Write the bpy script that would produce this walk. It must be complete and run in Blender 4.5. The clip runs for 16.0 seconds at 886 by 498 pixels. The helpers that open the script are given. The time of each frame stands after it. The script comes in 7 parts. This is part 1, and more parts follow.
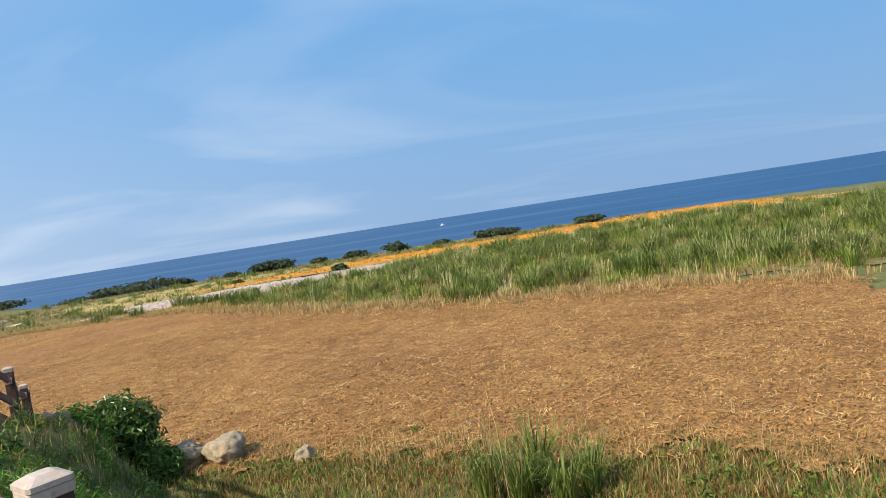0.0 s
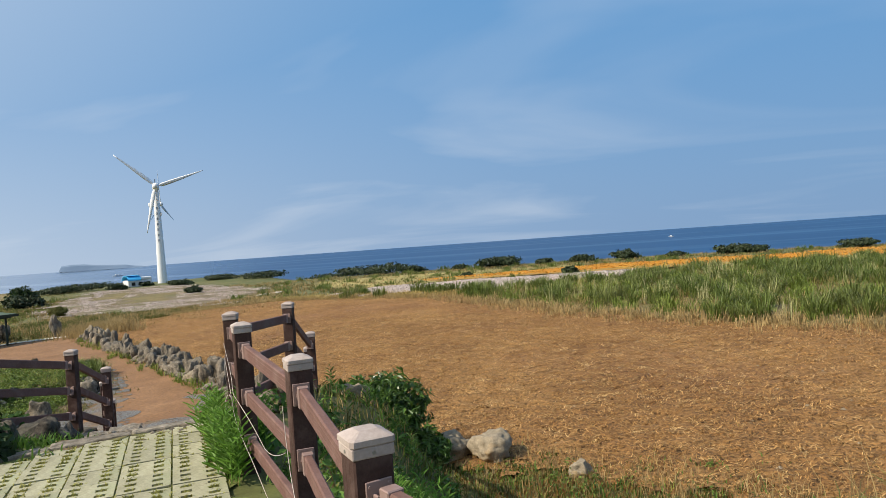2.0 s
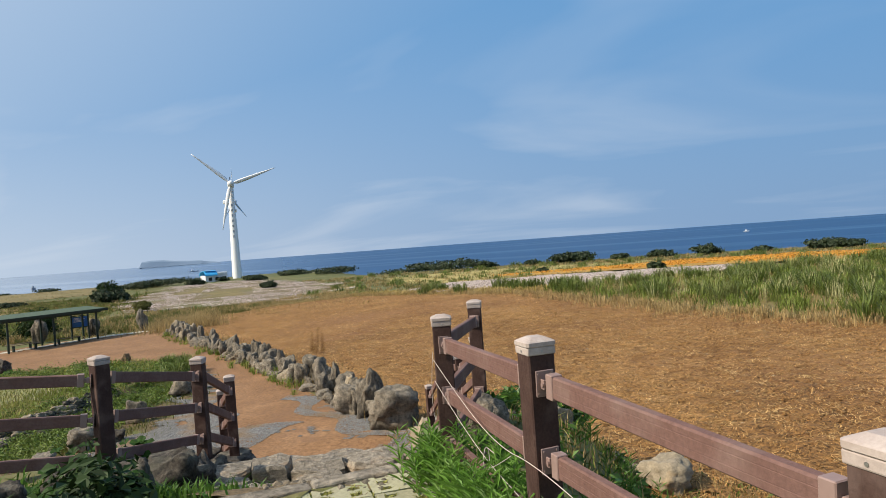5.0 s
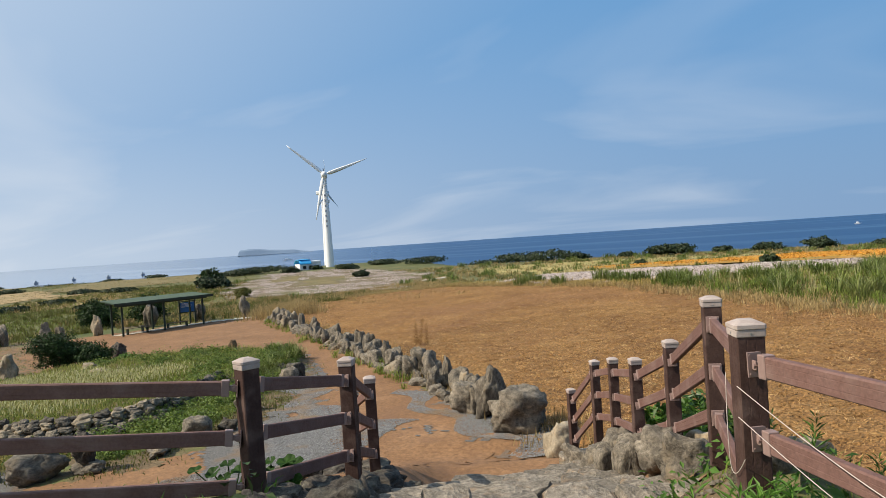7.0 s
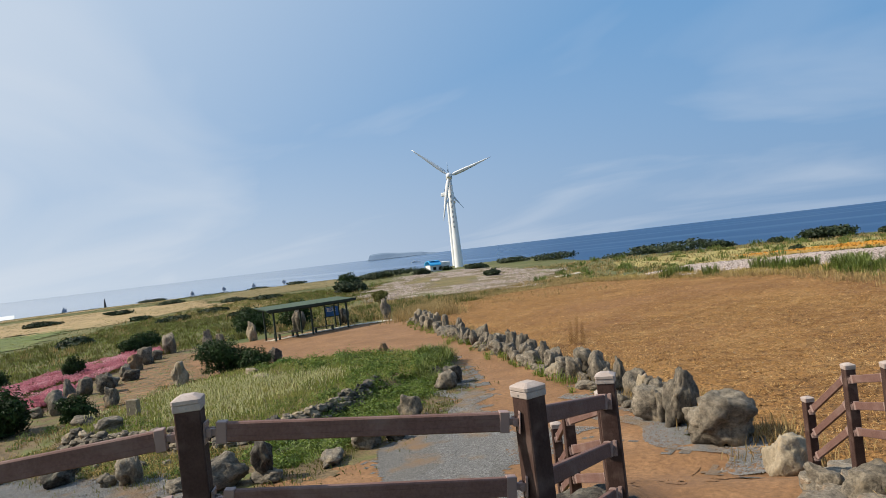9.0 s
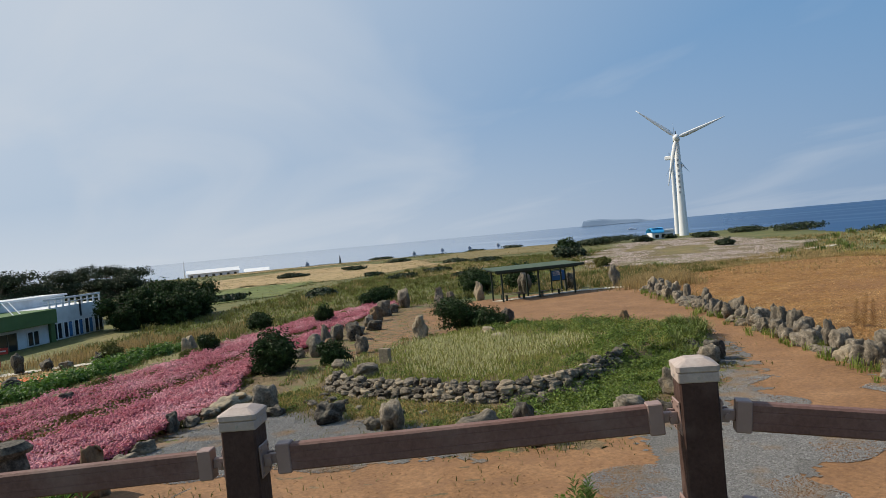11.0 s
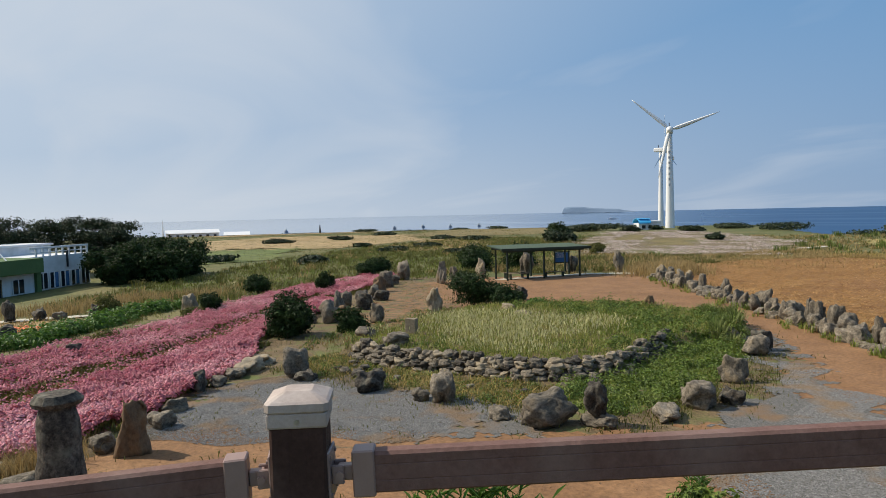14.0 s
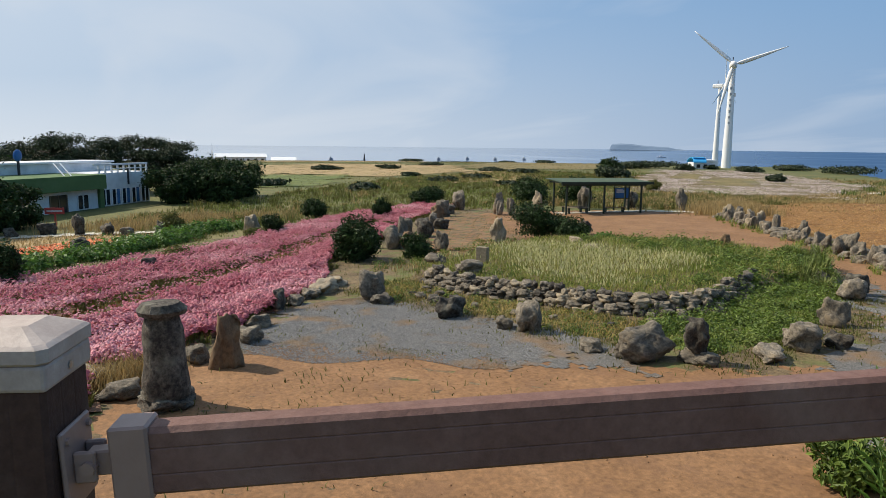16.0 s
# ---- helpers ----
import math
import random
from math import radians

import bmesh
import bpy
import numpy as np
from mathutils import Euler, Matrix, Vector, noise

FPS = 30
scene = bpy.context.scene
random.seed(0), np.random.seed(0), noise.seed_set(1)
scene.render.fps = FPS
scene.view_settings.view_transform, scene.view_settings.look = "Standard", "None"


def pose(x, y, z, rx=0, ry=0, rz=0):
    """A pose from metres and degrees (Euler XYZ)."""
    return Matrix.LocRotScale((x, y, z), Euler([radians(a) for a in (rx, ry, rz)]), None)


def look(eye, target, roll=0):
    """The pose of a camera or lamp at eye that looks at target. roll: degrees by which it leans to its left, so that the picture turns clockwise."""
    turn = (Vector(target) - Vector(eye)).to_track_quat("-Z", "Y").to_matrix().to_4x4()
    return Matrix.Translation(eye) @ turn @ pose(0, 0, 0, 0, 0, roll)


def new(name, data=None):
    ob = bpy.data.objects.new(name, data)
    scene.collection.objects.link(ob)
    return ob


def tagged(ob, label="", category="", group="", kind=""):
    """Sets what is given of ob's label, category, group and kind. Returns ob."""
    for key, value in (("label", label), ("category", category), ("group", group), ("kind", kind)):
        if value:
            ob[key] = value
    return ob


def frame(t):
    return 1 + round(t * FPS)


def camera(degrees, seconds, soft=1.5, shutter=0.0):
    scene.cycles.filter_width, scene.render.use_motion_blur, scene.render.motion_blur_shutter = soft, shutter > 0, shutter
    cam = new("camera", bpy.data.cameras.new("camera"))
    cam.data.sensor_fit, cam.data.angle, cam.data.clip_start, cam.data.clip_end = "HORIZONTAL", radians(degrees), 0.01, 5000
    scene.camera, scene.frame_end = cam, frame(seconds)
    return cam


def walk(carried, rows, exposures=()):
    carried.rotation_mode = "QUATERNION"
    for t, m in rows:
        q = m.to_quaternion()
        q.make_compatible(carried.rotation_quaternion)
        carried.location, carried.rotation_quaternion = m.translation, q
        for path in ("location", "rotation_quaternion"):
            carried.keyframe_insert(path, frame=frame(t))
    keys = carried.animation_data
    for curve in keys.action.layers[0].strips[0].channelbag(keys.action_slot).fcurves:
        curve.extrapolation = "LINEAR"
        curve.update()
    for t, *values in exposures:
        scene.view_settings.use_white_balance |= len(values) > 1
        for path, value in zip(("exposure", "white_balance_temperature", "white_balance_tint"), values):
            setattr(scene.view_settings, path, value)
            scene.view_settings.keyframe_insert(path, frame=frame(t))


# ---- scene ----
cam = camera(66.6, 16.0, soft=0.5)
PATH = [
    (0, (0.958, 0.172, 1.89), (1.069, 2.167, 1.789), -8.7),
    (0.5, (0.537, 0.473, 1.868), (0.283, 2.456, 1.949), -6.5),
    (1, (0.076, 0.861, 1.815), (-0.225, 2.837, 1.865), -0.6),
    (1.5, (-0.309, 1.105, 1.829), (-0.667, 3.073, 1.809), -3.2),
    (2, (-0.736, 1.534, 1.82), (-1.261, 3.464, 1.798), -4.0),
    (2.5, (-1.119, 1.905, 1.809), (-1.559, 3.856, 1.773), -4.0),
    (3, (-1.485, 2.191, 1.803), (-1.988, 4.126, 1.741), -5.0),
    (3.5, (-1.846, 2.56, 1.792), (-2.524, 4.442, 1.788), -5.2),
    (3.7, (-2.007, 2.62, 1.796), (-2.661, 4.509, 1.736), -3.7),
    (5.8, (-3.654, 3.685, 1.751), (-4.383, 5.547, 1.75), -4.5),
    (6, (-3.789, 3.803, 1.749), (-4.534, 5.659, 1.721), -4.7),
    (6.5, (-4.215, 3.948, 1.773), (-5.121, 5.731, 1.803), -5.1),
    (7, (-4.666, 4.19, 1.738), (-5.604, 5.956, 1.708), -3.8),
    (7.5, (-5.079, 4.446, 1.75), (-5.986, 6.223, 1.608), -5.2),
    (8, (-5.516, 4.586, 1.748), (-6.618, 6.255, 1.761), -3.6),
    (8.5, (-5.932, 4.673, 1.736), (-7.046, 6.333, 1.711), -3.5),
    (9, (-6.311, 4.666, 1.762), (-7.556, 6.231, 1.76), -6.6),
    (9.5, (-6.781, 4.696, 1.763), (-8.23, 6.073, 1.82), -6.8),
    (10, (-7.195, 4.626, 1.719), (-8.727, 5.911, 1.682), -2.7),
    (10.2, (-7.415, 4.637, 1.711), (-8.978, 5.884, 1.677), -3.1),
    (12.3, (-9.072, 3.903, 1.562), (-10.861, 4.791, 1.456), -2.1),
    (12.5, (-9.216, 3.835, 1.544), (-10.998, 4.738, 1.464), 0.5),
    (13, (-9.545, 3.621, 1.531), (-11.278, 4.619, 1.481), 2.0),
    (13.5, (-9.872, 3.312, 1.516), (-11.526, 4.432, 1.427), 0.3),
    (14, (-10.337, 3.093, 1.451), (-11.971, 4.241, 1.342), -1.3),
    (14.5, (-10.65, 2.847, 1.427), (-12.25, 4.045, 1.351), -1.6),
    (15, (-10.888, 2.565, 1.389), (-12.464, 3.786, 1.228), -0.2),
    (15.5, (-11.228, 2.427, 1.31), (-12.876, 3.552, 1.176), -0.2),
    (16, (-11.525, 2.331, 1.205), (-13.209, 3.365, 0.898), 0.6),
]
EXPOSURES = [(0.0, 0.6), (0.5, 0.42), (1.0, 0.28), (5.8, 0.29), (9.0, 0.25), (9.5, 0.12), (10.2, 0.02), (12.3, 0.08), (15.5, 0.13), (16.0, 0.22)]
walk(cam, [(t, look(e, g, r)) for t, e, g, r in PATH], EXPOSURES)

# ---- world, sun, exposure ----
SUN_AZ = 128.0      # degrees to the left of +y
SUN_EL = 43.0
TO_SUN = Vector((-math.sin(radians(SUN_AZ)) * math.cos(radians(SUN_EL)),
                 math.cos(radians(SUN_AZ)) * math.cos(radians(SUN_EL)), math.sin(radians(SUN_EL))))
world = bpy.data.worlds.new("world")
scene.world = world
world.use_nodes = True
wn, wl = world.node_tree.nodes, world.node_tree.links
wn.clear()
w_out = wn.new("ShaderNodeOutputWorld")
w_bg = wn.new("ShaderNodeBackground")
w_sky = wn.new("ShaderNodeTexSky")
w_sky.sky_type = "NISHITA"
w_sky.sun_disc = False
w_sky.sun_elevation = radians(SUN_EL)
w_sky.sun_rotation = radians(360 - SUN_AZ)
w_sky.altitude = 20
w_sky.air_density = 1.0
w_sky.dust_density = 0.4
w_sky.ozone_density = 1.6
w_co = wn.new("ShaderNodeTexCoord")
w_sep = wn.new("ShaderNodeSeparateXYZ")
wl.new(w_co.outputs["Generated"], w_sep.inputs[0])


def wmath(op, a, b=None, clamp=False):
    n = wn.new("ShaderNodeMath")
    n.operation = op
    n.use_clamp = clamp
    for k, v in enumerate((a, b)):
        if v is None:
            continue
        if isinstance(v, (int, float)):
            n.inputs[k].default_value = v
        else:
            wl.new(v, n.inputs[k])
    return n.outputs[0]


# thin streaks of high cloud on a flat layer above: the heading divided by its height
w_z = wmath("ADD", wmath("MAXIMUM", w_sep.outputs[2], 0.0), 0.16)
w_com = wn.new("ShaderNodeCombineXYZ")
wl.new(wmath("DIVIDE", w_sep.outputs[0], w_z), w_com.inputs[0])
wl.new(wmath("DIVIDE", w_sep.outputs[1], w_z), w_com.inputs[1])
w_map = wn.new("ShaderNodeMapping")
w_map.inputs["Rotation"].default_value = (0, 0, radians(8))
w_map.inputs["Scale"].default_value = (0.6, 1.05, 1)
wl.new(w_com.outputs[0], w_map.inputs[0])
w_noise = wn.new("ShaderNodeTexNoise")
w_noise.inputs["Scale"].default_value = 0.6
w_noise.inputs["Detail"].default_value = 5
w_noise.inputs["Roughness"].default_value = 0.5
w_noise.inputs["Distortion"].default_value = 0.9
wl.new(w_map.outputs[0], w_noise.inputs["Vector"])
w_ramp = wn.new("ShaderNodeMapRange")
w_ramp.inputs["From Min"].default_value = 0.5
w_ramp.inputs["From Max"].default_value = 0.74
w_ramp.inputs["To Max"].default_value = 0.66
wl.new(w_noise.outputs[0], w_ramp.inputs["Value"])
# sea haze: whiter towards the horizon and towards the sun
w_low = wmath("POWER", wmath("SUBTRACT", 1.0, wmath("ABSOLUTE", w_sep.outputs[2]), True), 4.0)
w_dot = wn.new("ShaderNodeVectorMath")
w_dot.operation = "DOT_PRODUCT"
w_dot.inputs[1].default_value = TO_SUN
wl.new(w_co.outputs["Generated"], w_dot.inputs[0])
w_side = wn.new("ShaderNodeMapRange")
w_side.interpolation_type = "SMOOTHSTEP"
w_side.inputs["From Min"].default_value = -0.78
w_side.inputs["From Max"].default_value = 0.9
wl.new(w_dot.outputs["Value"], w_side.inputs["Value"])
w_near = w_side.outputs[0]
w_air = wn.new("ShaderNodeMix")
w_air.data_type = "RGBA"
wl.new(wmath("POWER", w_near, 1.3), w_air.inputs["Factor"])
w_air.inputs["A"].default_value = (2.2, 3.55, 5.6, 1)
w_air.inputs["B"].default_value = (7.7, 8.3, 8.9, 1)
w_haze = wmath("MAXIMUM", wmath("MULTIPLY", w_low, 0.95, True), wmath("MULTIPLY", wmath("POWER", w_near, 1.5), 0.76))
w_mix0 = wn.new("ShaderNodeMix")
w_mix0.data_type = "RGBA"
w_mix0.inputs["Factor"].default_value = 0.9
wl.new(w_sky.outputs[0], w_mix0.inputs["A"])
w_mix0.inputs["B"].default_value = (0.95, 3.2, 6.45, 1)
w_mix1 = wn.new("ShaderNodeMix")
w_mix1.data_type = "RGBA"
wl.new(w_haze, w_mix1.inputs["Factor"])
wl.new(w_mix0.outputs["Result"], w_mix1.inputs["A"])
wl.new(w_air.outputs["Result"], w_mix1.inputs["B"])
w_mix2 = wn.new("ShaderNodeMix")
w_mix2.data_type = "RGBA"
wl.new(wmath("MULTIPLY", w_ramp.outputs[0], wmath("ADD", w_near, 0.3), True), w_mix2.inputs["Factor"])
wl.new(w_mix1.outputs["Result"], w_mix2.inputs["A"])
w_mix2.inputs["B"].default_value = (6.8, 7.4, 8.2, 1)
wl.new(w_mix2.outputs["Result"], w_bg.inputs["Color"])
w_bg.inputs["Strength"].default_value = 0.083
wl.new(w_bg.outputs[0], w_out.inputs[0])

sun_data = bpy.data.lights.new("sun", "SUN")
sun_data.energy = 5.0
sun_data.angle = radians(0.5)
sun_data.color = (1.0, 0.90, 0.74)
sun = new("sun", sun_data)
sun.matrix_world = look(TO_SUN * 100, (0, 0, 0))


# ---- materials ----
ALBEDO = 0.83      # base colours scaled down so that shade comes out deeper beside the sun


def material(name, colours, scale=4.0, rough=0.85, bump=0.3, detail=6, fine=None, island=0.0, objrand=0.0, metal=0.0,
             spec=0.3, stain=None, trans=0.0):
    """colours: two or more colours mixed by noise; fine: a second, finer grain (scale, strength); island/objrand: random
    change of brightness from piece to piece; stain: (colour, scale, amount)."""
    m = bpy.data.materials.new(name)
    m.use_nodes = True
    nt = m.node_tree
    n, l = nt.nodes, nt.links
    b = n["Principled BSDF"]
    tc = n.new("ShaderNodeTexCoord")
    geo = n.new("ShaderNodeNewGeometry")
    pos = geo.outputs["Position"] if objrand == 0 else tc.outputs["Object"]
    tex = n.new("ShaderNodeTexNoise")
    tex.inputs["Scale"].default_value = scale
    tex.inputs["Detail"].default_value = detail
    tex.inputs["Roughness"].default_value = 0.65
    l.new(pos, tex.inputs["Vector"])
    ramp = n.new("ShaderNodeValToRGB")
    els = ramp.color_ramp.elements
    while len(els) < len(colours):
        els.new(0.5)
    for k, c in enumerate(colours):
        els[k].position = 0.28 + 0.44 * k / max(1, len(colours) - 1)
        els[k].color = (*(v * (ALBEDO if max(c) < 0.7 else 1.0) for v in c), 1)
    l.new(tex.outputs[0], ramp.inputs[0])
    col = ramp.outputs[0]

    def mix(kind, fac, a, bb):
        x = n.new("ShaderNodeMix")
        x.data_type = "RGBA"
        x.blend_type = kind
        for sock, v in (("Factor", fac), ("A", a), ("B", bb)):
            if isinstance(v, (int, float)):
                x.inputs[sock].default_value = v
            elif isinstance(v, tuple):
                x.inputs[sock].default_value = (*v, 1)
            else:
                l.new(v, x.inputs[sock])
        return x.outputs["Result"]

    def rng(v, a, bb, c, d):
        x = n.new("ShaderNodeMapRange")
        l.new(v, x.inputs["Value"])
        for k, val in zip(("From Min", "From Max", "To Min", "To Max"), (a, bb, c, d)):
            x.inputs[k].default_value = val
        return x.outputs[0]

    height = tex.outputs[0]
    if fine:
        f = n.new("ShaderNodeTexNoise")
        f.inputs["Scale"].default_value = fine[0]
        f.inputs["Detail"].default_value = 4
        f.inputs["Roughness"].default_value = 0.7
        l.new(pos, f.inputs["Vector"])
        col = mix("MULTIPLY", 1.0, col, rng(f.outputs[0], 0.3, 0.7, 1 - fine[1], 1 + fine[1]))
        height = f.outputs[0]
    if stain:
        s = n.new("ShaderNodeTexNoise")
        s.inputs["Scale"].default_value = stain[1]
        s.inputs["Detail"].default_value = 5
        l.new(pos, s.inputs["Vector"])
        col = mix("MIX", rng(s.outputs[0], 0.52, 0.66, 0.0, stain[2]), col, stain[0])
    if island:
        col = mix("MULTIPLY", 1.0, col, rng(geo.outputs["Random Per Island"], 0, 1, 1 - island, 1 + island))
    if objrand:
        oi = n.new("ShaderNodeObjectInfo")
        col = mix("MULTIPLY", 1.0, col, rng(oi.outputs["Random"], 0, 1, 1 - objrand, 1 + objrand))
    l.new(col, b.inputs["Base Color"])
    b.inputs["Roughness"].default_value = rough
    b.inputs["Metallic"].default_value = metal
    b.inputs["Specular IOR Level"].default_value = spec
    if trans:
        out = n["Material Output"]
        t = n.new("ShaderNodeBsdfTranslucent")
        l.new(col, t.inputs["Color"])
        ms = n.new("ShaderNodeMixShader")
        ms.inputs[0].default_value = trans
        l.new(b.outputs[0], ms.inputs[1])
        l.new(t.outputs[0], ms.inputs[2])
        l.new(ms.outputs[0], out.inputs["Surface"])
    if bump:
        bn = n.new("ShaderNodeBump")
        bn.inputs["Strength"].default_value = bump
        bn.inputs["Distance"].default_value = 0.03
        l.new(height, bn.inputs["Height"])
        l.new(bn.outputs[0], b.inputs["Normal"])
    return m


M_MEADOW = material("meadow", [(0.070, 0.090, 0.022), (0.12, 0.122, 0.036), (0.20, 0.165, 0.066)], 0.12, fine=(2.5, 0.45), bump=0.8)
M_SOIL = material("tilled_soil", [(0.17, 0.080, 0.023), (0.245, 0.124, 0.039), (0.33, 0.182, 0.062)], 0.25, fine=(11.0, 0.85), bump=1.0,
                  stain=((0.20, 0.10, 0.05), 0.07, 0.4))
M_DIRT = material("dirt_path", [(0.185, 0.096, 0.043), (0.245, 0.129, 0.058), (0.30, 0.167, 0.082)], 0.5, fine=(9.0, 0.35), bump=0.6,
                  stain=((0.16, 0.085, 0.045), 1.3, 0.5))
M_GRAVEL = material("grey_gravel", [(0.15, 0.148, 0.145), (0.24, 0.235, 0.23), (0.36, 0.35, 0.335)], 14.0, fine=(40.0, 0.5), bump=1.0, stain=((0.25, 0.165, 0.09), 0.8, 0.8))
M_GRAVELBED = material("gravel_bed", [(0.10, 0.096, 0.09), (0.155, 0.148, 0.138), (0.23, 0.215, 0.195)], 16.0, fine=(34.0, 0.7), bump=1.0, stain=((0.20, 0.12, 0.06), 0.8, 0.85))
M_GARDENSOIL = material("garden_soil", [(0.085, 0.062, 0.034), (0.15, 0.105, 0.055), (0.23, 0.165, 0.09)], 0.9, fine=(14.0, 0.6), bump=1.0,
                        stain=((0.10, 0.125, 0.03), 1.1, 0.8))
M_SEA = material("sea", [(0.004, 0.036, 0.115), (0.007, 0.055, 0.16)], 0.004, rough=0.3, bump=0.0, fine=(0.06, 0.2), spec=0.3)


def sea_haze_gloss(m):
    """Rougher north, gloss raised westward in place of sea haze, with long smooth slicks."""
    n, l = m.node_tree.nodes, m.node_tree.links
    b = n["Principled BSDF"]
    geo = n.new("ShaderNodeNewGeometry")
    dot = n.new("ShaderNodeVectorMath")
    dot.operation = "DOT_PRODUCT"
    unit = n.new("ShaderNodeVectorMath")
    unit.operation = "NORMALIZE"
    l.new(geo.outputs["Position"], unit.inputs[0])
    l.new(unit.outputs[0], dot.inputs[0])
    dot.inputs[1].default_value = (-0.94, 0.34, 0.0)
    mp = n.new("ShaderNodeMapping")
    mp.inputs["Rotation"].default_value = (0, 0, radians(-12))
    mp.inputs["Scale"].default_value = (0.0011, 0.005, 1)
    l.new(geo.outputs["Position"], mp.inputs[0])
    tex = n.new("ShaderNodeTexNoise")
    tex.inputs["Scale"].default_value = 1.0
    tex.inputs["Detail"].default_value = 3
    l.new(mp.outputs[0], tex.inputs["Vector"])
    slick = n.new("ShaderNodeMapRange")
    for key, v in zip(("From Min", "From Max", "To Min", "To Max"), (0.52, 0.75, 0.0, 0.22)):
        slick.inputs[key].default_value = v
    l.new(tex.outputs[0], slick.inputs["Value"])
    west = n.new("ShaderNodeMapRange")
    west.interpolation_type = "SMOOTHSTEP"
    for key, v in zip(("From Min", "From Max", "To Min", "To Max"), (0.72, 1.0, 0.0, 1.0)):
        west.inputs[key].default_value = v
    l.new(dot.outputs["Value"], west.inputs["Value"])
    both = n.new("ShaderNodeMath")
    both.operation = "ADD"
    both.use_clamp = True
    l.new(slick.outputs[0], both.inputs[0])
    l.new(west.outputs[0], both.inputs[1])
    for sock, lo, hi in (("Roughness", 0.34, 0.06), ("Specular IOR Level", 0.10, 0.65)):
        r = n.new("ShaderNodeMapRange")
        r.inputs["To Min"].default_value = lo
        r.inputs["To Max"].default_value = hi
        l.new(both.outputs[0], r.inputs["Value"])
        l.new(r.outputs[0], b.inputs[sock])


sea_haze_gloss(M_SEA)
M_STONE = material("basalt", [(0.07, 0.059, 0.046), (0.175, 0.148, 0.113), (0.29, 0.246, 0.188)], 2.6, fine=(13.0, 0.6), bump=1.0,
                   objrand=0.2, stain=((0.24, 0.175, 0.10), 1.7, 0.6))
M_DARKSTONE = material("dark_basalt", [(0.03, 0.025, 0.021), (0.07, 0.059, 0.047), (0.125, 0.106, 0.084)], 3.0, fine=(12.0, 0.7), bump=0.9,
                       objrand=0.25, stain=((0.22, 0.21, 0.16), 2.5, 0.4))
M_PALESTONE = material("pale_stone", [(0.21, 0.17, 0.115), (0.31, 0.255, 0.18), (0.26, 0.22, 0.165)], 2.0, fine=(12.0, 0.3), bump=0.7, objrand=0.15,
                       stain=((0.42, 0.26, 0.10), 1.8, 0.5))
M_BROWNSTONE = material("brown_stone", [(0.11, 0.078, 0.053), (0.21, 0.132, 0.073), (0.29, 0.19, 0.105)], 1.8, fine=(10.0, 0.35), bump=0.7, objrand=0.1)
M_POST = material("brown_composite", [(0.056, 0.031, 0.026), (0.070, 0.040, 0.033), (0.087, 0.052, 0.043)], 6.0, rough=0.7, fine=(60.0, 0.2), bump=0.2, spec=0.12,
                  stain=((0.20, 0.14, 0.12), 5.0, 0.3))
M_RAIL = material("rail_composite", [(0.155, 0.084, 0.069), (0.181, 0.101, 0.084), (0.21, 0.124, 0.105)], 5.0, rough=0.65, fine=(50.0, 0.18), bump=0.15, spec=0.15,
                  stain=((0.26, 0.19, 0.165), 3.0, 0.3))
M_CAP = material("pale_cap", [(0.36, 0.29, 0.255), (0.45, 0.37, 0.33), (0.54, 0.46, 0.415)], 8.0, rough=0.6, fine=(70.0, 0.1), bump=0.1,
                 stain=((0.33, 0.26, 0.22), 9.0, 0.45))
M_BRACKET = material("bracket_paint", [(0.27, 0.178, 0.155), (0.33, 0.225, 0.198)], 12.0, rough=0.45, bump=0.05, spec=0.5)
M_STEEL = material("bolt_steel", [(0.35, 0.34, 0.33), (0.5, 0.49, 0.48)], 30.0, rough=0.35, bump=0.0, metal=0.8)
M_STRING = material("white_string", [(0.50, 0.43, 0.38), (0.60, 0.53, 0.48)], 30.0, bump=0.0)
M_WHITE = material("white_paint", [(0.70, 0.71, 0.72), (0.80, 0.80, 0.80)], 0.4, rough=0.4, bump=0.02, spec=0.4)


# ---- mesh helpers ----
def mesh_from(name, verts, tris, smooth=False):
    """A mesh out of arrays of corners and triangles or quads."""
    verts = np.asarray(verts, dtype=np.float32)
    tris = np.asarray(tris, dtype=np.int32)
    k = tris.shape[1]
    me = bpy.data.meshes.new(name)
    me.vertices.add(len(verts))
    me.vertices.foreach_set("co", verts.ravel())
    me.loops.add(tris.size)
    me.loops.foreach_set("vertex_index", tris.ravel())
    me.polygons.add(len(tris))
    me.polygons.foreach_set("loop_start", np.arange(0, tris.size, k, dtype=np.int32))
    me.polygons.foreach_set("use_smooth", np.full(len(tris), smooth))
    me.update(calc_edges=True)
    me.validate()
    return me


def mesh_of(bm, name, mat, smooth=False):
    me = bpy.data.meshes.new(name)
    bm.to_mesh(me)
    bm.free()
    me.materials.append(mat)
    if smooth:
        me.polygons.foreach_set("use_smooth", np.full(len(me.polygons), True))
    return me


def part(name, data, mat=None, parent=None, label="", m=None, smooth=False):
    """One mesh object under a thing or a part; data is a bmesh or a mesh."""
    if isinstance(data, bmesh.types.BMesh):
        data = mesh_of(data, name, mat, smooth)
    elif mat is not None and not data.materials:
        data.materials.append(mat)
    ob = new(name, data)
    if parent is not None:
        ob.parent = parent
    if m is not None:
        ob.matrix_basis = m
    return tagged(ob, label)


def holder(name, m=None):
    ob = new(name)
    ob.empty_display_size = 0.2
    if m is not None:
        ob.matrix_basis = m
    return ob


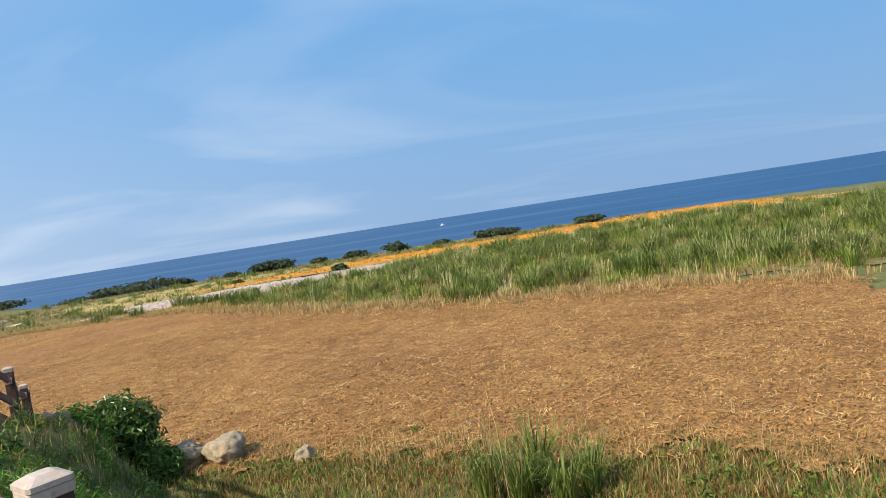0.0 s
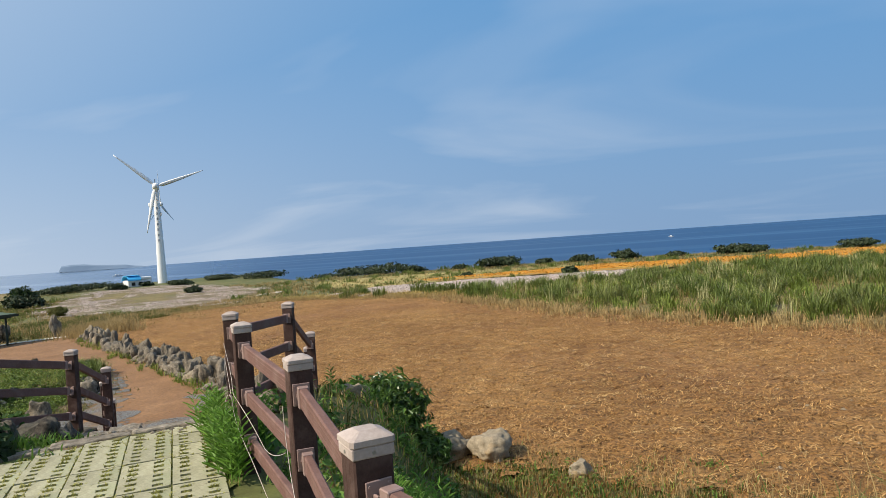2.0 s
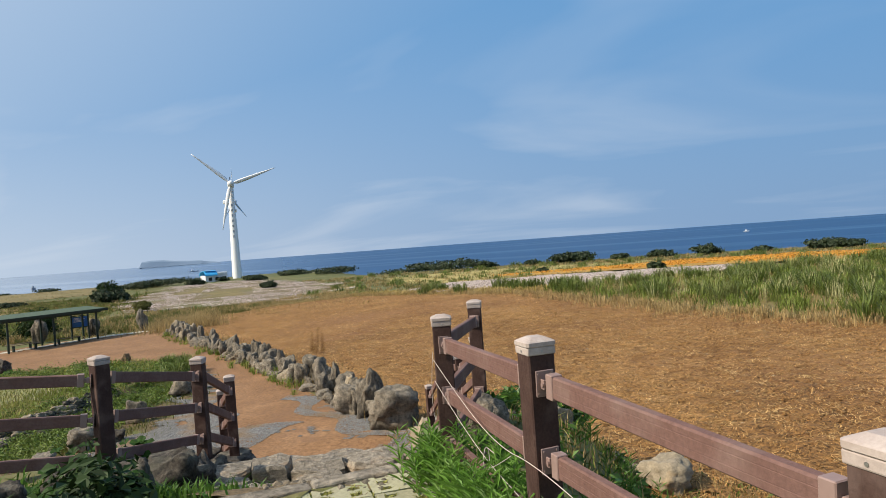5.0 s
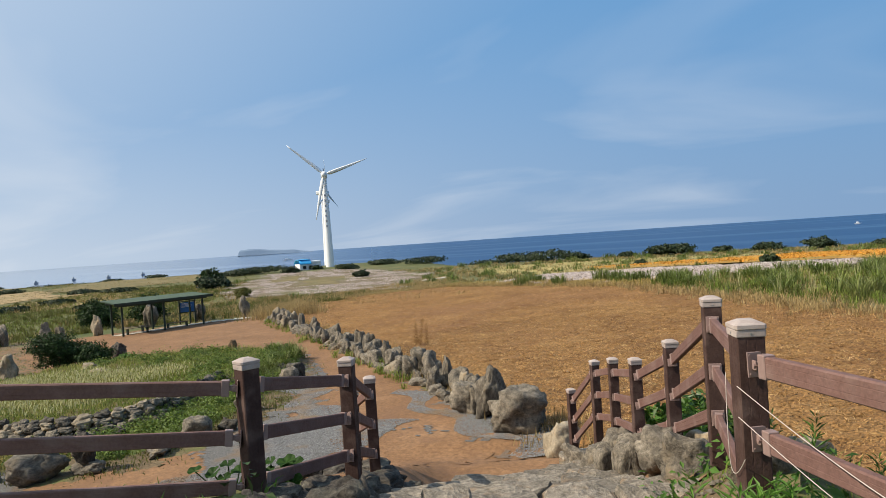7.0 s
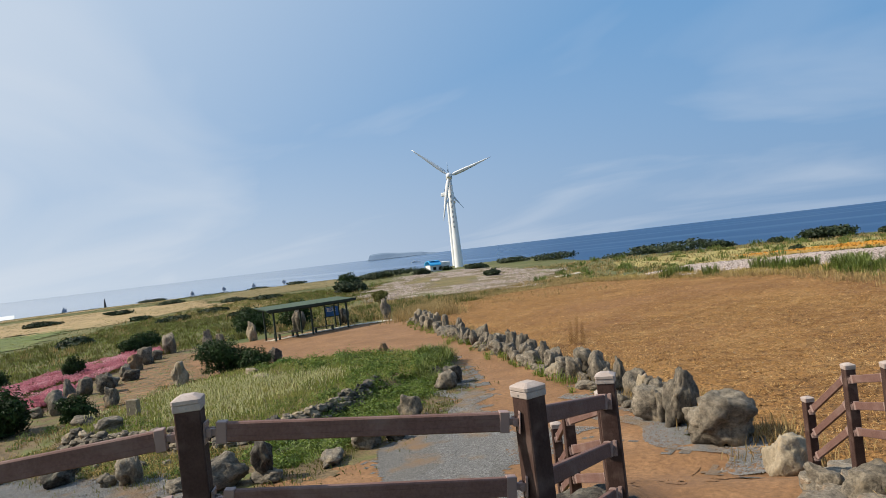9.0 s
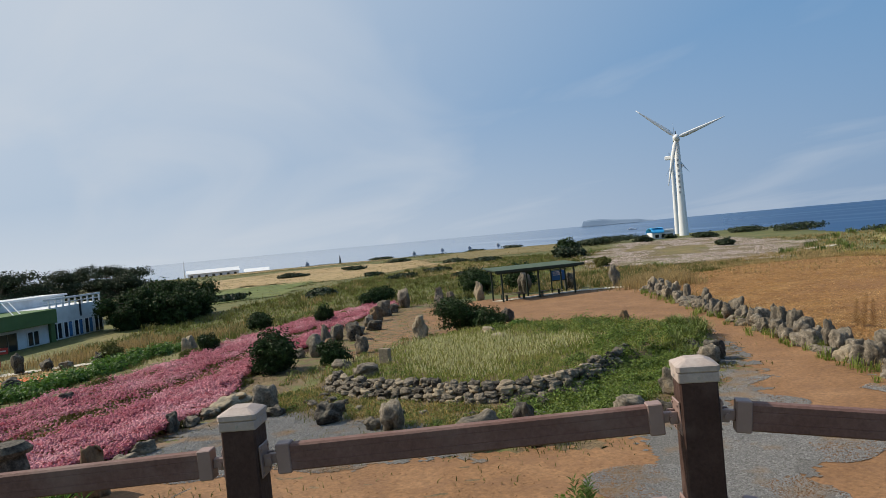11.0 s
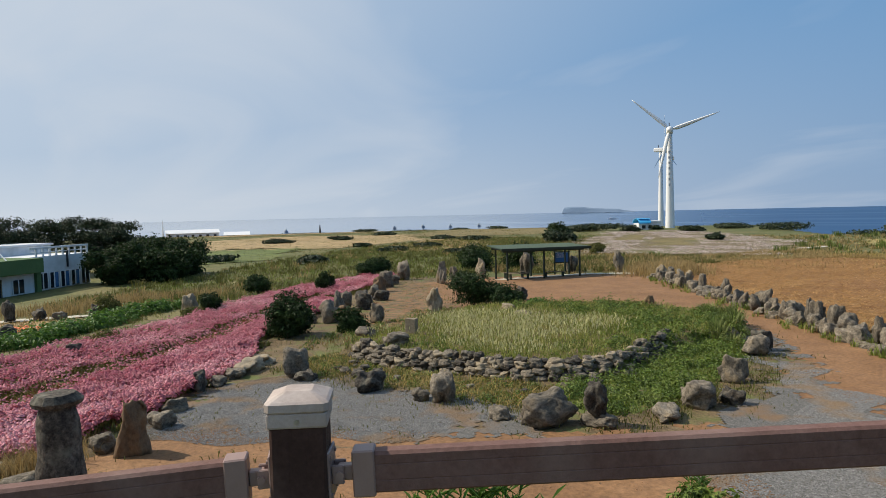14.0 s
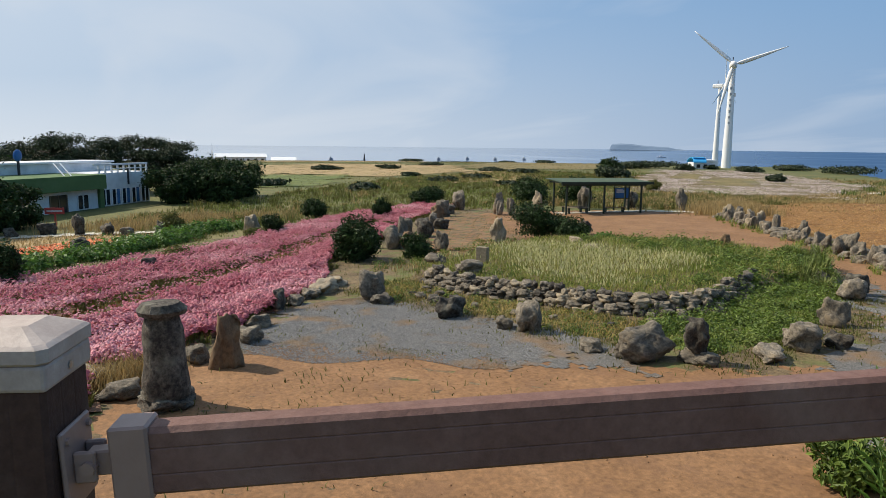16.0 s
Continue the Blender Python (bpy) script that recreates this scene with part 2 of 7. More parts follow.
def box(bm, lo, hi, bevel=0.0, m=None, seg=1):
    """Adds a box between two corners, its edges rounded."""
    r = bmesh.ops.create_cube(bm, size=1.0)
    lo, hi = Vector(lo), Vector(hi)
    bmesh.ops.transform(bm, matrix=Matrix.Translation((lo + hi) / 2) @ Matrix.Diagonal((*(hi - lo), 1)), verts=r["verts"])
    vs = r["verts"]
    if bevel:
        es = list({e for v in vs for e in v.link_edges})
        out = bmesh.ops.bevel(bm, geom=es, offset=bevel, segments=seg, affect="EDGES", profile=0.5)
        vs = list({v for f in out["faces"] for v in f.verts} | {v for v in vs if v.is_valid})
    if m is not None:
        bmesh.ops.transform(bm, matrix=m, verts=vs)
    return vs


def tube(bm, a, b, r1, r2=None, n=8, caps=True):
    """Adds a tapered round bar from a to b."""
    a, b = Vector(a), Vector(b)
    r2 = r1 if r2 is None else r2
    d = b - a
    m = Matrix.Translation((a + b) / 2) @ d.to_track_quat("Z", "Y").to_matrix().to_4x4()
    return bmesh.ops.create_cone(bm, cap_ends=caps, segments=n, radius1=r1, radius2=r2, depth=d.length, matrix=m)["verts"]


# ---- the lie of the land ----
def step(a, b, v):
    v = np.clip((v - a) / (b - a), 0.0, 1.0)
    return v * v * (3 - 2 * v)


def shore(x, y):
    """Distance from the start at which the land ends, by heading."""
    a = np.degrees(np.arctan2(-x, y))
    d = 175 + 245 * step(27, 37, a) + 180 * step(44, 62, a)
    return np.where((a < -100) | (a > 150), 300.0, d)


def open_land(x, y):
    near = -3.056 + 0.0342 * np.clip(x, -75, 6) + 0.0095 * np.clip(y, 0, 60)
    near = np.maximum(near, -5.8)
    r = np.hypot(x, y)
    far = -5.3 - 8.5 * step(240, 520, r)
    z = near + (far - near) * step(55, 150, r)
    edge = shore(x, y)
    return z - 20 * step(edge, edge + 70, r)


# fence posts: x, y and height of the cap's tip
RIGHT_POSTS = [(2.2, 0.25, 1.212), (0.88, 1.42, 1.212), (-0.43, 2.60, 1.212), (-1.634, 3.662, 1.212), (-2.656, 5.143, 1.218), (-3.861, 6.479, 1.275),
               (-4.944, 7.997, 1.224), (-5.342, 10.025, 1.137), (-6.018, 11.975, 0.455), (-6.68, 13.14, 0.018),
               (-7.372, 14.68, -0.285), (-7.985, 15.801, -0.553), (-8.756, 16.77, -1.311)]
LEFT_POSTS = [(-11.6, 13.55, -1.05), (-10.75, 12.45, -0.43), (-9.65, 11.322, 0.049), (-8.81, 9.736, 0.609), (-8.454, 7.998, 0.938),
              (-9.814, 6.658, 1.126), (-10.926, 5.24, 1.063), (-11.964, 3.773, 1.011), (-12.68, 2.297, 0.945), (-13.5, 0.72, 0.92), (-14.32, -0.86, 0.9)]
POST_H = 1.2
WALK_EDGE = [(14, -9), (2.2, 0.25), (-0.43, 2.6), (-1.634, 3.662), (-3.861, 6.479), (-4.944, 7.997), (-5.2, 9.3), (-8.3, 8.6), (-8.473, 7.918),
             (-9.875, 6.603), (-11.983, 3.688), (-12.88, 2.18), (-14.7, -1.0), (-19, -12), (-10, -32), (12, -30)]
STAIR_A, STAIR_D, STAIR_L = (-6.9, 9.1), (-0.38, 0.925), 9.3


def outside(x, y, poly):
    """Distance outside a closed outline (0 inside)."""
    best = np.full(x.shape, 1e9)
    inside = np.zeros(x.shape, bool)
    for (ax, ay), (bx, by) in zip(poly, poly[1:] + poly[:1]):
        dx, dy = bx - ax, by - ay
        k = np.clip(((x - ax) * dx + (y - ay) * dy) / (dx * dx + dy * dy), 0, 1)
        best = np.minimum(best, np.hypot(x - ax - k * dx, y - ay - k * dy))
        hit = ((ay > y) != (by > y)) & (x < (bx - ax) * (y - ay) / (by - ay + 1e-12) + ax)
        inside ^= hit
    return np.where(inside, 0.0, best), inside


BED = [(-34.4, 15.4), (-30.6, 15.4), (-28.4, 16.2), (-26.3, 16.9), (-24.9, 18.0), (-24.2, 19.4), (-25.0, 21.5), (-25.6, 24.7), (-24.8, 26.8), (-26.4, 29.2),
       (-31.5, 31.0), (-34.6, 30.2), (-37.0, 28.3), (-39.4, 25.9), (-37.1, 20.4), (-35.9, 18.4)]


def walk_level(x):
    return 0.02 - 0.28 * step(5.0, 13.5, -x)


def stair_drop(s):
    return 0.42 * step(-1.9, -0.7, s)


def ground_exact(x, y):
    x, y = np.asarray(x, float), np.asarray(y, float)
    z = open_land(x, y)
    z = z + 0.42 * (1 - step(0.0, 0.55, outside(x, y, BED)[0]))
    d, _ = outside(x, y, WALK_EDGE)
    w = 1 - step(0.3, 4.0, d)
    z = z + (walk_level(x) - z) * w
    sx, sy = x - STAIR_A[0], y - STAIR_A[1]
    s = sx * STAIR_D[0] + sy * STAIR_D[1]
    q = np.abs(sx * STAIR_D[1] - sy * STAIR_D[0])
    ramp = np.maximum(-0.322 * np.clip(s, 0, 20), open_land(x, y)) - 0.22
    k = (1 - step(2.0, 4.0, q)) * step(-0.6, 0.3, s) * (1 - step(9, 11, s))
    z = z + (ramp - z) * k
    return z - stair_drop(s) * (1 - step(1.1, 1.9, q)) * (1 - step(6, 8, s))


def graded(lo, hi, mid_lo, mid_hi, fine, grow):
    xs = list(np.arange(mid_lo, mid_hi + 1e-6, fine))
    st, v = fine, mid_hi
    while v < hi:
        st *= grow
        v += st
        xs.append(min(v, hi))
    st, v = fine, mid_lo
    while v > lo:
        st *= grow
        v -= st
        xs.insert(0, max(v, lo))
    return np.array(xs)


GX = graded(-900, 700, -34, 12, 0.23, 1.035)
GY = graded(-300, 900, -3, 32, 0.23, 1.035)
_gx, _gy = np.meshgrid(GX, GY, indexing="ij")
GZ = ground_exact(_gx, _gy)


def H(x, y):
    """Height of the ground sheet."""
    x, y = np.asarray(x, float), np.asarray(y, float)
    i = np.clip(np.searchsorted(GX, x) - 1, 0, len(GX) - 2)
    j = np.clip(np.searchsorted(GY, y) - 1, 0, len(GY) - 2)
    u = (x - GX[i]) / (GX[i + 1] - GX[i])
    v = (y - GY[j]) / (GY[j + 1] - GY[j])
    return (GZ[i, j] * (1 - u) + GZ[i + 1, j] * u) * (1 - v) + (GZ[i, j + 1] * (1 - u) + GZ[i + 1, j + 1] * u) * v


def h(x, y):
    return float(H(x, y))


def grid_faces(nx, ny):
    a = (np.arange(nx - 1)[:, None] * ny + np.arange(ny - 1)[None, :]).ravel()
    return np.stack([a, a + ny, a + ny + 1, a + 1], 1)


ground = part("ground", mesh_from("ground", np.stack([_gx.ravel(), _gy.ravel(), GZ.ravel()], 1), grid_faces(len(GX), len(GY)), True), M_MEADOW)
tagged(ground, "rough grassy island land sloping to the shore", "ground", kind="structure")
bm = bmesh.new()
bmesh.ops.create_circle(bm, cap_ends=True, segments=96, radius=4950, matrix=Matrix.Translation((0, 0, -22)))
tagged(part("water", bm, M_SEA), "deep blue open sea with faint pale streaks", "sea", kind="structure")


def wobble(x, y, size, amount):
    """A smooth, repeatable unevenness for outlines."""
    return amount * (np.sin(x / size * 2.1 + 1.3 * np.sin(y / size * 1.7)) + np.sin(y / size * 2.6 + 1.1 * np.sin(x / size * 1.9 + 2))
                     + 0.6 * np.sin((x + y) / size * 5.3) + 0.5 * np.sin((x - y) / size * 6.1 + 1)) / 2


def in_patch(x, y, poly, rough):
    u = x + wobble(x, y, rough * 3, rough)
    v = y + wobble(y + 7, x - 3, rough * 3, rough)
    return outside(u, v, poly)[1]


def edge_depth(x, y, poly):
    """How deep a place lies inside an outline (below 0: outside)."""
    best = np.full(x.shape, 1e9)
    for (ax, ay), (bx, by) in zip(poly, poly[1:] + poly[:1]):
        dx, dy = bx - ax, by - ay
        k = np.clip(((x - ax) * dx + (y - ay) * dy) / (dx * dx + dy * dy), 0, 1)
        best = np.minimum(best, np.hypot(x - ax - k * dx, y - ay - k * dy))
    return np.where(outside(x, y, poly)[1], best, -best)


def patch(name, poly, mat, cell, lift, label, rough=0.4, category="ground", bumpy=0.0, fade=0.0):
    """A sheet of another ground cover, laid on the land, with an uneven edge that may break up into crumbs."""
    p = np.array(poly)
    xs = np.arange(p[:, 0].min() - 1, p[:, 0].max() + 1, cell)
    ys = np.arange(p[:, 1].min() - 1, p[:, 1].max() + 1, cell)
    gx, gy = np.meshgrid(xs, ys, indexing="ij")
    f = grid_faces(len(xs), len(ys))
    keep = in_patch(gx + cell / 2, gy + cell / 2, poly, rough).ravel()
    if fade:
        d = edge_depth(gx + cell / 2 + wobble(gx, gy, rough * 3, rough), gy + cell / 2 + wobble(gy + 7, gx - 3, rough * 3, rough), poly)
        d = d + wobble(gx, gy, 0.6, 0.35 * fade) + wobble(gy, gx, 0.23, 0.2 * fade)
        keep = (d > fade * (0.3 * np.random.default_rng(3).random(gx.shape) - 0.1)).ravel()
    keep = keep.reshape(len(xs), len(ys))[:-1, :-1].ravel()
    f = f[keep]
    used, inv = np.unique(f, return_inverse=True)
    x, y = gx.ravel()[used], gy.ravel()[used]
    z = H(x, y) + lift
    if bumpy:
        z = z + bumpy * (wobble(x, y, 0.4, 1) + 1.2 * np.random.rand(len(x)))
    ob = part(name, mesh_from(name, np.stack([x, y, z], 1), inv.reshape(-1, 4), True), mat)
    return tagged(ob, label, category, kind="structure")


FIELD = [(8.5, 9.0), (13, 14), (17, 24), (11.2, 28.8), (4.7, 32), (-3.8, 40.7), (-16, 58), (-31.6, 71.6), (-44, 80), (-50, 74), (-54, 63),
         (-46, 51), (-34, 39.5), (-26, 33.8), (-17.5, 27), (-12, 21.6), (-8.6, 18.2), (-4, 15.6), (0.5, 14.0), (4.5, 11.3)]
FORECOURT = [(-10.2, 17.6), (-13.5, 21.8), (-18, 25.8), (-25, 32), (-33.5, 38.3), (-43.5, 46.7), (-48, 50), (-53, 49.5), (-60, 41), (-60, 36.4), (-52, 31),
             (-42.7, 27), (-37.7, 28), (-30.7, 32), (-23.5, 27.5), (-20, 22), (-18.8, 17), (-21, 14), (-24.6, 11), (-28.2, 7.2), (-26.5, 3.8),
             (-22, 2), (-19, 2.5), (-15.8, 7), (-14, 11), (-11, 15.5)]
GARDEN_PATH = [(-42.7, 27), (-52, 31), (-60, 36.4), (-61.5, 35), (-57, 29.5), (-48, 23.5), (-41, 19.5), (-38.5, 20.5)]
GRAVEL_WEST = [(-28.6, 6.2), (-24.6, 10.0), (-22.3, 12.9), (-20.9, 13.6), (-22.5, 14.4), (-24.6, 14.3), (-28.6, 12.5), (-32, 12.0), (-32.2, 9.4)]
GRAVEL_EAST = [(-16.2, 17.8), (-13.6, 19.5), (-17.6, 20.6), (-20.2, 23.6), (-24.1, 27.8), (-25.2, 27.0), (-21.2, 23.4), (-19.6, 20), (-19.0, 16.4), (-17, 14.6), (-14.6, 12.2), (-13.2, 14)]
GRAVEL_FAR = [(-25, 28), (-30, 31.9), (-37, 32.5), (-36, 30.5), (-30.5, 30.5)]
patch("field", FIELD, M_SOIL, 0.16, 0.05, "tilled brown field covered with cut straw", 0.6, "field", 0.04)
GARDEN_SOIL = [(-19.4, 12.4), (-19.0, 20.5), (-21.5, 26), (-27, 31), (-36, 29.6), (-44, 30), (-54, 36), (-62, 41), (-72, 38), (-66, 26), (-55, 14), (-48, 4), (-44, -2), (-21, -2)]
patch("garden_soil", GARDEN_SOIL, M_GARDENSOIL, 0.3, 0.036, "bare weedy garden soil round beds and rocks", 0.5, "soil", 0.008)
patch("forecourt", FORECOURT, M_DIRT, 0.2, 0.045, "trodden reddish dirt path and forecourt", 0.35, "path", 0.004, 0.5)
patch("garden_path", GARDEN_PATH, M_DIRT, 0.4, 0.04, "narrow dry earth path through the garden", 0.3, "path")
GRAVEL_WALL = [(-17.2, 24.6), (-14.9, 22.7), (-12.6, 20.2), (-10.5, 18.0), (-9.6, 18.1), (-10.2, 19.4), (-11.8, 20.9), (-14.0, 23.2), (-16.4, 25.4)]
for poly in (GRAVEL_WEST, GRAVEL_EAST, GRAVEL_FAR, GRAVEL_WALL):
    patch("gravel", poly, M_GRAVELBED, 0.12, 0.056, "loose grey gravel spread over the dirt", 0.6, "gravel", 0.003, 1.0)


# ---- fences ----
def rail_mesh(length, w=0.05, hgt=0.108):
    """A hollow-looking plank: rounded edges and two shallow grooves along each side."""
    bm = bmesh.new()
    x0, x1 = 0.0, length
    prof = [(-w / 2 + 0.006, -hgt / 2), (w / 2 - 0.006, -hgt / 2), (w / 2, -hgt / 2 + 0.006)]
    for g in (-0.02, 0.022):
        prof += [(w / 2, g - 0.002), (w / 2 - 0.0017, g), (w / 2, g + 0.002)]
    prof += [(w / 2, hgt / 2 - 0.008), (w / 2 - 0.008, hgt / 2)]
    prof += [(-y, z) for y, z in reversed(prof[3:])] + [(-w / 2, -hgt / 2 + 0.006)]
    a = [bm.verts.new((x0, y, z)) for y, z in prof]
    b = [bm.verts.new((x1, y, z)) for y, z in prof]
    k = len(prof)
    for i in range(k):
        bm.faces.new((a[i], a[(i + 1) % k], b[(i + 1) % k], b[i]))
    bm.faces.new(a[::-1])
    bm.faces.new(b)
    bmesh.ops.recalc_face_normals(bm, faces=bm.faces)
    return bm


def post_mesh():
    """A square hollow post with rounded corners and two grooves on each face; its foot at the origin."""
    s, g = 0.07, 0.0008
    side = [(-s + 0.007, -s), (-0.024, -s), (-0.021, -s + g), (-0.018, -s), (0.018, -s), (0.021, -s + g), (0.024, -s), (s - 0.007, -s)]
    prof = []
    for k in range(4):
        c, n = (1, 0, -1, 0)[k], (0, 1, 0, -1)[k]
        prof += [(x * c - y * n, x * n + y * c) for x, y in side]
    bm = bmesh.new()
    lo = [bm.verts.new((x, y, -0.5)) for x, y in prof]
    hi = [bm.verts.new((x, y, POST_H - 0.09)) for x, y in prof]
    for i in range(len(prof)):
        j = (i + 1) % len(prof)
        bm.faces.new((lo[i], lo[j], hi[j], hi[i]))
    bm.faces.new(hi)
    return mesh_of(bm, "post", M_POST)


def cap_mesh():
    bm = bmesh.new()
    box(bm, (-0.0755, -0.0755, POST_H - 0.09), (0.0755, 0.0755, POST_H - 0.05), 0.006, seg=2)
    s, z0, z1, z2 = 0.080, POST_H - 0.05, POST_H - 0.022, POST_H
    rings = []
    for r, z in ((s - 0.004, z0), (s, z0 + 0.004), (s, z1 - 0.005), (s - 0.007, z1), (0.035, z2 - 0.004)):
        c = 0.012 if r > 0.05 else 0.006
        rings.append([bm.verts.new((x, y, z)) for x, y in ((-r + c, -r), (r - c, -r), (r, -r + c), (r, r - c), (r - c, r), (-r + c, r), (-r, r - c), (-r, -r + c))])
    for a, b in zip(rings, rings[1:]):
        for i in range(8):
            bm.faces.new((a[i], a[(i + 1) % 8], b[(i + 1) % 8], b[i]))
    bm.faces.new(rings[-1])
    bm.faces.new(rings[0][::-1])
    return mesh_of(bm, "cap", M_CAP)


def bracket_mesh():
    """Plate on the post, hinge lugs, and the sleeve that grips the rail; +x leads away from the post's face."""
    bm = bmesh.new()
    box(bm, (0.0, -0.05, -0.065), (0.008, 0.05, 0.065), 0.003)
    for y in (-0.022, 0.022):
        box(bm, (0.008, y - 0.005, -0.025), (0.04, y + 0.005, 0.025), 0.003)
    box(bm, (0.022, -0.014, -0.02), (0.062, 0.014, 0.02), 0.003)
    tube(bm, (0.03, -0.034, 0), (0.03, 0.034, 0), 0.011, n=8)
    box(bm, (0.062, -0.031, -0.061), (0.120, 0.031, 0.061), 0.004)
    for y, z in ((-0.036, 0.048), (0.036, 0.048), (-0.036, -0.048), (0.036, -0.048)):
        tube(bm, (0.006, y, z), (0.013, y, z), 0.006, n=6)
    return mesh_of(bm, "bracket", M_BRACKET)


def screw_mesh():
    bm = bmesh.new()
    tube(bm, (0.074, 0, POST_H - 0.072), (0.0775, 0, POST_H - 0.072), 0.0065, n=8)
    return mesh_of(bm, "cap_screw", M_STEEL)


SCREW_MESH = screw_mesh()
POST_MESH, CAP_MESH, BRACKET_MESH = post_mesh(), cap_mesh(), bracket_mesh()
RAIL_Z = (0.972, 0.592, 0.215)


def fence(posts, label):
    f = holder("fence", Matrix.Translation((posts[0][0], posts[0][1], posts[0][2] - POST_H)))
    tagged(f, label, "fence")
    base = Matrix.Translation((-posts[0][0], -posts[0][1], -(posts[0][2] - POST_H)))
    for i, (x, y, z) in enumerate(posts):
        a = posts[max(0, i - 1)]
        b = posts[min(len(posts) - 1, i + 1)]
        yaw = math.atan2(b[1] - a[1], b[0] - a[0])
        p = part("post", POST_MESH, parent=f, m=base @ Matrix.Translation((x, y, z - POST_H)) @ Matrix.Rotation(yaw, 4, "Z"))
        part("cap", CAP_MESH, parent=p, label="pale weathered pyramid post cap")
        for k in range(4):
            part("cap_screw", SCREW_MESH, parent=p, m=Matrix.Rotation(k * math.pi / 2, 4, "Z"))
    for a, b in zip(posts, posts[1:]):
        d = Vector(b) - Vector(a)
        flat = Vector((d.x, d.y, 0)).normalized()
        for rz in RAIL_Z:
            p0 = Vector((a[0], a[1], a[2] - POST_H + rz)) + flat * 0.072
            p1 = Vector((b[0], b[1], b[2] - POST_H + rz)) - flat * 0.072
            e = p1 - p0
            u = e.normalized()
            v = Vector((-u.y, u.x, 0)).normalized()
            m = Matrix((u, v, u.cross(v))).transposed().to_4x4()
            r = part("rail", rail_mesh(e.length - 0.13), M_RAIL, f, m=base @ Matrix.Translation(p0 + u * 0.065) @ m)
            k1 = part("bracket", BRACKET_MESH, parent=r, label="pinkish painted rail bracket", m=Matrix.Translation((-0.065, 0, 0)))
            k2 = part("bracket", BRACKET_MESH, parent=r, label="pinkish painted rail bracket",
                      m=Matrix.Translation((e.length - 0.065, 0, 0)) @ Matrix.Rotation(math.pi, 4, "Z"))
    return f


fence_right = fence(RIGHT_POSTS, "brown composite post-and-rail fence with pale caps along the walk and stairs")
fence_left = fence(LEFT_POSTS, "brown composite post-and-rail fence above the rock garden")


# ---- more materials ----
M_GRASS = material("grass_blades", [(0.12, 0.18, 0.024), (0.20, 0.26, 0.045), (0.30, 0.32, 0.085)], 0.6, rough=0.6, bump=0, island=0.45, trans=0.3, spec=0.25)
M_REED = material("reed_blades", [(0.08, 0.125, 0.02), (0.15, 0.195, 0.04), (0.27, 0.28, 0.10)], 0.35, rough=0.55, bump=0, island=0.45, trans=0.3, spec=0.3)
M_DRY = material("dry_grass", [(0.30, 0.20, 0.08), (0.42, 0.30, 0.13), (0.52, 0.40, 0.20)], 0.8, rough=0.8, bump=0, island=0.35, trans=0.25)
M_OLIVE = material("olive_grass", [(0.095, 0.11, 0.026), (0.15, 0.152, 0.040), (0.22, 0.195, 0.066)], 0.3, rough=0.7, bump=0, island=0.4, trans=0.3)
M_YELLOWGRASS = material("yellow_grass", [(0.24, 0.25, 0.055), (0.34, 0.33, 0.09), (0.42, 0.37, 0.14)], 0.5, rough=0.7, bump=0, island=0.35, trans=0.3)
M_DRYYELLOW = material("yellow_straw", [(0.34, 0.25, 0.07), (0.46, 0.34, 0.11), (0.55, 0.42, 0.17)], 0.6, rough=0.8, bump=0, island=0.35, trans=0.2)
M_SEED = material("seed_heads", [(0.50, 0.48, 0.20), (0.64, 0.60, 0.33)], 3.0, rough=0.8, bump=0, island=0.25, trans=0.3)
M_STRAW = material("straw", [(0.17, 0.08, 0.022), (0.36, 0.20, 0.065), (0.62, 0.42, 0.18)], 1.6, rough=0.7, bump=0, island=0.6)
M_LEAF = material("dark_leaf", [(0.016, 0.036, 0.009), (0.028, 0.056, 0.014), (0.046, 0.080, 0.020)], 2.0, rough=0.6, bump=0, island=0.5, trans=0.15, spec=0.2)
M_LAUREL = material("laurel_leaf", [(0.045, 0.10, 0.016), (0.085, 0.165, 0.026), (0.14, 0.23, 0.045)], 2.0, rough=0.35, bump=0, island=0.5, trans=0.25, spec=0.5)
M_COVER = material("cover_leaf", [(0.075, 0.125, 0.018), (0.135, 0.195, 0.032), (0.21, 0.255, 0.06)], 0.9, rough=0.55, bump=0, island=0.5, trans=0.3, spec=0.3)
M_FRESH = material("fresh_leaf", [(0.06, 0.13, 0.02), (0.10, 0.20, 0.03), (0.15, 0.26, 0.05)], 2.0, rough=0.5, bump=0, island=0.4, trans=0.35, spec=0.35)
M_PINE = material("pine_needles", [(0.020, 0.034, 0.014), (0.034, 0.052, 0.02), (0.05, 0.07, 0.03)], 1.0, rough=0.6, bump=0, island=0.45, trans=0.1)
M_BARK = material("bark", [(0.08, 0.06, 0.045), (0.15, 0.115, 0.085)], 6.0, fine=(30.0, 0.4), bump=0.8)
M_PINK = material("pink_petals", [(0.42, 0.075, 0.12), (0.56, 0.18, 0.225), (0.74, 0.42, 0.45)], 0.35, rough=0.6, bump=0, island=0.3, trans=0.25)
M_ORANGE = material("orange_petals", [(0.50, 0.19, 0.02), (0.62, 0.28, 0.03), (0.50, 0.33, 0.06)], 0.25, rough=0.6, bump=0, island=0.3, trans=0.2)
M_POPPY = material("red_orange_petals", [(0.62, 0.11, 0.03), (0.75, 0.22, 0.06)], 0.6, rough=0.6, bump=0, island=0.3)
M_PALE = material("whitish_petals", [(0.50, 0.40, 0.36), (0.66, 0.57, 0.53)], 0.4, rough=0.6, bump=0, island=0.25, trans=0.2)
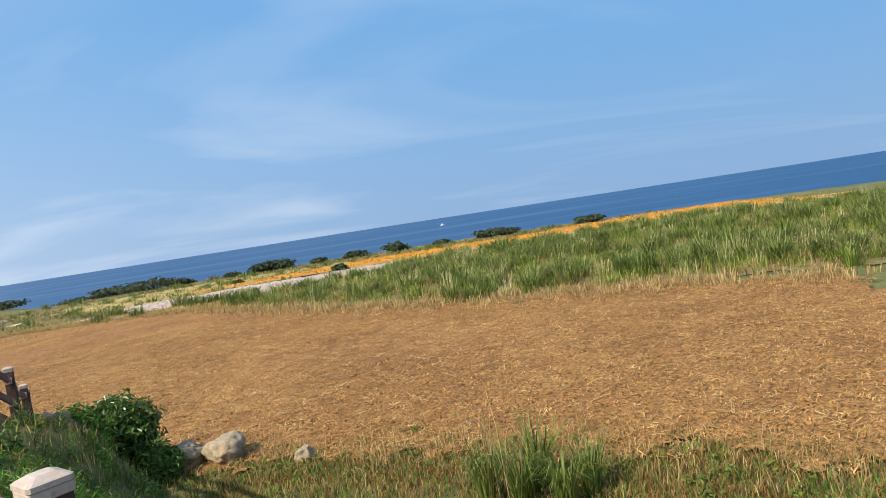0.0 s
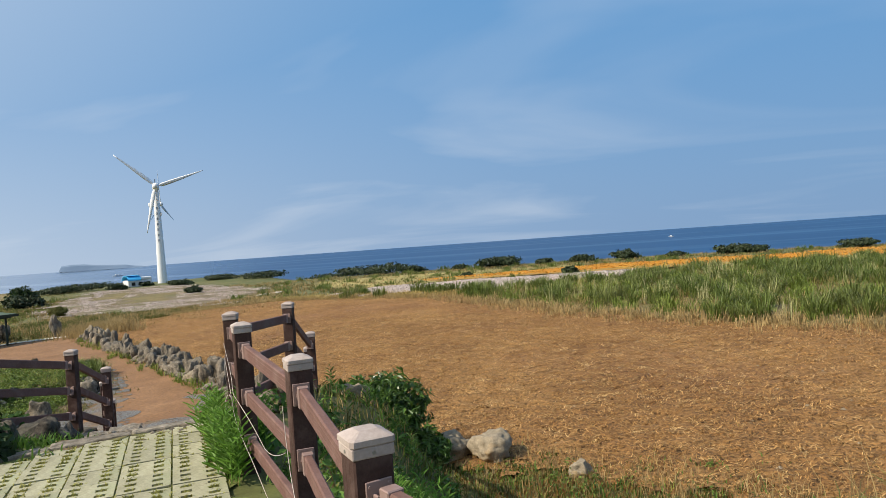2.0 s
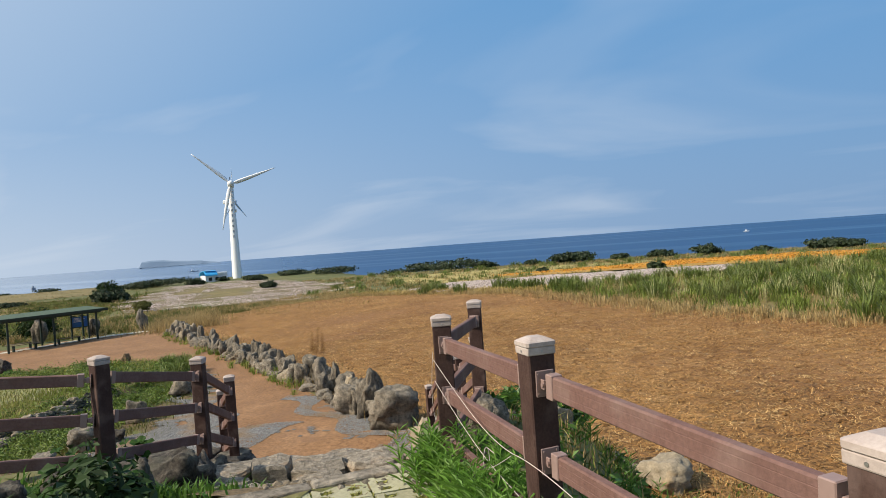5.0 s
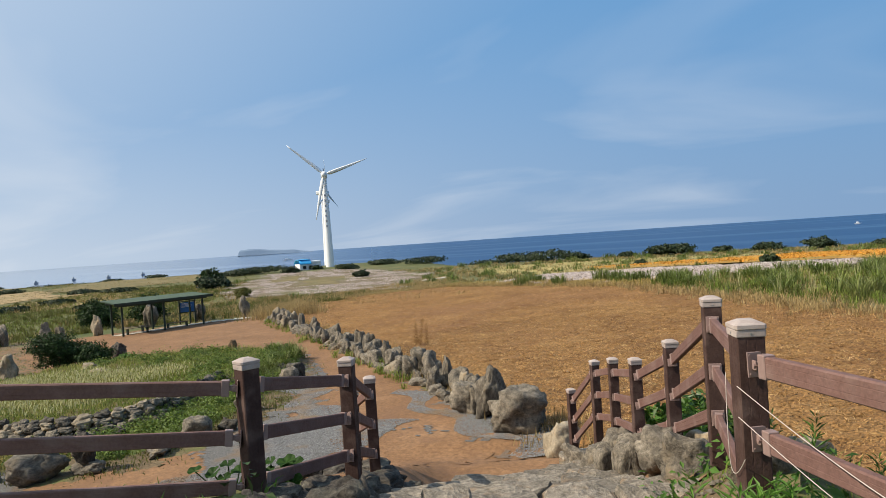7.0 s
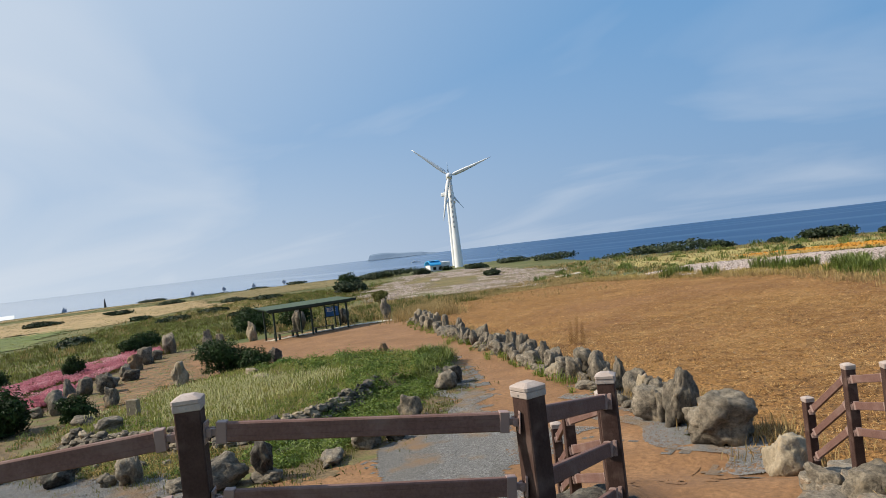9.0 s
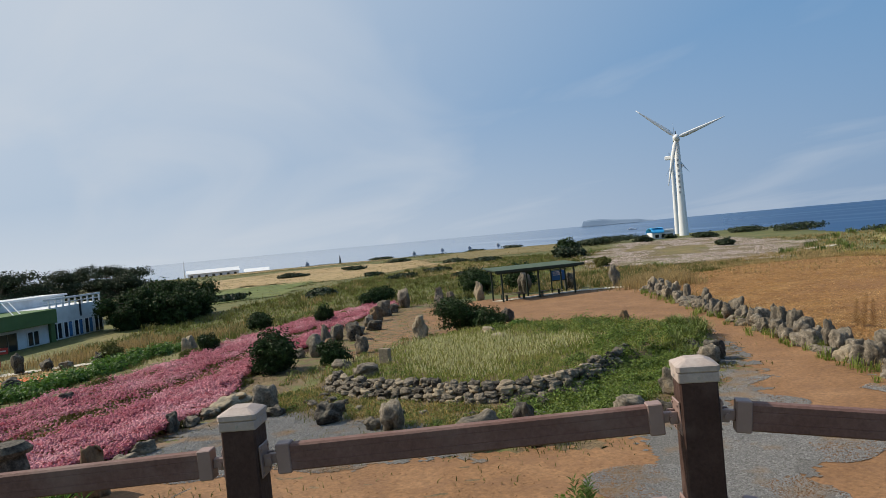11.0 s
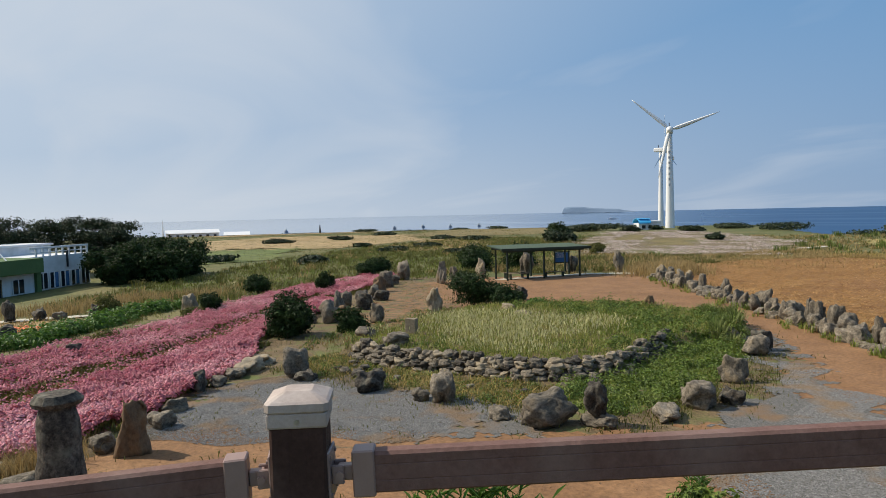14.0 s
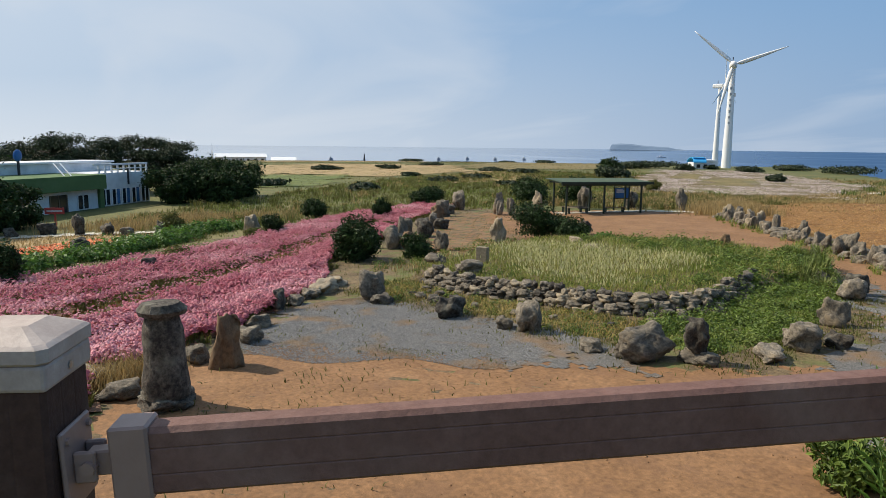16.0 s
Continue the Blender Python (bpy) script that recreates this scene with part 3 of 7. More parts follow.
M_FLOWERSOIL = material("flower_field", [(0.14, 0.10, 0.05), (0.21, 0.16, 0.10), (0.30, 0.24, 0.185)], 1.2, fine=(3.0, 0.75), bump=0.8, stain=((0.13, 0.13, 0.042), 0.09, 0.85))
M_ORANGEFIELD = material("orange_field", [(0.34, 0.22, 0.05), (0.46, 0.25, 0.04), (0.30, 0.25, 0.07)], 0.07, fine=(0.9, 0.5), bump=0.9)
M_YELLOWFIELD = material("yellow_field", [(0.28, 0.24, 0.07), (0.38, 0.31, 0.11), (0.24, 0.22, 0.065)], 0.06, fine=(0.7, 0.55), bump=0.9)
M_TANFIELD = material("tan_field", [(0.28, 0.195, 0.085), (0.37, 0.265, 0.13), (0.23, 0.175, 0.07)], 0.05, fine=(0.7, 0.5), bump=0.9)
M_GREENFIELD = material("green_field", [(0.075, 0.11, 0.025), (0.12, 0.15, 0.035), (0.14, 0.135, 0.04)], 0.06, fine=(0.7, 0.5), bump=0.9)
M_PINKSOIL = material("flower_bed_soil", [(0.10, 0.085, 0.03), (0.17, 0.10, 0.06), (0.26, 0.13, 0.10)], 0.8, fine=(8.0, 0.4), bump=0.8)
M_BEDGREEN = material("bed_undergrowth", [(0.07, 0.10, 0.022), (0.12, 0.15, 0.035), (0.20, 0.18, 0.06)], 0.5, fine=(7.0, 0.5), bump=1.0)
M_PAVER = material("pale_concrete", [(0.29, 0.275, 0.17), (0.37, 0.35, 0.235), (0.43, 0.41, 0.29)], 3.0, fine=(30.0, 0.2), bump=0.3, objrand=0.12, stain=((0.22, 0.25, 0.13), 2.0, 0.5))
M_SLAB = material("worn_step_stone", [(0.14, 0.118, 0.09), (0.24, 0.205, 0.16), (0.34, 0.295, 0.235)], 2.4, fine=(11.0, 0.6), bump=1.0, objrand=0.25, stain=((0.26, 0.165, 0.09), 1.6, 0.6))
M_DKGREEN = material("dark_green_paint", [(0.018, 0.032, 0.022), (0.03, 0.048, 0.034)], 3.0, rough=0.5, bump=0.05)
M_GREENROOF = material("green_roofing", [(0.045, 0.075, 0.04), (0.075, 0.105, 0.06)], 1.5, rough=0.6, bump=0.2, fine=(12.0, 0.25))
M_WOOD = material("weathered_wood", [(0.16, 0.115, 0.075), (0.25, 0.19, 0.13)], 4.0, fine=(25.0, 0.3), bump=0.3)
M_BLUE = material("blue_sign", [(0.03, 0.12, 0.36), (0.05, 0.18, 0.46)], 2.0, rough=0.4, bump=0)
M_BLUEROOF = material("blue_roof", [(0.05, 0.40, 0.78), (0.08, 0.48, 0.85)], 0.8, rough=0.4, bump=0)
M_WALLWHITE = material("white_render", [(0.62, 0.64, 0.66), (0.74, 0.75, 0.76)], 0.5, rough=0.8, bump=0.1, stain=((0.45, 0.46, 0.46), 0.7, 0.4))
M_WALLGREEN = material("green_render", [(0.075, 0.14, 0.05), (0.11, 0.185, 0.07)], 0.5, rough=0.8, bump=0.1, stain=((0.10, 0.16, 0.07), 0.9, 0.5))
M_GLASS = material("window_glass", [(0.02, 0.025, 0.03), (0.03, 0.035, 0.045)], 1.0, rough=0.08, bump=0, spec=0.6)
M_CURTAIN = material("blue_curtain", [(0.05, 0.14, 0.34), (0.10, 0.24, 0.45)], 2.0, bump=0)
M_PLINTH = material("dark_plinth", [(0.035, 0.035, 0.035), (0.07, 0.068, 0.065)], 2.0, bump=0.5)
M_REDSIGN = material("red_sign", [(0.55, 0.07, 0.06), (0.62, 0.11, 0.09)], 3.0, bump=0)
M_PATHPALE = material("pale_path", [(0.50, 0.46, 0.38), (0.60, 0.56, 0.47)], 1.0, fine=(8.0, 0.2), bump=0.3)
# the island's base colour carries the blue-grey of distant haze
M_HAZE_ISLAND = material("haze_blue_island", [(0.15, 0.22, 0.32), (0.18, 0.25, 0.35)], 0.01, rough=1.0, bump=0)
M_DARKMETAL = material("dark_metal", [(0.03, 0.03, 0.035), (0.05, 0.05, 0.055)], 3.0, rough=0.5, bump=0)
M_TANGRASS = material("tan_turf", [(0.11, 0.11, 0.035), (0.20, 0.155, 0.062), (0.27, 0.20, 0.085)], 0.25, fine=(5.0, 0.5), bump=0.9)
M_RUST = material("rusty_weeds", [(0.16, 0.075, 0.02), (0.24, 0.13, 0.04), (0.20, 0.17, 0.05)], 0.7, rough=0.8, bump=0, island=0.4, trans=0.2)
rng = np.random.default_rng(7)


# ---- plants as fields of blades ----
def spots(poly, n, rough=0.4):
    """n random places inside an outline."""
    p = np.array(poly)
    out = np.zeros((0, 2))
    while len(out) < n:
        q = np.stack([rng.uniform(p[:, 0].min(), p[:, 0].max(), n), rng.uniform(p[:, 1].min(), p[:, 1].max(), n)], 1)
        out = np.concatenate([out, q[in_patch(q[:, 0], q[:, 1], poly, rough)]])
    return out[:n]


def along(line, n, width):
    """n random places scattered along a line."""
    p = np.array(line, float)
    seg = np.hypot(*(p[1:] - p[:-1]).T)
    k = rng.choice(len(seg), n, p=seg / seg.sum())
    u = rng.random(n)[:, None]
    return p[k] * (1 - u) + p[k + 1] * u + rng.normal(0, width / 2, (n, 2))


def clumped(pts, per, spread):
    return np.repeat(pts, per, 0) + rng.normal(0, spread, (len(pts) * per, 2))


def blades(pts, h0, h1, w, lean, z0=0.0, skew=None):
    """Bent blades standing on the ground: corners and triangles. skew: height of each blade, else between h0 and h1."""
    n = len(pts)
    hh = rng.uniform(h0, h1, n) if skew is None else skew
    a = rng.uniform(0, 2 * math.pi, n)
    b = rng.uniform(0, 2 * math.pi, n)
    off = hh * rng.uniform(0.1, 1.0, n) * lean
    ox, oy = np.cos(a) * off, np.sin(a) * off
    wx, wy = np.cos(b) * w / 2, np.sin(b) * w / 2
    x, y = pts[:, 0], pts[:, 1]
    z = H(x, y) + z0 - 0.03
    v = np.zeros((n, 5, 3))
    v[:, 0] = np.stack([x - wx, y - wy, z], 1)
    v[:, 1] = np.stack([x + wx, y + wy, z], 1)
    v[:, 2] = np.stack([x + ox * 0.35 - wx * 0.85, y + oy * 0.35 - wy * 0.85, z + hh * 0.6], 1)
    v[:, 3] = np.stack([x + ox * 0.35 + wx * 0.85, y + oy * 0.35 + wy * 0.85, z + hh * 0.6], 1)
    v[:, 4] = np.stack([x + ox, y + oy, z + hh * (1 - 0.25 * lean)], 1)
    f = np.array([[0, 1, 3], [0, 3, 2], [2, 3, 4]])
    t = (np.arange(n)[:, None, None] * 5 + f[None]).reshape(-1, 3)
    return v.reshape(-1, 3), t


def heads(pts, z, size, flat=0.5):
    """Small flower heads: shallow six-sided cups at given heights."""
    n = len(pts)
    s = size * rng.uniform(0.7, 1.3, n)
    tilt = rng.normal(0, 0.35, (n, 2))
    v = np.zeros((n, 6, 3))
    c = np.stack([pts[:, 0], pts[:, 1], z], 1)
    v[:, 0] = c + np.stack([tilt[:, 0] * s * 0.4, tilt[:, 1] * s * 0.4, s * flat], 1)
    a0 = rng.uniform(0, 6.28, n)
    for k in range(5):
        a = a0 + k * 2 * math.pi / 5
        dx, dy = np.cos(a) * s, np.sin(a) * s
        v[:, k + 1] = c + np.stack([dx, dy, dx * tilt[:, 0] + dy * tilt[:, 1]], 1)
    f = np.array([[0, 1, 2], [0, 2, 3], [0, 3, 4], [0, 4, 5], [0, 5, 1]])
    return v.reshape(-1, 3), (np.arange(n)[:, None, None] * 6 + f[None]).reshape(-1, 3)


def stuff(name, data, mat, label, category):
    return tagged(part(name, mesh_from(name, *data), mat), label, category, kind="stuff")


def leaves_on(centres, normals, size, slim=0.45, jitter=0.6):
    """Leaf blades (two triangles each, folded) at points, facing roughly along the normals."""
    n = len(centres)
    nn = normals + rng.normal(0, jitter, (n, 3))
    nn /= np.linalg.norm(nn, axis=1)[:, None] + 1e-9
    r = rng.normal(0, 1, (n, 3))
    u = np.cross(nn, r)
    u /= np.linalg.norm(u, axis=1)[:, None] + 1e-9
    w = np.cross(nn, u)
    s = (size * rng.uniform(0.6, 1.4, n))[:, None]
    v = np.zeros((n, 4, 3))
    v[:, 0] = centres - u * s * 0.5
    v[:, 1] = centres + w * s * slim * 0.5 + nn * s * 0.12
    v[:, 2] = centres + u * s * 0.55
    v[:, 3] = centres - w * s * slim * 0.5 + nn * s * 0.12
    f = np.array([[0, 1, 2], [0, 2, 3]])
    return v.reshape(-1, 3), (np.arange(n)[:, None, None] * 4 + f[None]).reshape(-1, 3)


def tussocks(centres, per, spread, h0, h1, w, arch=0.9):
    """Grass tussocks: narrow blades that rise from a tight foot and arch outwards on all sides."""
    k = len(centres)
    n = k * per
    size = np.repeat(rng.uniform(0.65, 1.25, k), per)
    a = rng.uniform(0, 2 * math.pi, n)
    q = spread * np.sqrt(rng.random(n)) * size
    hh = rng.uniform(h0, h1, n) * size
    out = hh * arch * rng.uniform(0.25, 1.0, n)
    b = a + rng.normal(0, 0.5, n)
    ox, oy = np.cos(b) * out, np.sin(b) * out
    wx, wy = -np.sin(b) * w / 2, np.cos(b) * w / 2
    base = np.repeat(centres, per, 0)
    x, y = base[:, 0] + np.cos(a) * q, base[:, 1] + np.sin(a) * q
    z = H(x, y) - 0.03
    v = np.zeros((n, 7, 3))
    for i, (f, zf, wf) in enumerate(((0.0, 0.0, 0.8), (0.16, 0.55, 1.0), (0.5, 0.9, 0.7))):
        cx, cy, cz = x + ox * f, y + oy * f, z + hh * zf
        v[:, 2 * i] = np.stack([cx - wx * wf, cy - wy * wf, cz], 1)
        v[:, 2 * i + 1] = np.stack([cx + wx * wf, cy + wy * wf, cz], 1)
    v[:, 6] = np.stack([x + ox, y + oy, z + hh * rng.uniform(0.7, 1.0, n)], 1)
    f = np.array([[0, 1, 3], [0, 3, 2], [2, 3, 5], [2, 5, 4], [4, 5, 6]])
    return v.reshape(-1, 3), (np.arange(n)[:, None, None] * 7 + f[None]).reshape(-1, 3)


def leafy(centres, per, rad, hgt, leaf, slim=0.55):
    """Low leafy mounds: leaves over uneven domes of many sizes."""
    k = len(centres)
    size = np.repeat(rng.uniform(0.45, 1.3, k), per)
    d = rng.normal(0, 1, (k * per, 3))
    d[:, 2] = np.abs(d[:, 2]) * 0.9
    d /= np.linalg.norm(d, axis=1)[:, None]
    r = (0.45 + 0.55 * rng.random(k * per)) * size * (1 + 0.25 * np.sin(d[:, 0] * 6 + np.repeat(np.arange(k), per)))
    c = np.repeat(centres, per, 0) + d[:, :2] * (rad * r)[:, None]
    z = H(c[:, 0], c[:, 1]) + d[:, 2] * r * hgt + 0.02
    return leaves_on(np.stack([c[:, 0], c[:, 1], z], 1), d + np.array([0, 0, 0.5]), leaf, slim, 0.5)


def crown_points(n, lobes, shell=0.6):
    """Points and outward directions in an uneven crown made of several overlapping lobes (x, y, z, rx, ry, rz)."""
    lob = np.array(lobes, float)
    vol = lob[:, 3] * lob[:, 4] * lob[:, 5]
    k = rng.choice(len(lob), n, p=vol / vol.sum())
    d = rng.normal(0, 1, (n, 3))
    d /= np.linalg.norm(d, axis=1)[:, None]
    r = (shell + (1 - shell) * rng.random(n)) ** 0.7
    r = r * (1 + 0.18 * np.sin(d[:, 0] * 7 + k) + 0.15 * np.sin(d[:, 2] * 9 + 2 * k))
    p = lob[k, :3] + d * lob[k, 3:] * r[:, None]
    return p, d


def bush(x, y, w, hgt, label, mat=None, leaf=0.12, n=1800, category="bush", slim=0.45, name="bush", group=""):
    """A shrub with short branching stems and a leafy crown with gaps."""
    o = holder(name, Matrix.Translation((x, y, h(x, y) - 0.03)))
    n = int(n * 1.7)
    leaf = leaf * 1.25
    lobes = [(0, 0, hgt * 0.48, w * 0.38, w * 0.38, hgt * 0.46)]
    for k in range(7):
        a = k * 0.9 + rng.uniform(0, 0.6)
        q = rng.uniform(0.18, 0.34) * w
        rr = rng.uniform(0.16, 0.26)
        lobes.append((math.cos(a) * q, math.sin(a) * q, hgt * rng.uniform(0.18, 0.72), w * rr, w * rr, hgt * rng.uniform(0.2, 0.3)))
    bm = bmesh.new()
    for lx, ly, lz, *_ in lobes:
        tube(bm, (lx * 0.1, ly * 0.1, -0.05), (lx * 0.55, ly * 0.55, lz * 0.6), 0.012 + 0.012 * hgt, 0.008 + 0.008 * hgt, 6, False)
        tube(bm, (lx * 0.55, ly * 0.55, lz * 0.6), (lx, ly, lz), 0.008 + 0.008 * hgt, 0.005, 5, False)
    part("stem", bm, M_BARK, o)
    p, d = crown_points(n, lobes, 0.45)
    keep = p[:, 2] > 0.04
    part("foliage", mesh_from("foliage", *leaves_on(p[keep], d[keep] + np.array([0, 0, 0.3]), leaf, slim)), mat or M_LEAF, o)
    return tagged(o, label, category, group)


# ---- stones ----
def rock_mesh(seed, mat, sub=4, sharp=0.35, flat=0.0):
    """A worn boulder about 1 m across with its foot at z = 0: facets cut off, then roughened."""
    r = random.Random(seed)
    bm = bmesh.new()
    bmesh.ops.create_icosphere(bm, subdivisions=sub, radius=0.5)
    cuts = []
    for _ in range(9):
        d = Vector((r.gauss(0, 1), r.gauss(0, 1), r.gauss(0, 0.8))).normalized()
        cuts.append((d, r.uniform(0.30, 0.43)))
    off = Vector((r.uniform(-50, 50), r.uniform(-50, 50), r.uniform(-50, 50)))
    for v in bm.verts:
        for d, q in cuts:
            k = v.co.dot(d)
            if k > q:
                v.co -= d * (k - q) * 0.9
        n = v.co.normalized()
        v.co += n * (noise.noise(v.co * 2.6 + off) * 0.20 - abs(noise.noise(v.co * 5.0 + off)) * 0.075 + noise.noise(v.co * 10 + off) * 0.06 - abs(noise.noise(v.co * 15 + off)) * 0.065)
        v.co.z = min(max(v.co.z, -0.42), 0.36 + 0.16 * noise.noise(v.co * 3 + off))
    zs = [v.co.z for v in bm.verts]
    lo, hi = min(zs), max(zs)
    for v in bm.verts:
        v.co.z = (v.co.z - lo) / (hi - lo)
    me = mesh_of(bm, "boulder", mat, True)
    return me


ROCKS = {m: [rock_mesh(40 + k + 100 * i, m) for k in range(7)] for i, m in enumerate((M_STONE, M_DARKSTONE, M_PALESTONE, M_BROWNSTONE))}
_rk = [0]


def boulder(x, y, sx, sy, sz, label, mat=None, name="boulder", turn=None, sink=0.08, category="rock", group="", tilt=0.0, z=None):
    _rk[0] += 1
    me = ROCKS[mat or M_STONE][_rk[0] % 7]
    ob = new(name, me)
    a = turn if turn is not None else random.uniform(0, 360)
    zz = h(x, y) if z is None else z
    ob.matrix_basis = Matrix.Translation((x, y, zz - sink * sz)) @ Matrix.Rotation(radians(a), 4, "Z") @ Matrix.Rotation(radians(tilt), 4, "X") @ Matrix.Diagonal((sx, sy, sz * (1 + sink), 1))
    return tagged(ob, label, category, group)


# ---- far land: fields, shore woods, sea marks ----
def far_patch(name, poly, mat, label, lift=0.12, cell=2.0, rough=1.5):
    return patch(name, poly, mat, cell, lift, label, rough, "field")


far_patch("field_white", [(-78, 78), (-55, 82), (-66, 110), (-72, 125), (-112, 158), (-128, 166), (-138, 150), (-112, 112), (-92, 88)], M_FLOWERSOIL, "flower field of faded pinkish-white blossoms", 0.15)
far_patch("field_pale", [(-37, 79), (-27, 71), (-18, 63.5), (-11, 66), (-1, 66), (1, 74), (-12, 88), (-24, 97), (-38, 98)], M_FLOWERSOIL, "strip of whitish flowers behind the brown field", 0.15)
far_patch("field_orange", [(-36, 112), (-22, 102), (-8, 91), (1, 78), (8, 74), (18, 78), (36, 86), (70, 100), (76, 150), (50, 150), (22, 138), (-6, 136), (-16, 122)], M_ORANGEFIELD, "bright orange field of flowers near the shore", 0.22)
far_patch("field_yellow", [(-60, 120), (-40, 100), (-24, 100), (-16, 122), (-6, 138), (-14, 150), (-40, 150), (-66, 140)], M_YELLOWFIELD, "yellow-green meadow towards the shore", 0.18)
far_patch("field_tan", [(-150, 40), (-132, 62), (-150, 96), (-190, 115), (-215, 84), (-200, 52), (-178, 40)], M_TANFIELD, "ripe tan barley field", 0.1, 2.0)
far_patch("field_green", [(-112, 26), (-108, 38), (-140, 60), (-152, 47), (-138, 34)], M_GREENFIELD, "fresh green field strip", 0.1, 2.0)
far_patch("field_tan", [(-240, 70), (-230, 130), (-330, 190), (-420, 180), (-380, 80)], M_TANFIELD, "ripe tan barley field far away", 0.1, 2.0)
far_patch("field_green", [(-190, 118), (-160, 104), (-150, 140), (-210, 200), (-250, 190)], M_TANGRASS, "olive field far away", 0.1, 2.0)
far_patch("field_tan", [(-125, 68), (-105, 62), (-112, 84), (-140, 108), (-150, 98)], M_TANFIELD, "dry tan field strip", 0.1, 2.0)
far_patch("field_green", [(-86, 96), (-78, 104), (-96, 128), (-104, 126)], M_TANGRASS, "weedy strip across the flower field", 0.2, 1.0, 2.5)
far_patch("field_green", [(-104, 112), (-100, 116), (-116, 138), (-121, 136)], M_TANGRASS, "weedy strip across the flower field", 0.2, 1.0, 2.5)
patch("path_pale", [(-66, -4), (-63.5, 0), (-62.4, 5), (-60.8, 9.5), (-61.6, 16), (-63, 16), (-62.3, 9.5), (-64, 5), (-65.2, 0), (-68, -4)], M_PATHPALE, 0.5, 0.07, "pale concrete lane through the garden", 0.15, "path")
patch("path_pale", [(-52, 83), (-56, 84.5), (-60.5, 99), (-60, 112), (-62.5, 112), (-62.5, 99), (-58, 83)], M_PATHPALE, 0.5, 0.1, "pale track along the flower field", 0.3, "path")
patch("path_pale", [(-56.3, 41), (-53.4, 49), (-49, 51.5), (-47, 50.6), (-52, 48), (-55, 40.5)], M_PATHPALE, 0.4, 0.08, "pale paving edge under the shelter", 0.1, "path")


def far_bush(az, r, w, hgt, label="dark wind-clipped shore shrubs", n=700):
    x, y = -math.sin(radians(az)) * r, math.cos(radians(az)) * r
    return bush(x, y, w, hgt * 0.62, label, M_PINE, 0.45, n, "shrub", 0.7, "shrub")


for az, r, w, hgt in ((33.5, 228, 12, 3.0), (30, 210, 16, 3.6), (27.5, 196, 14, 3.8), (25, 188, 15, 4.2), (22.6, 180, 15, 4.2), (20.3, 174, 16, 4.4), (18.0, 171, 7, 2.8),
                      (11.4, 168, 9, 4.0), (10.0, 168, 9, 4.2), (3.9, 166, 7, 2.8), (0.4, 165, 7, 4.0), (-7.6, 164, 9, 3.6), (-9.2, 164, 6, 2.6), (-16, 166, 8, 3.0), (7, 168, 5, 2.2), (14, 168, 5, 2.0), (-3.5, 166, 5, 2.0), (35.5, 150, 3.5, 2.6), (13.5, 120, 2.4, 1.6), (5.0, 90, 2.2, 1.6),
                      (43.3, 222, 16, 4.0), (44.9, 216, 12, 3.6), (46.5, 150, 5, 3.2), (47.3, 150, 6, 4.4), (41.0, 206, 6, 3.2), (36.5, 205, 8, 2.8), (39.0, 225, 5, 2.0)):
    far_bush(az, r, w, hgt)
for az, r, w, hgt in ((66, 420, 20, 5.5), (67.5, 430, 24, 6), (58.5, 380, 18, 4.5), (57, 390, 20, 4.5), (72, 420, 22, 5), (54, 330, 9, 3), (51, 300, 8, 3), (62, 300, 8, 3.0), (60.5, 220, 6, 2.4), (64, 190, 5, 2.4),
                      (56, 180, 5, 2.2), (53.5, 170, 6, 2.4), (69, 180, 6, 2.6), (66.7, 106, 3.5, 2.4), (73.6, 118, 5, 2.2), (60.2, 130, 4, 1.8), (57.5, 142, 4.5, 2.0), (55.5, 120, 3.5, 1.6), (62.5, 150, 3, 1.6)):
    far_bush(az, r, w * 1.4, hgt * 0.75, "dark green hedgerow shrub among the fields", 500)


def far_place(az, r):
    return -math.sin(radians(az)) * r, math.cos(radians(az)) * r


bm = bmesh.new()
prof = [(-225, 0), (-205, 10), (-195, 36), (-150, 40), (-90, 38), (-30, 30), (40, 25), (110, 22), (150, 13), (190, 9), (230, 0)]
for a, b in zip(prof, prof[1:]):
    for y0, y1, k0, k1 in ((-90, -60, 0.15, 0.8), (-60, 60, 0.8, 1.0), (60, 90, 1.0, 0.1)):
        bm.faces.new([bm.verts.new(c) for c in ((a[0], y0, a[1] * k0 - 2), (b[0], y0, b[1] * k0 - 2), (b[0], y1, b[1] * k1 - 2), (a[0], y1, a[1] * k1 - 2))])
bmesh.ops.remove_doubles(bm, verts=bm.verts, dist=0.01)
tagged(part("backdrop_island", bm, M_HAZE_ISLAND, m=Matrix.Translation((-2675, 2975, -22)) @ Matrix.Rotation(radians(42.5), 4, "Z")), "flat hazy blue island on the horizon", "island", kind="structure")


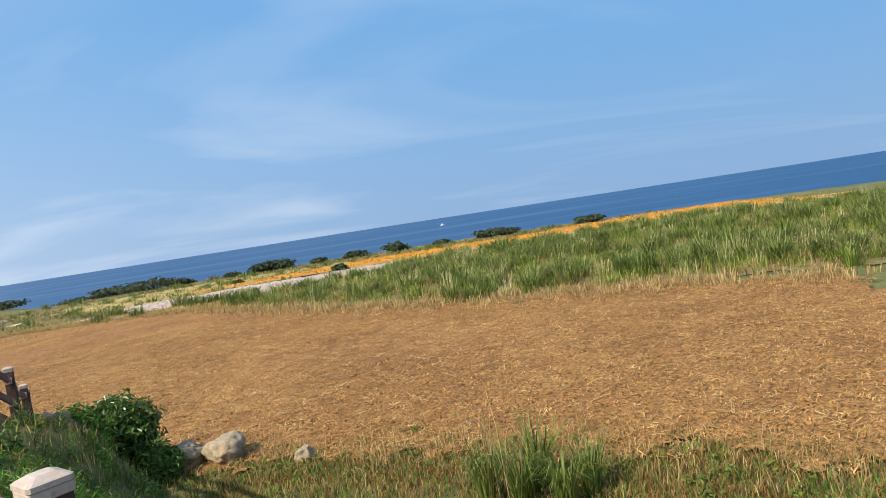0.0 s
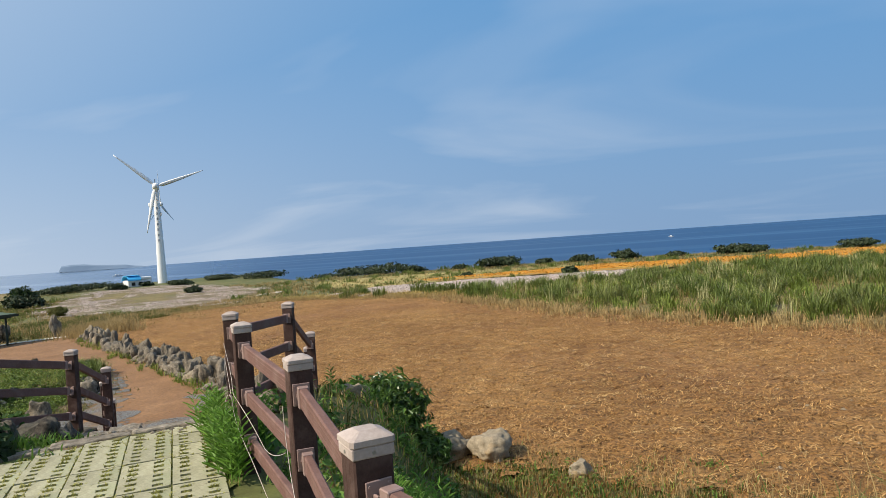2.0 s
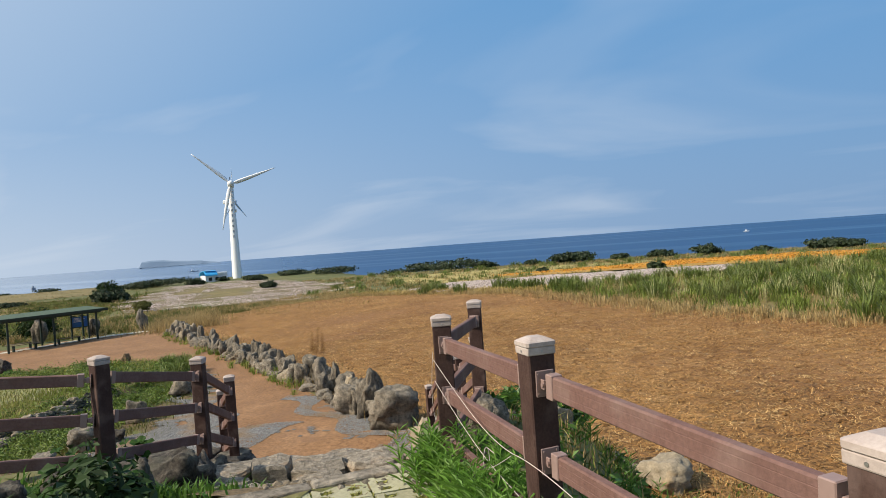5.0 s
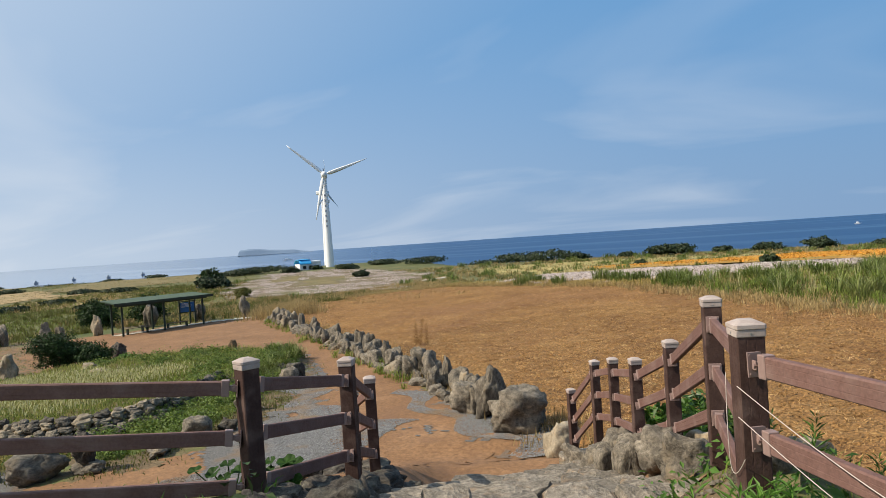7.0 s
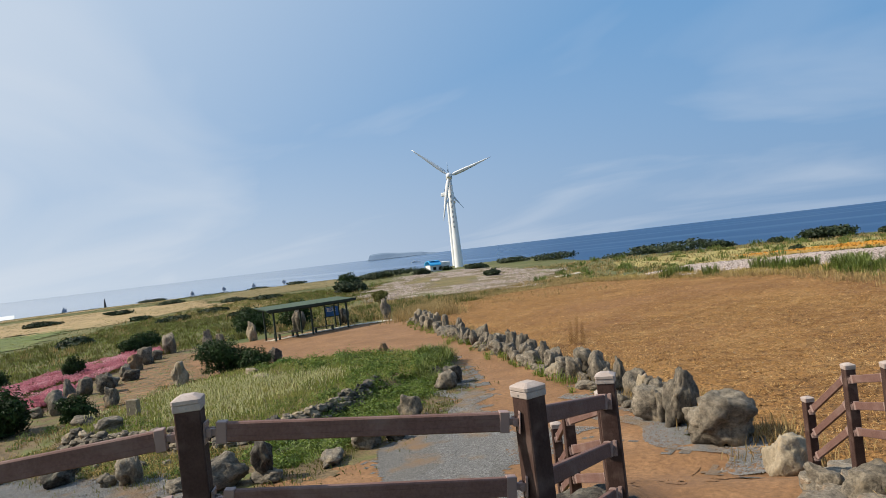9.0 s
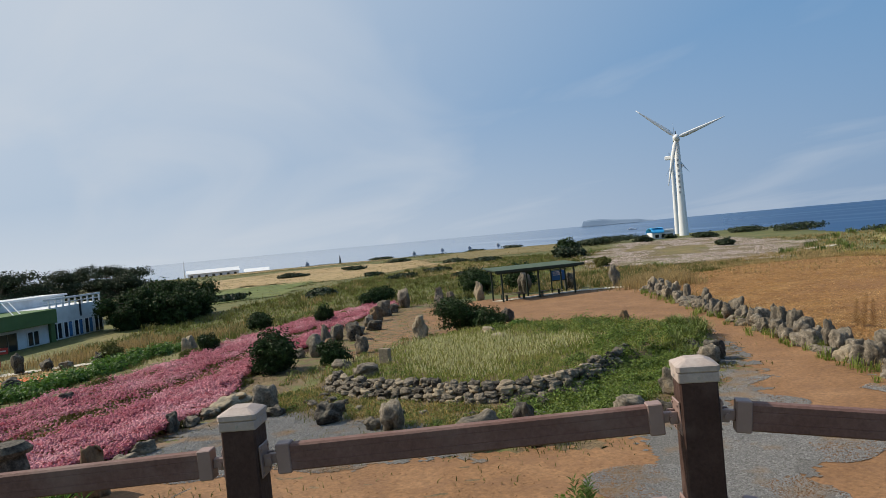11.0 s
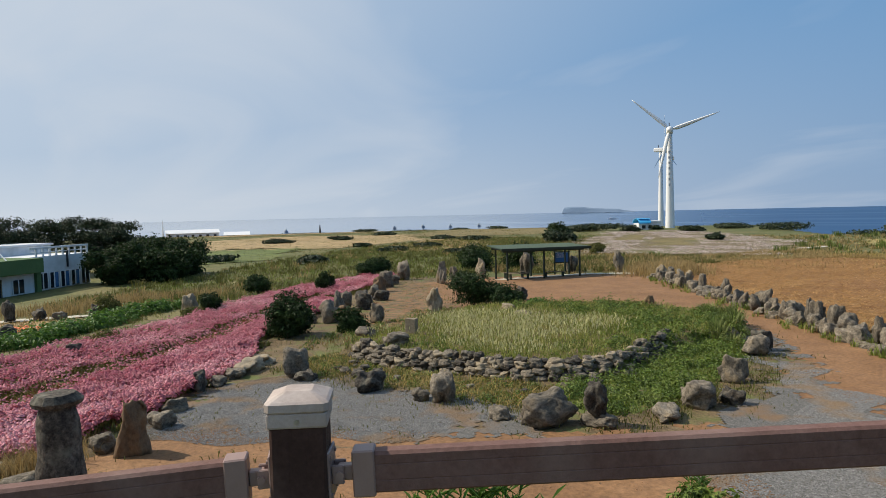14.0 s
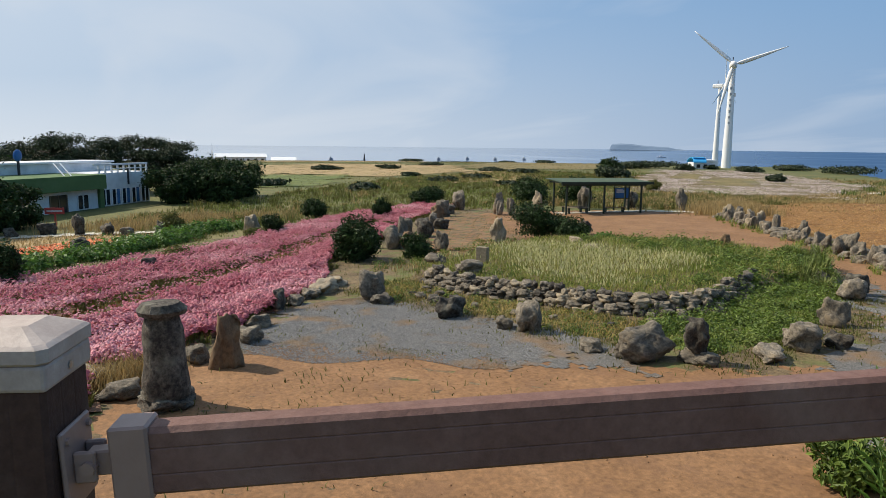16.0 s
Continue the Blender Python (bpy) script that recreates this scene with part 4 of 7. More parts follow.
# ---- wind turbines ----
def turbine(az, r, hub_h, blade_l, angles, yaw, label, squash=1.0):
    x, y = far_place(az, r)
    o = holder("wind_turbine", Matrix.Translation((x, y, h(x, y))) @ Matrix.Rotation(radians(yaw), 4, "Z"))
    bm = bmesh.new()
    zs = np.linspace(-1, hub_h - 1, 9)
    for a, b in zip(zs, zs[1:]):
        ra, rb = (1.5 - 0.72 * (q + 1) / hub_h for q in (a, b))
        tube(bm, (0, 0, a), (0, 0, b), ra, rb, 24, False)
    bmesh.ops.remove_doubles(bm, verts=bm.verts, dist=0.02)
    part("tower", bm, M_WHITE, o, smooth=True)
    bm = bmesh.new()
    box(bm, (-1.05, -1.8, hub_h - 1.0), (1.05, 3.4, hub_h + 1.0), 0.45, seg=3)
    part("nacelle", bm, M_WHITE, o)
    bm = bmesh.new()
    bmesh.ops.create_uvsphere(bm, u_segments=16, v_segments=10, radius=1.0, matrix=Matrix.Translation((0, -2.5, hub_h)) @ Matrix.Diagonal((1.05, 1.3, 1.05, 1)))
    part("hub", bm, M_WHITE, o, smooth=True)
    for a in angles:
        bm = bmesh.new()
        prev = None
        for k in range(11):
            t = k / 10
            ch = (0.55 + 1.9 * t / 0.18) if t < 0.18 else 1.55 * max(0.0, 1 - (t - 0.18) / 0.82) ** 0.9 + 0.22
            ch = min(ch, 1.6) * 0.78
            th = 0.42 * (1 - t) + 0.05
            tw = radians(22 * (1 - t) ** 1.5)
            ring = [bm.verts.new((math.cos(tw) * u * ch - math.sin(tw) * v * th, -2.5 + math.sin(tw) * u * ch + math.cos(tw) * v * th, 0.7 + t * blade_l))
                    for u, v in ((-0.35, 0), (-0.1, 0.5), (0.3, 0.35), (0.65, 0), (0.3, -0.35), (-0.1, -0.5))]
            if prev:
                for i in range(6):
                    bm.faces.new((prev[i], prev[(i + 1) % 6], ring[(i + 1) % 6], ring[i]))
            prev = ring
        bm.faces.new(prev)
        bmesh.ops.transform(bm, matrix=Matrix.Translation((0, 0, hub_h)) @ Matrix.Rotation(radians(a), 4, "Y"), verts=bm.verts)
        part("blade", bm, M_WHITE, o, smooth=True)
    bm = bmesh.new()
    box(bm, (-0.25, 1.0, hub_h + 0.98), (0.0, 1.25, hub_h + 2.6), 0.03)
    part("wind_vane", bm, M_DARKMETAL, o)
    for k in range(7):
        bm = bmesh.new()
        zz = hub_h * 0.78 - k * 1.75
        rr = 1.5 - 0.72 * (zz + 1) / hub_h
        box(bm, (-0.45, -rr - 0.03, zz - 0.4), (0.15, -rr + 0.3, zz + 0.35), 0.02)
        part("lettering", bm, M_DARKGREY, o, "grey painted characters")
    bm = bmesh.new()
    box(bm, (-1.4, -0.7, hub_h * 0.7), (-1.0, 0.7, hub_h * 0.7 + 1.0), 0.05, m=Matrix.Translation((2.35, 0, 0)))
    part("equipment_box", bm, M_WHITE, o)
    return tagged(o, label, "wind turbine")


M_DARKGREY = material("grey_paint", [(0.45, 0.47, 0.51), (0.5, 0.52, 0.56)], 3.0, bump=0)
turbine(37.82, 239.9, 31.4, 14.8, (72, -49, 193), 37.8, "tall white three-bladed wind turbine standing still on the meadow")
turbine(37.95, 370, 39.6, 16.5, (-4, 116, 236), 105, "second white wind turbine farther away")

# small hut with a blue roof beside the turbines
def hut(az, r):
    x, y = far_place(az, r)
    o = holder("hut", Matrix.Translation((x, y, h(x, y) - 0.3)) @ Matrix.Rotation(radians(az + 18), 4, "Z"))
    bm = bmesh.new()
    box(bm, (-2.4, -2.5, -0.3), (4.4, 2.5, 2.3), 0.04)
    part("wall", bm, M_WALLWHITE, o)
    bm = bmesh.new()
    for s in (-1, 1):
        k = 8
        for i in range(k):
            a, b = (math.pi / 2 * j / k for j in (i, i + 1))
            q = [(s * 2.9 * math.sin(t), 2.2 + 1.5 * math.cos(t)) for t in (a, b)]
            bm.faces.new([bm.verts.new(c) for c in ((-2.6, q[0][0], q[0][1]), (1.2, q[0][0], q[0][1]), (1.2, q[1][0], q[1][1]), (-2.6, q[1][0], q[1][1]))])
    bmesh.ops.remove_doubles(bm, verts=bm.verts, dist=0.01)
    bmesh.ops.solidify(bm, geom=bm.faces, thickness=0.12)
    part("roof", bm, M_BLUEROOF, o, "bright blue curved roof")
    bm = bmesh.new()
    box(bm, (1.2, -2.6, 2.25), (4.5, 2.6, 3.1), 0.3, seg=3)
    part("annex", bm, M_WALLWHITE, o)
    for wx in (-1.5, 0.6, 2.8):
        bm = bmesh.new()
        box(bm, (wx, -2.54, 0.7), (wx + 1.1, -2.46, 1.7), 0.02)
        part("window", bm, M_GLASS, o)
    return tagged(o, "small white hut with a curved bright blue roof", "hut")


hut(39.85, 226)


def long_shed(az, r, length, hgt, turn, label):
    x, y = far_place(az, r)
    o = holder("shed", Matrix.Translation((x, y, h(x, y))) @ Matrix.Rotation(radians(turn), 4, "Z"))
    bm = bmesh.new()
    box(bm, (-length / 2, -4, -1), (length / 2, 4, hgt), 0.05)
    part("wall", bm, M_WALLWHITE, o)
    bm = bmesh.new()
    vs = [bm.verts.new(c) for c in ((-length / 2 - 0.6, -4.6, hgt), (length / 2 + 0.6, -4.6, hgt), (length / 2 + 0.6, 0, hgt + 1.8), (-length / 2 - 0.6, 0, hgt + 1.8),
                                    (-length / 2 - 0.6, 4.6, hgt), (length / 2 + 0.6, 4.6, hgt))]
    bm.faces.new((vs[0], vs[1], vs[2], vs[3]))
    bm.faces.new((vs[3], vs[2], vs[5], vs[4]))
    bm.faces.new((vs[0], vs[3], vs[4]))
    bm.faces.new((vs[1], vs[5], vs[2]))
    part("roof", bm, M_WHITE, o, "bright white sheet roof")
    k = int(length / 3.4)
    for i in range(k):
        bm = bmesh.new()
        u = -length / 2 + (i + 0.5) * length / k
        box(bm, (u - 0.7, -4.05, hgt * 0.35), (u + 0.7, -3.95, hgt * 0.75), 0.02)
        part("window", bm, M_GLASS, o)
    return tagged(o, label, "shed")


long_shed(75.2, 395, 26, 3.6, 78, "long white shed with a white roof beyond the fields")
long_shed(71.9, 410, 13, 2.2, 70, "low white shed beside the long one")
x, y = far_place(77.3, 392)
o = holder("antenna_mast", Matrix.Translation((x, y, h(x, y))))
bm = bmesh.new()
tube(bm, (0, 0, 0), (0, 0, 6), 0.5, 0.3, 6)
tube(bm, (0, 0, 6), (0, 0, 10.5), 0.22, 0.08, 6)
part("pole", bm, M_WHITE, o)
bm = bmesh.new()
for zz in (4, 6, 8):
    tube(bm, (-0.8, 0, zz), (0.8, 0, zz), 0.08, n=5)
part("crossbar", bm, M_WHITE, o)
tagged(o, "thin white lattice antenna mast", "mast")
x, y = far_place(65.3, 900)
o = holder("sea_beacon", Matrix.Translation((x, y, -22)))
bm = bmesh.new()
tube(bm, (0, 0, -1), (0, 0, 5), 1.6, 1.1, 10)
part("base", bm, M_DARKMETAL, o)
bm = bmesh.new()
tube(bm, (0, 0, 5), (0, 0, 10), 0.9, 0.6, 8)
part("lantern_tower", bm, M_DARKMETAL, o)
tagged(o, "dark slender navigation beacon in the sea", "beacon")


def boat(az, r, length, mat, label):
    x, y = far_place(az, r)
    o = holder("boat", Matrix.Translation((x, y, -22)) @ Matrix.Rotation(radians(az + 15), 4, "Z"))
    bm = bmesh.new()
    L = length / 2
    top = [(-L, -1.4, 1.8), (L * 0.5, -1.6, 1.8), (L, 0, 2.6), (L * 0.5, 1.6, 1.8), (-L, 1.4, 1.8)]
    a = [bm.verts.new(c) for c in top]
    b = [bm.verts.new((c[0] * 0.85, c[1] * 0.6, -0.5)) for c in top]
    bm.faces.new(a)
    for i in range(5):
        bm.faces.new((a[i], b[i], b[(i + 1) % 5], a[(i + 1) % 5]))
    part("hull", bm, mat, o)
    bm = bmesh.new()
    box(bm, (-L * 0.5, -1.0, 1.7), (L * 0.1, 1.0, 4.2), 0.2)
    part("cabin", bm, mat, o)
    return tagged(o, label, "boat", "boats at anchor")


for az, r in ((68, 1000), (59.1, 1050), (56.7, 1100), (54.4, 1080), (52.0, 1100)):
    boat(az, r, 6, M_DARKGREY, "small dark fishing boat on the hazy sea")
boat(-3.5, 1500, 12, M_WHITE, "small white motor boat far out on the sea")
boat(41.0, 1500, 20, M_WHITE, "white ferry passing below the island")


# ---- stairs, paving, walls of boulders ----
stairs = holder("stone_stairs", Matrix.Translation((STAIR_A[0], STAIR_A[1], 0)) @ Matrix.Rotation(math.atan2(STAIR_D[1], STAIR_D[0]), 4, "Z"))
tagged(stairs, "uneven natural stone steps worn down the bank", "stairs", kind="structure")
SLABS = []
for k in range(6):
    r = random.Random(900 + k)
    bm = bmesh.new()
    ring = []
    for i in range(9):
        a = i / 9 * 2 * math.pi
        q = 0.5 * (abs(math.cos(a)) ** 4 + abs(math.sin(a)) ** 4) ** -0.25 * r.uniform(0.86, 1.02)
        ring.append((math.cos(a) * q, math.sin(a) * q))
    lo = [bm.verts.new((x, y, -0.5)) for x, y in ring]
    mid = [bm.verts.new((x, y, 0.35 + r.uniform(-0.1, 0.05))) for x, y in ring]
    top = [bm.verts.new((x * 0.9, y * 0.9, 0.5 + r.uniform(-0.12, 0.05))) for x, y in ring]
    for A, B in ((lo, mid), (mid, top)):
        for i in range(9):
            bm.faces.new((A[i], A[(i + 1) % 9], B[(i + 1) % 9], B[i]))
    c = bm.verts.new((0, 0, 0.5))
    for i in range(9):
        bm.faces.new((top[i], top[(i + 1) % 9], c))
    SLABS.append(mesh_of(bm, "slab", M_SLAB))
r = random.Random(5)
for i in range(-5, 24):
    s = 0.15 + i * 0.38
    v = -2.1
    while v < (0.75 - 0.3 * max(s, 0)):
        w = r.uniform(0.3, 0.75)
        zz = -0.322 * max(s, 0) - (0.1 if s < 0 else 0.0) + 0.03 + r.uniform(-0.05, 0.05) - float(stair_drop(s)) * (1.0 if s < 6 else max(0.0, 4 - s / 2))
        part("slab", SLABS[r.randrange(6)], parent=stairs, m=Matrix.Translation((s + r.uniform(-0.06, 0.06), v + w / 2, zz - 0.1)) @ Matrix.Rotation(r.choice((0, math.pi)) + r.uniform(-0.12, 0.12), 4, "Z")
             @ Matrix.Diagonal((r.uniform(0.42, 0.56), w * 1.02, r.uniform(0.2, 0.34), 1)))
        v += w

RAMP = [(STAIR_A[0] + STAIR_D[0] * s - STAIR_D[1] * v, STAIR_A[1] + STAIR_D[1] * s + STAIR_D[0] * v) for s, v in ((0.3, -1.5), (0.3, 0.9), (1.2, 1.9), (4, 2.2), (11.4, 3.0), (11.4, -2.4), (4, -1.9), (0, -1.6))]
patch("ramp_dirt", RAMP, M_DIRT, 0.2, 0.03, "trodden dirt beside and between the stone steps", 0.2, "path", 0.02)
# grass-block paving of the walk
paving = holder("paving", Matrix.Translation((-4.5, 4.6, 0)) @ Matrix.Rotation(radians(127), 4, "Z"))
tagged(paving, "pale concrete grass-block paving with green holes", "paving", kind="structure")
bm = bmesh.new()
xs = [-0.198, -0.155, -0.1, -0.028, 0.028, 0.1, 0.155, 0.198]
ys = [-0.198, -0.14, -0.06, 0.06, 0.14, 0.198]
for a in range(7):
    for b in range(5):
        if a in (1, 3, 5) and b in (1, 3):
            continue
        q = [(xs[a], ys[b]), (xs[a + 1], ys[b]), (xs[a + 1], ys[b + 1]), (xs[a], ys[b + 1])]
        bm.faces.new([bm.verts.new((x, y, 0.0)) for x, y in q])
bmesh.ops.remove_doubles(bm, verts=bm.verts, dist=0.001)
ext = bmesh.ops.extrude_face_region(bm, geom=bm.faces[:])
bmesh.ops.translate(bm, vec=(0, 0, -0.05), verts=[g for g in ext["geom"] if isinstance(g, bmesh.types.BMVert)])
bmesh.ops.recalc_face_normals(bm, faces=bm.faces)
PAVER = mesh_of(bm, "paver", M_PAVER)
pinv = paving.matrix_basis.inverted()
turn = Matrix.Rotation(radians(127), 4, "Z")
count = 0
PAVED = [(-0.4, 1.4), (-1.75, 3.35), (-2.8, 4.95), (-3.95, 6.2), (-5.0, 7.85), (-5.2, 7.8), (-5.8, 7.35), (-6.35, 6.85), (-7.1, 6.0), (-7.8, 5.0), (-8.0, 3.6), (-4.0, 0.6)]
for i in range(-14, 16):
    for j in range(-14, 14):
        p = paving.matrix_basis @ Vector((i * 0.41, j * 0.41, 0))
        d, ins = outside(np.array([p.x]), np.array([p.y]), WALK_EDGE)
        if not ins[0] or not outside(np.array([p.x]), np.array([p.y]), PAVED)[1][0] or count >= 330:
            continue
        count += 1
        zz = h(p.x, p.y) + 0.034 + random.uniform(-0.006, 0.006)
        part("paver", PAVER, parent=paving, m=pinv @ Matrix.Translation((p.x, p.y, zz)) @ turn @ Matrix.Rotation(radians(random.uniform(-1, 1)), 4, "X"))

# boulder wall along the brown field
WALL = [(-44.1, 47.3), (-38, 42.3), (-32.8, 38.1), (-26.5, 33.0), (-22.5, 29.7), (-19.7, 27.3), (-17.7, 26.1), (-15.1, 23.5), (-13.7, 22.2), (-12.6, 21.2)]
stone_wall = holder("boulder_wall", Matrix.Translation((-26, 33, h(-26, 33))))
tagged(stone_wall, "row of rough weathered boulders along the brown field", "stone wall")
sinv = stone_wall.matrix_basis.inverted()
r = random.Random(11)
for (ax, ay), (bx, by) in zip(WALL, WALL[1:]):
    ln = math.hypot(bx - ax, by - ay)
    u = 0.0
    while u < ln:
        for row in range(2):
            k = (u + r.uniform(-0.2, 0.2)) / ln
            x = ax + (bx - ax) * k + (by - ay) / ln * (-0.3 + row * 0.55) + r.uniform(-0.15, 0.15)
            y = ay + (by - ay) * k - (bx - ax) / ln * (-0.3 + row * 0.55) + r.uniform(-0.15, 0.15)
            sz = r.choice((0.45, 0.6, 0.75, 0.95, 1.2)) * (0.85 if row else 1.05)
            w = r.uniform(0.5, 0.95)
            mt = M_PALESTONE if r.random() < 0.08 else M_STONE
            part("stone", ROCKS[mt][r.randrange(7)], parent=stone_wall, m=sinv @ Matrix.Translation((x, y, h(x, y) - 0.12)) @ Matrix.Rotation(r.uniform(0, 6.28), 4, "Z")
                 @ Matrix.Rotation(r.uniform(-0.2, 0.2), 4, "X") @ Matrix.Diagonal((w, w * r.uniform(0.7, 1.1), sz, 1)))
        u += r.uniform(0.5, 0.75)
boulder(-11.2, 19.8, 1.7, 1.5, 1.25, "large rough grey boulder at the foot of the wall", turn=20)
boulder(-12.5, 21.0, 1.0, 0.9, 1.55, "pointed grey boulder standing beside the dirt path", turn=70, tilt=8)
boulder(-13.3, 21.4, 1.2, 0.9, 0.95, "weathered grey boulder beside the dirt path")
boulder(-9.5, 18.3, 0.95, 0.8, 0.85, "pale tan block of stone at the foot of the stairs", M_PALESTONE)
# boulders that hold the bank under the stair fences
for x, y, sx, sy, sz in ((-8.55, 16.1, 0.9, 0.7, 0.55), (-7.75, 15.1, 1.0, 0.8, 0.6), (-7.0, 14.0, 0.9, 0.9, 0.7), (-6.6, 12.7, 1.0, 0.8, 0.7), (-6.1, 11.6, 0.9, 0.8, 0.75), (-7.1, 13.2, 0.7, 0.6, 0.7),
                         (-6.55, 12.0, 0.6, 0.5, 0.8), (-5.75, 10.8, 0.8, 0.8, 0.6), (-7.9, 15.6, 0.6, 0.7, 0.5), (-5.0, 9.2, 0.6, 0.5, 0.45), (-5.55, 12.6, 0.9, 0.8, 0.7), (-5.0, 11.4, 0.9, 0.9, 0.6)):
    k = 0.72 if y < 12.8 else 0.9
    boulder(x, y, sx * k, sy * k, sz * k, "rugged grey rock beside the stone steps", sink=0.3)
for x, y, s, top in ((-8.6, 9.0, 0.6, -0.34), (-8.75, 9.7, 0.8, -0.6), (-9.05, 10.4, 0.8, -0.86), (-9.5, 11.2, 0.9, -1.16), (-10.0, 11.7, 0.8, -1.4), (-9.4, 9.6, 0.7, -0.6),
                     (-9.8, 10.6, 0.8, -1.0), (-10.9, 12.6, 0.8, -1.8), (-8.9, 11.0, 0.6, -1.1)):
    boulder(x, y, s, s * 0.85, max(0.16, top - h(x, y)), "dark porous rock under the stair fence", M_DARKSTONE, sink=0.3)

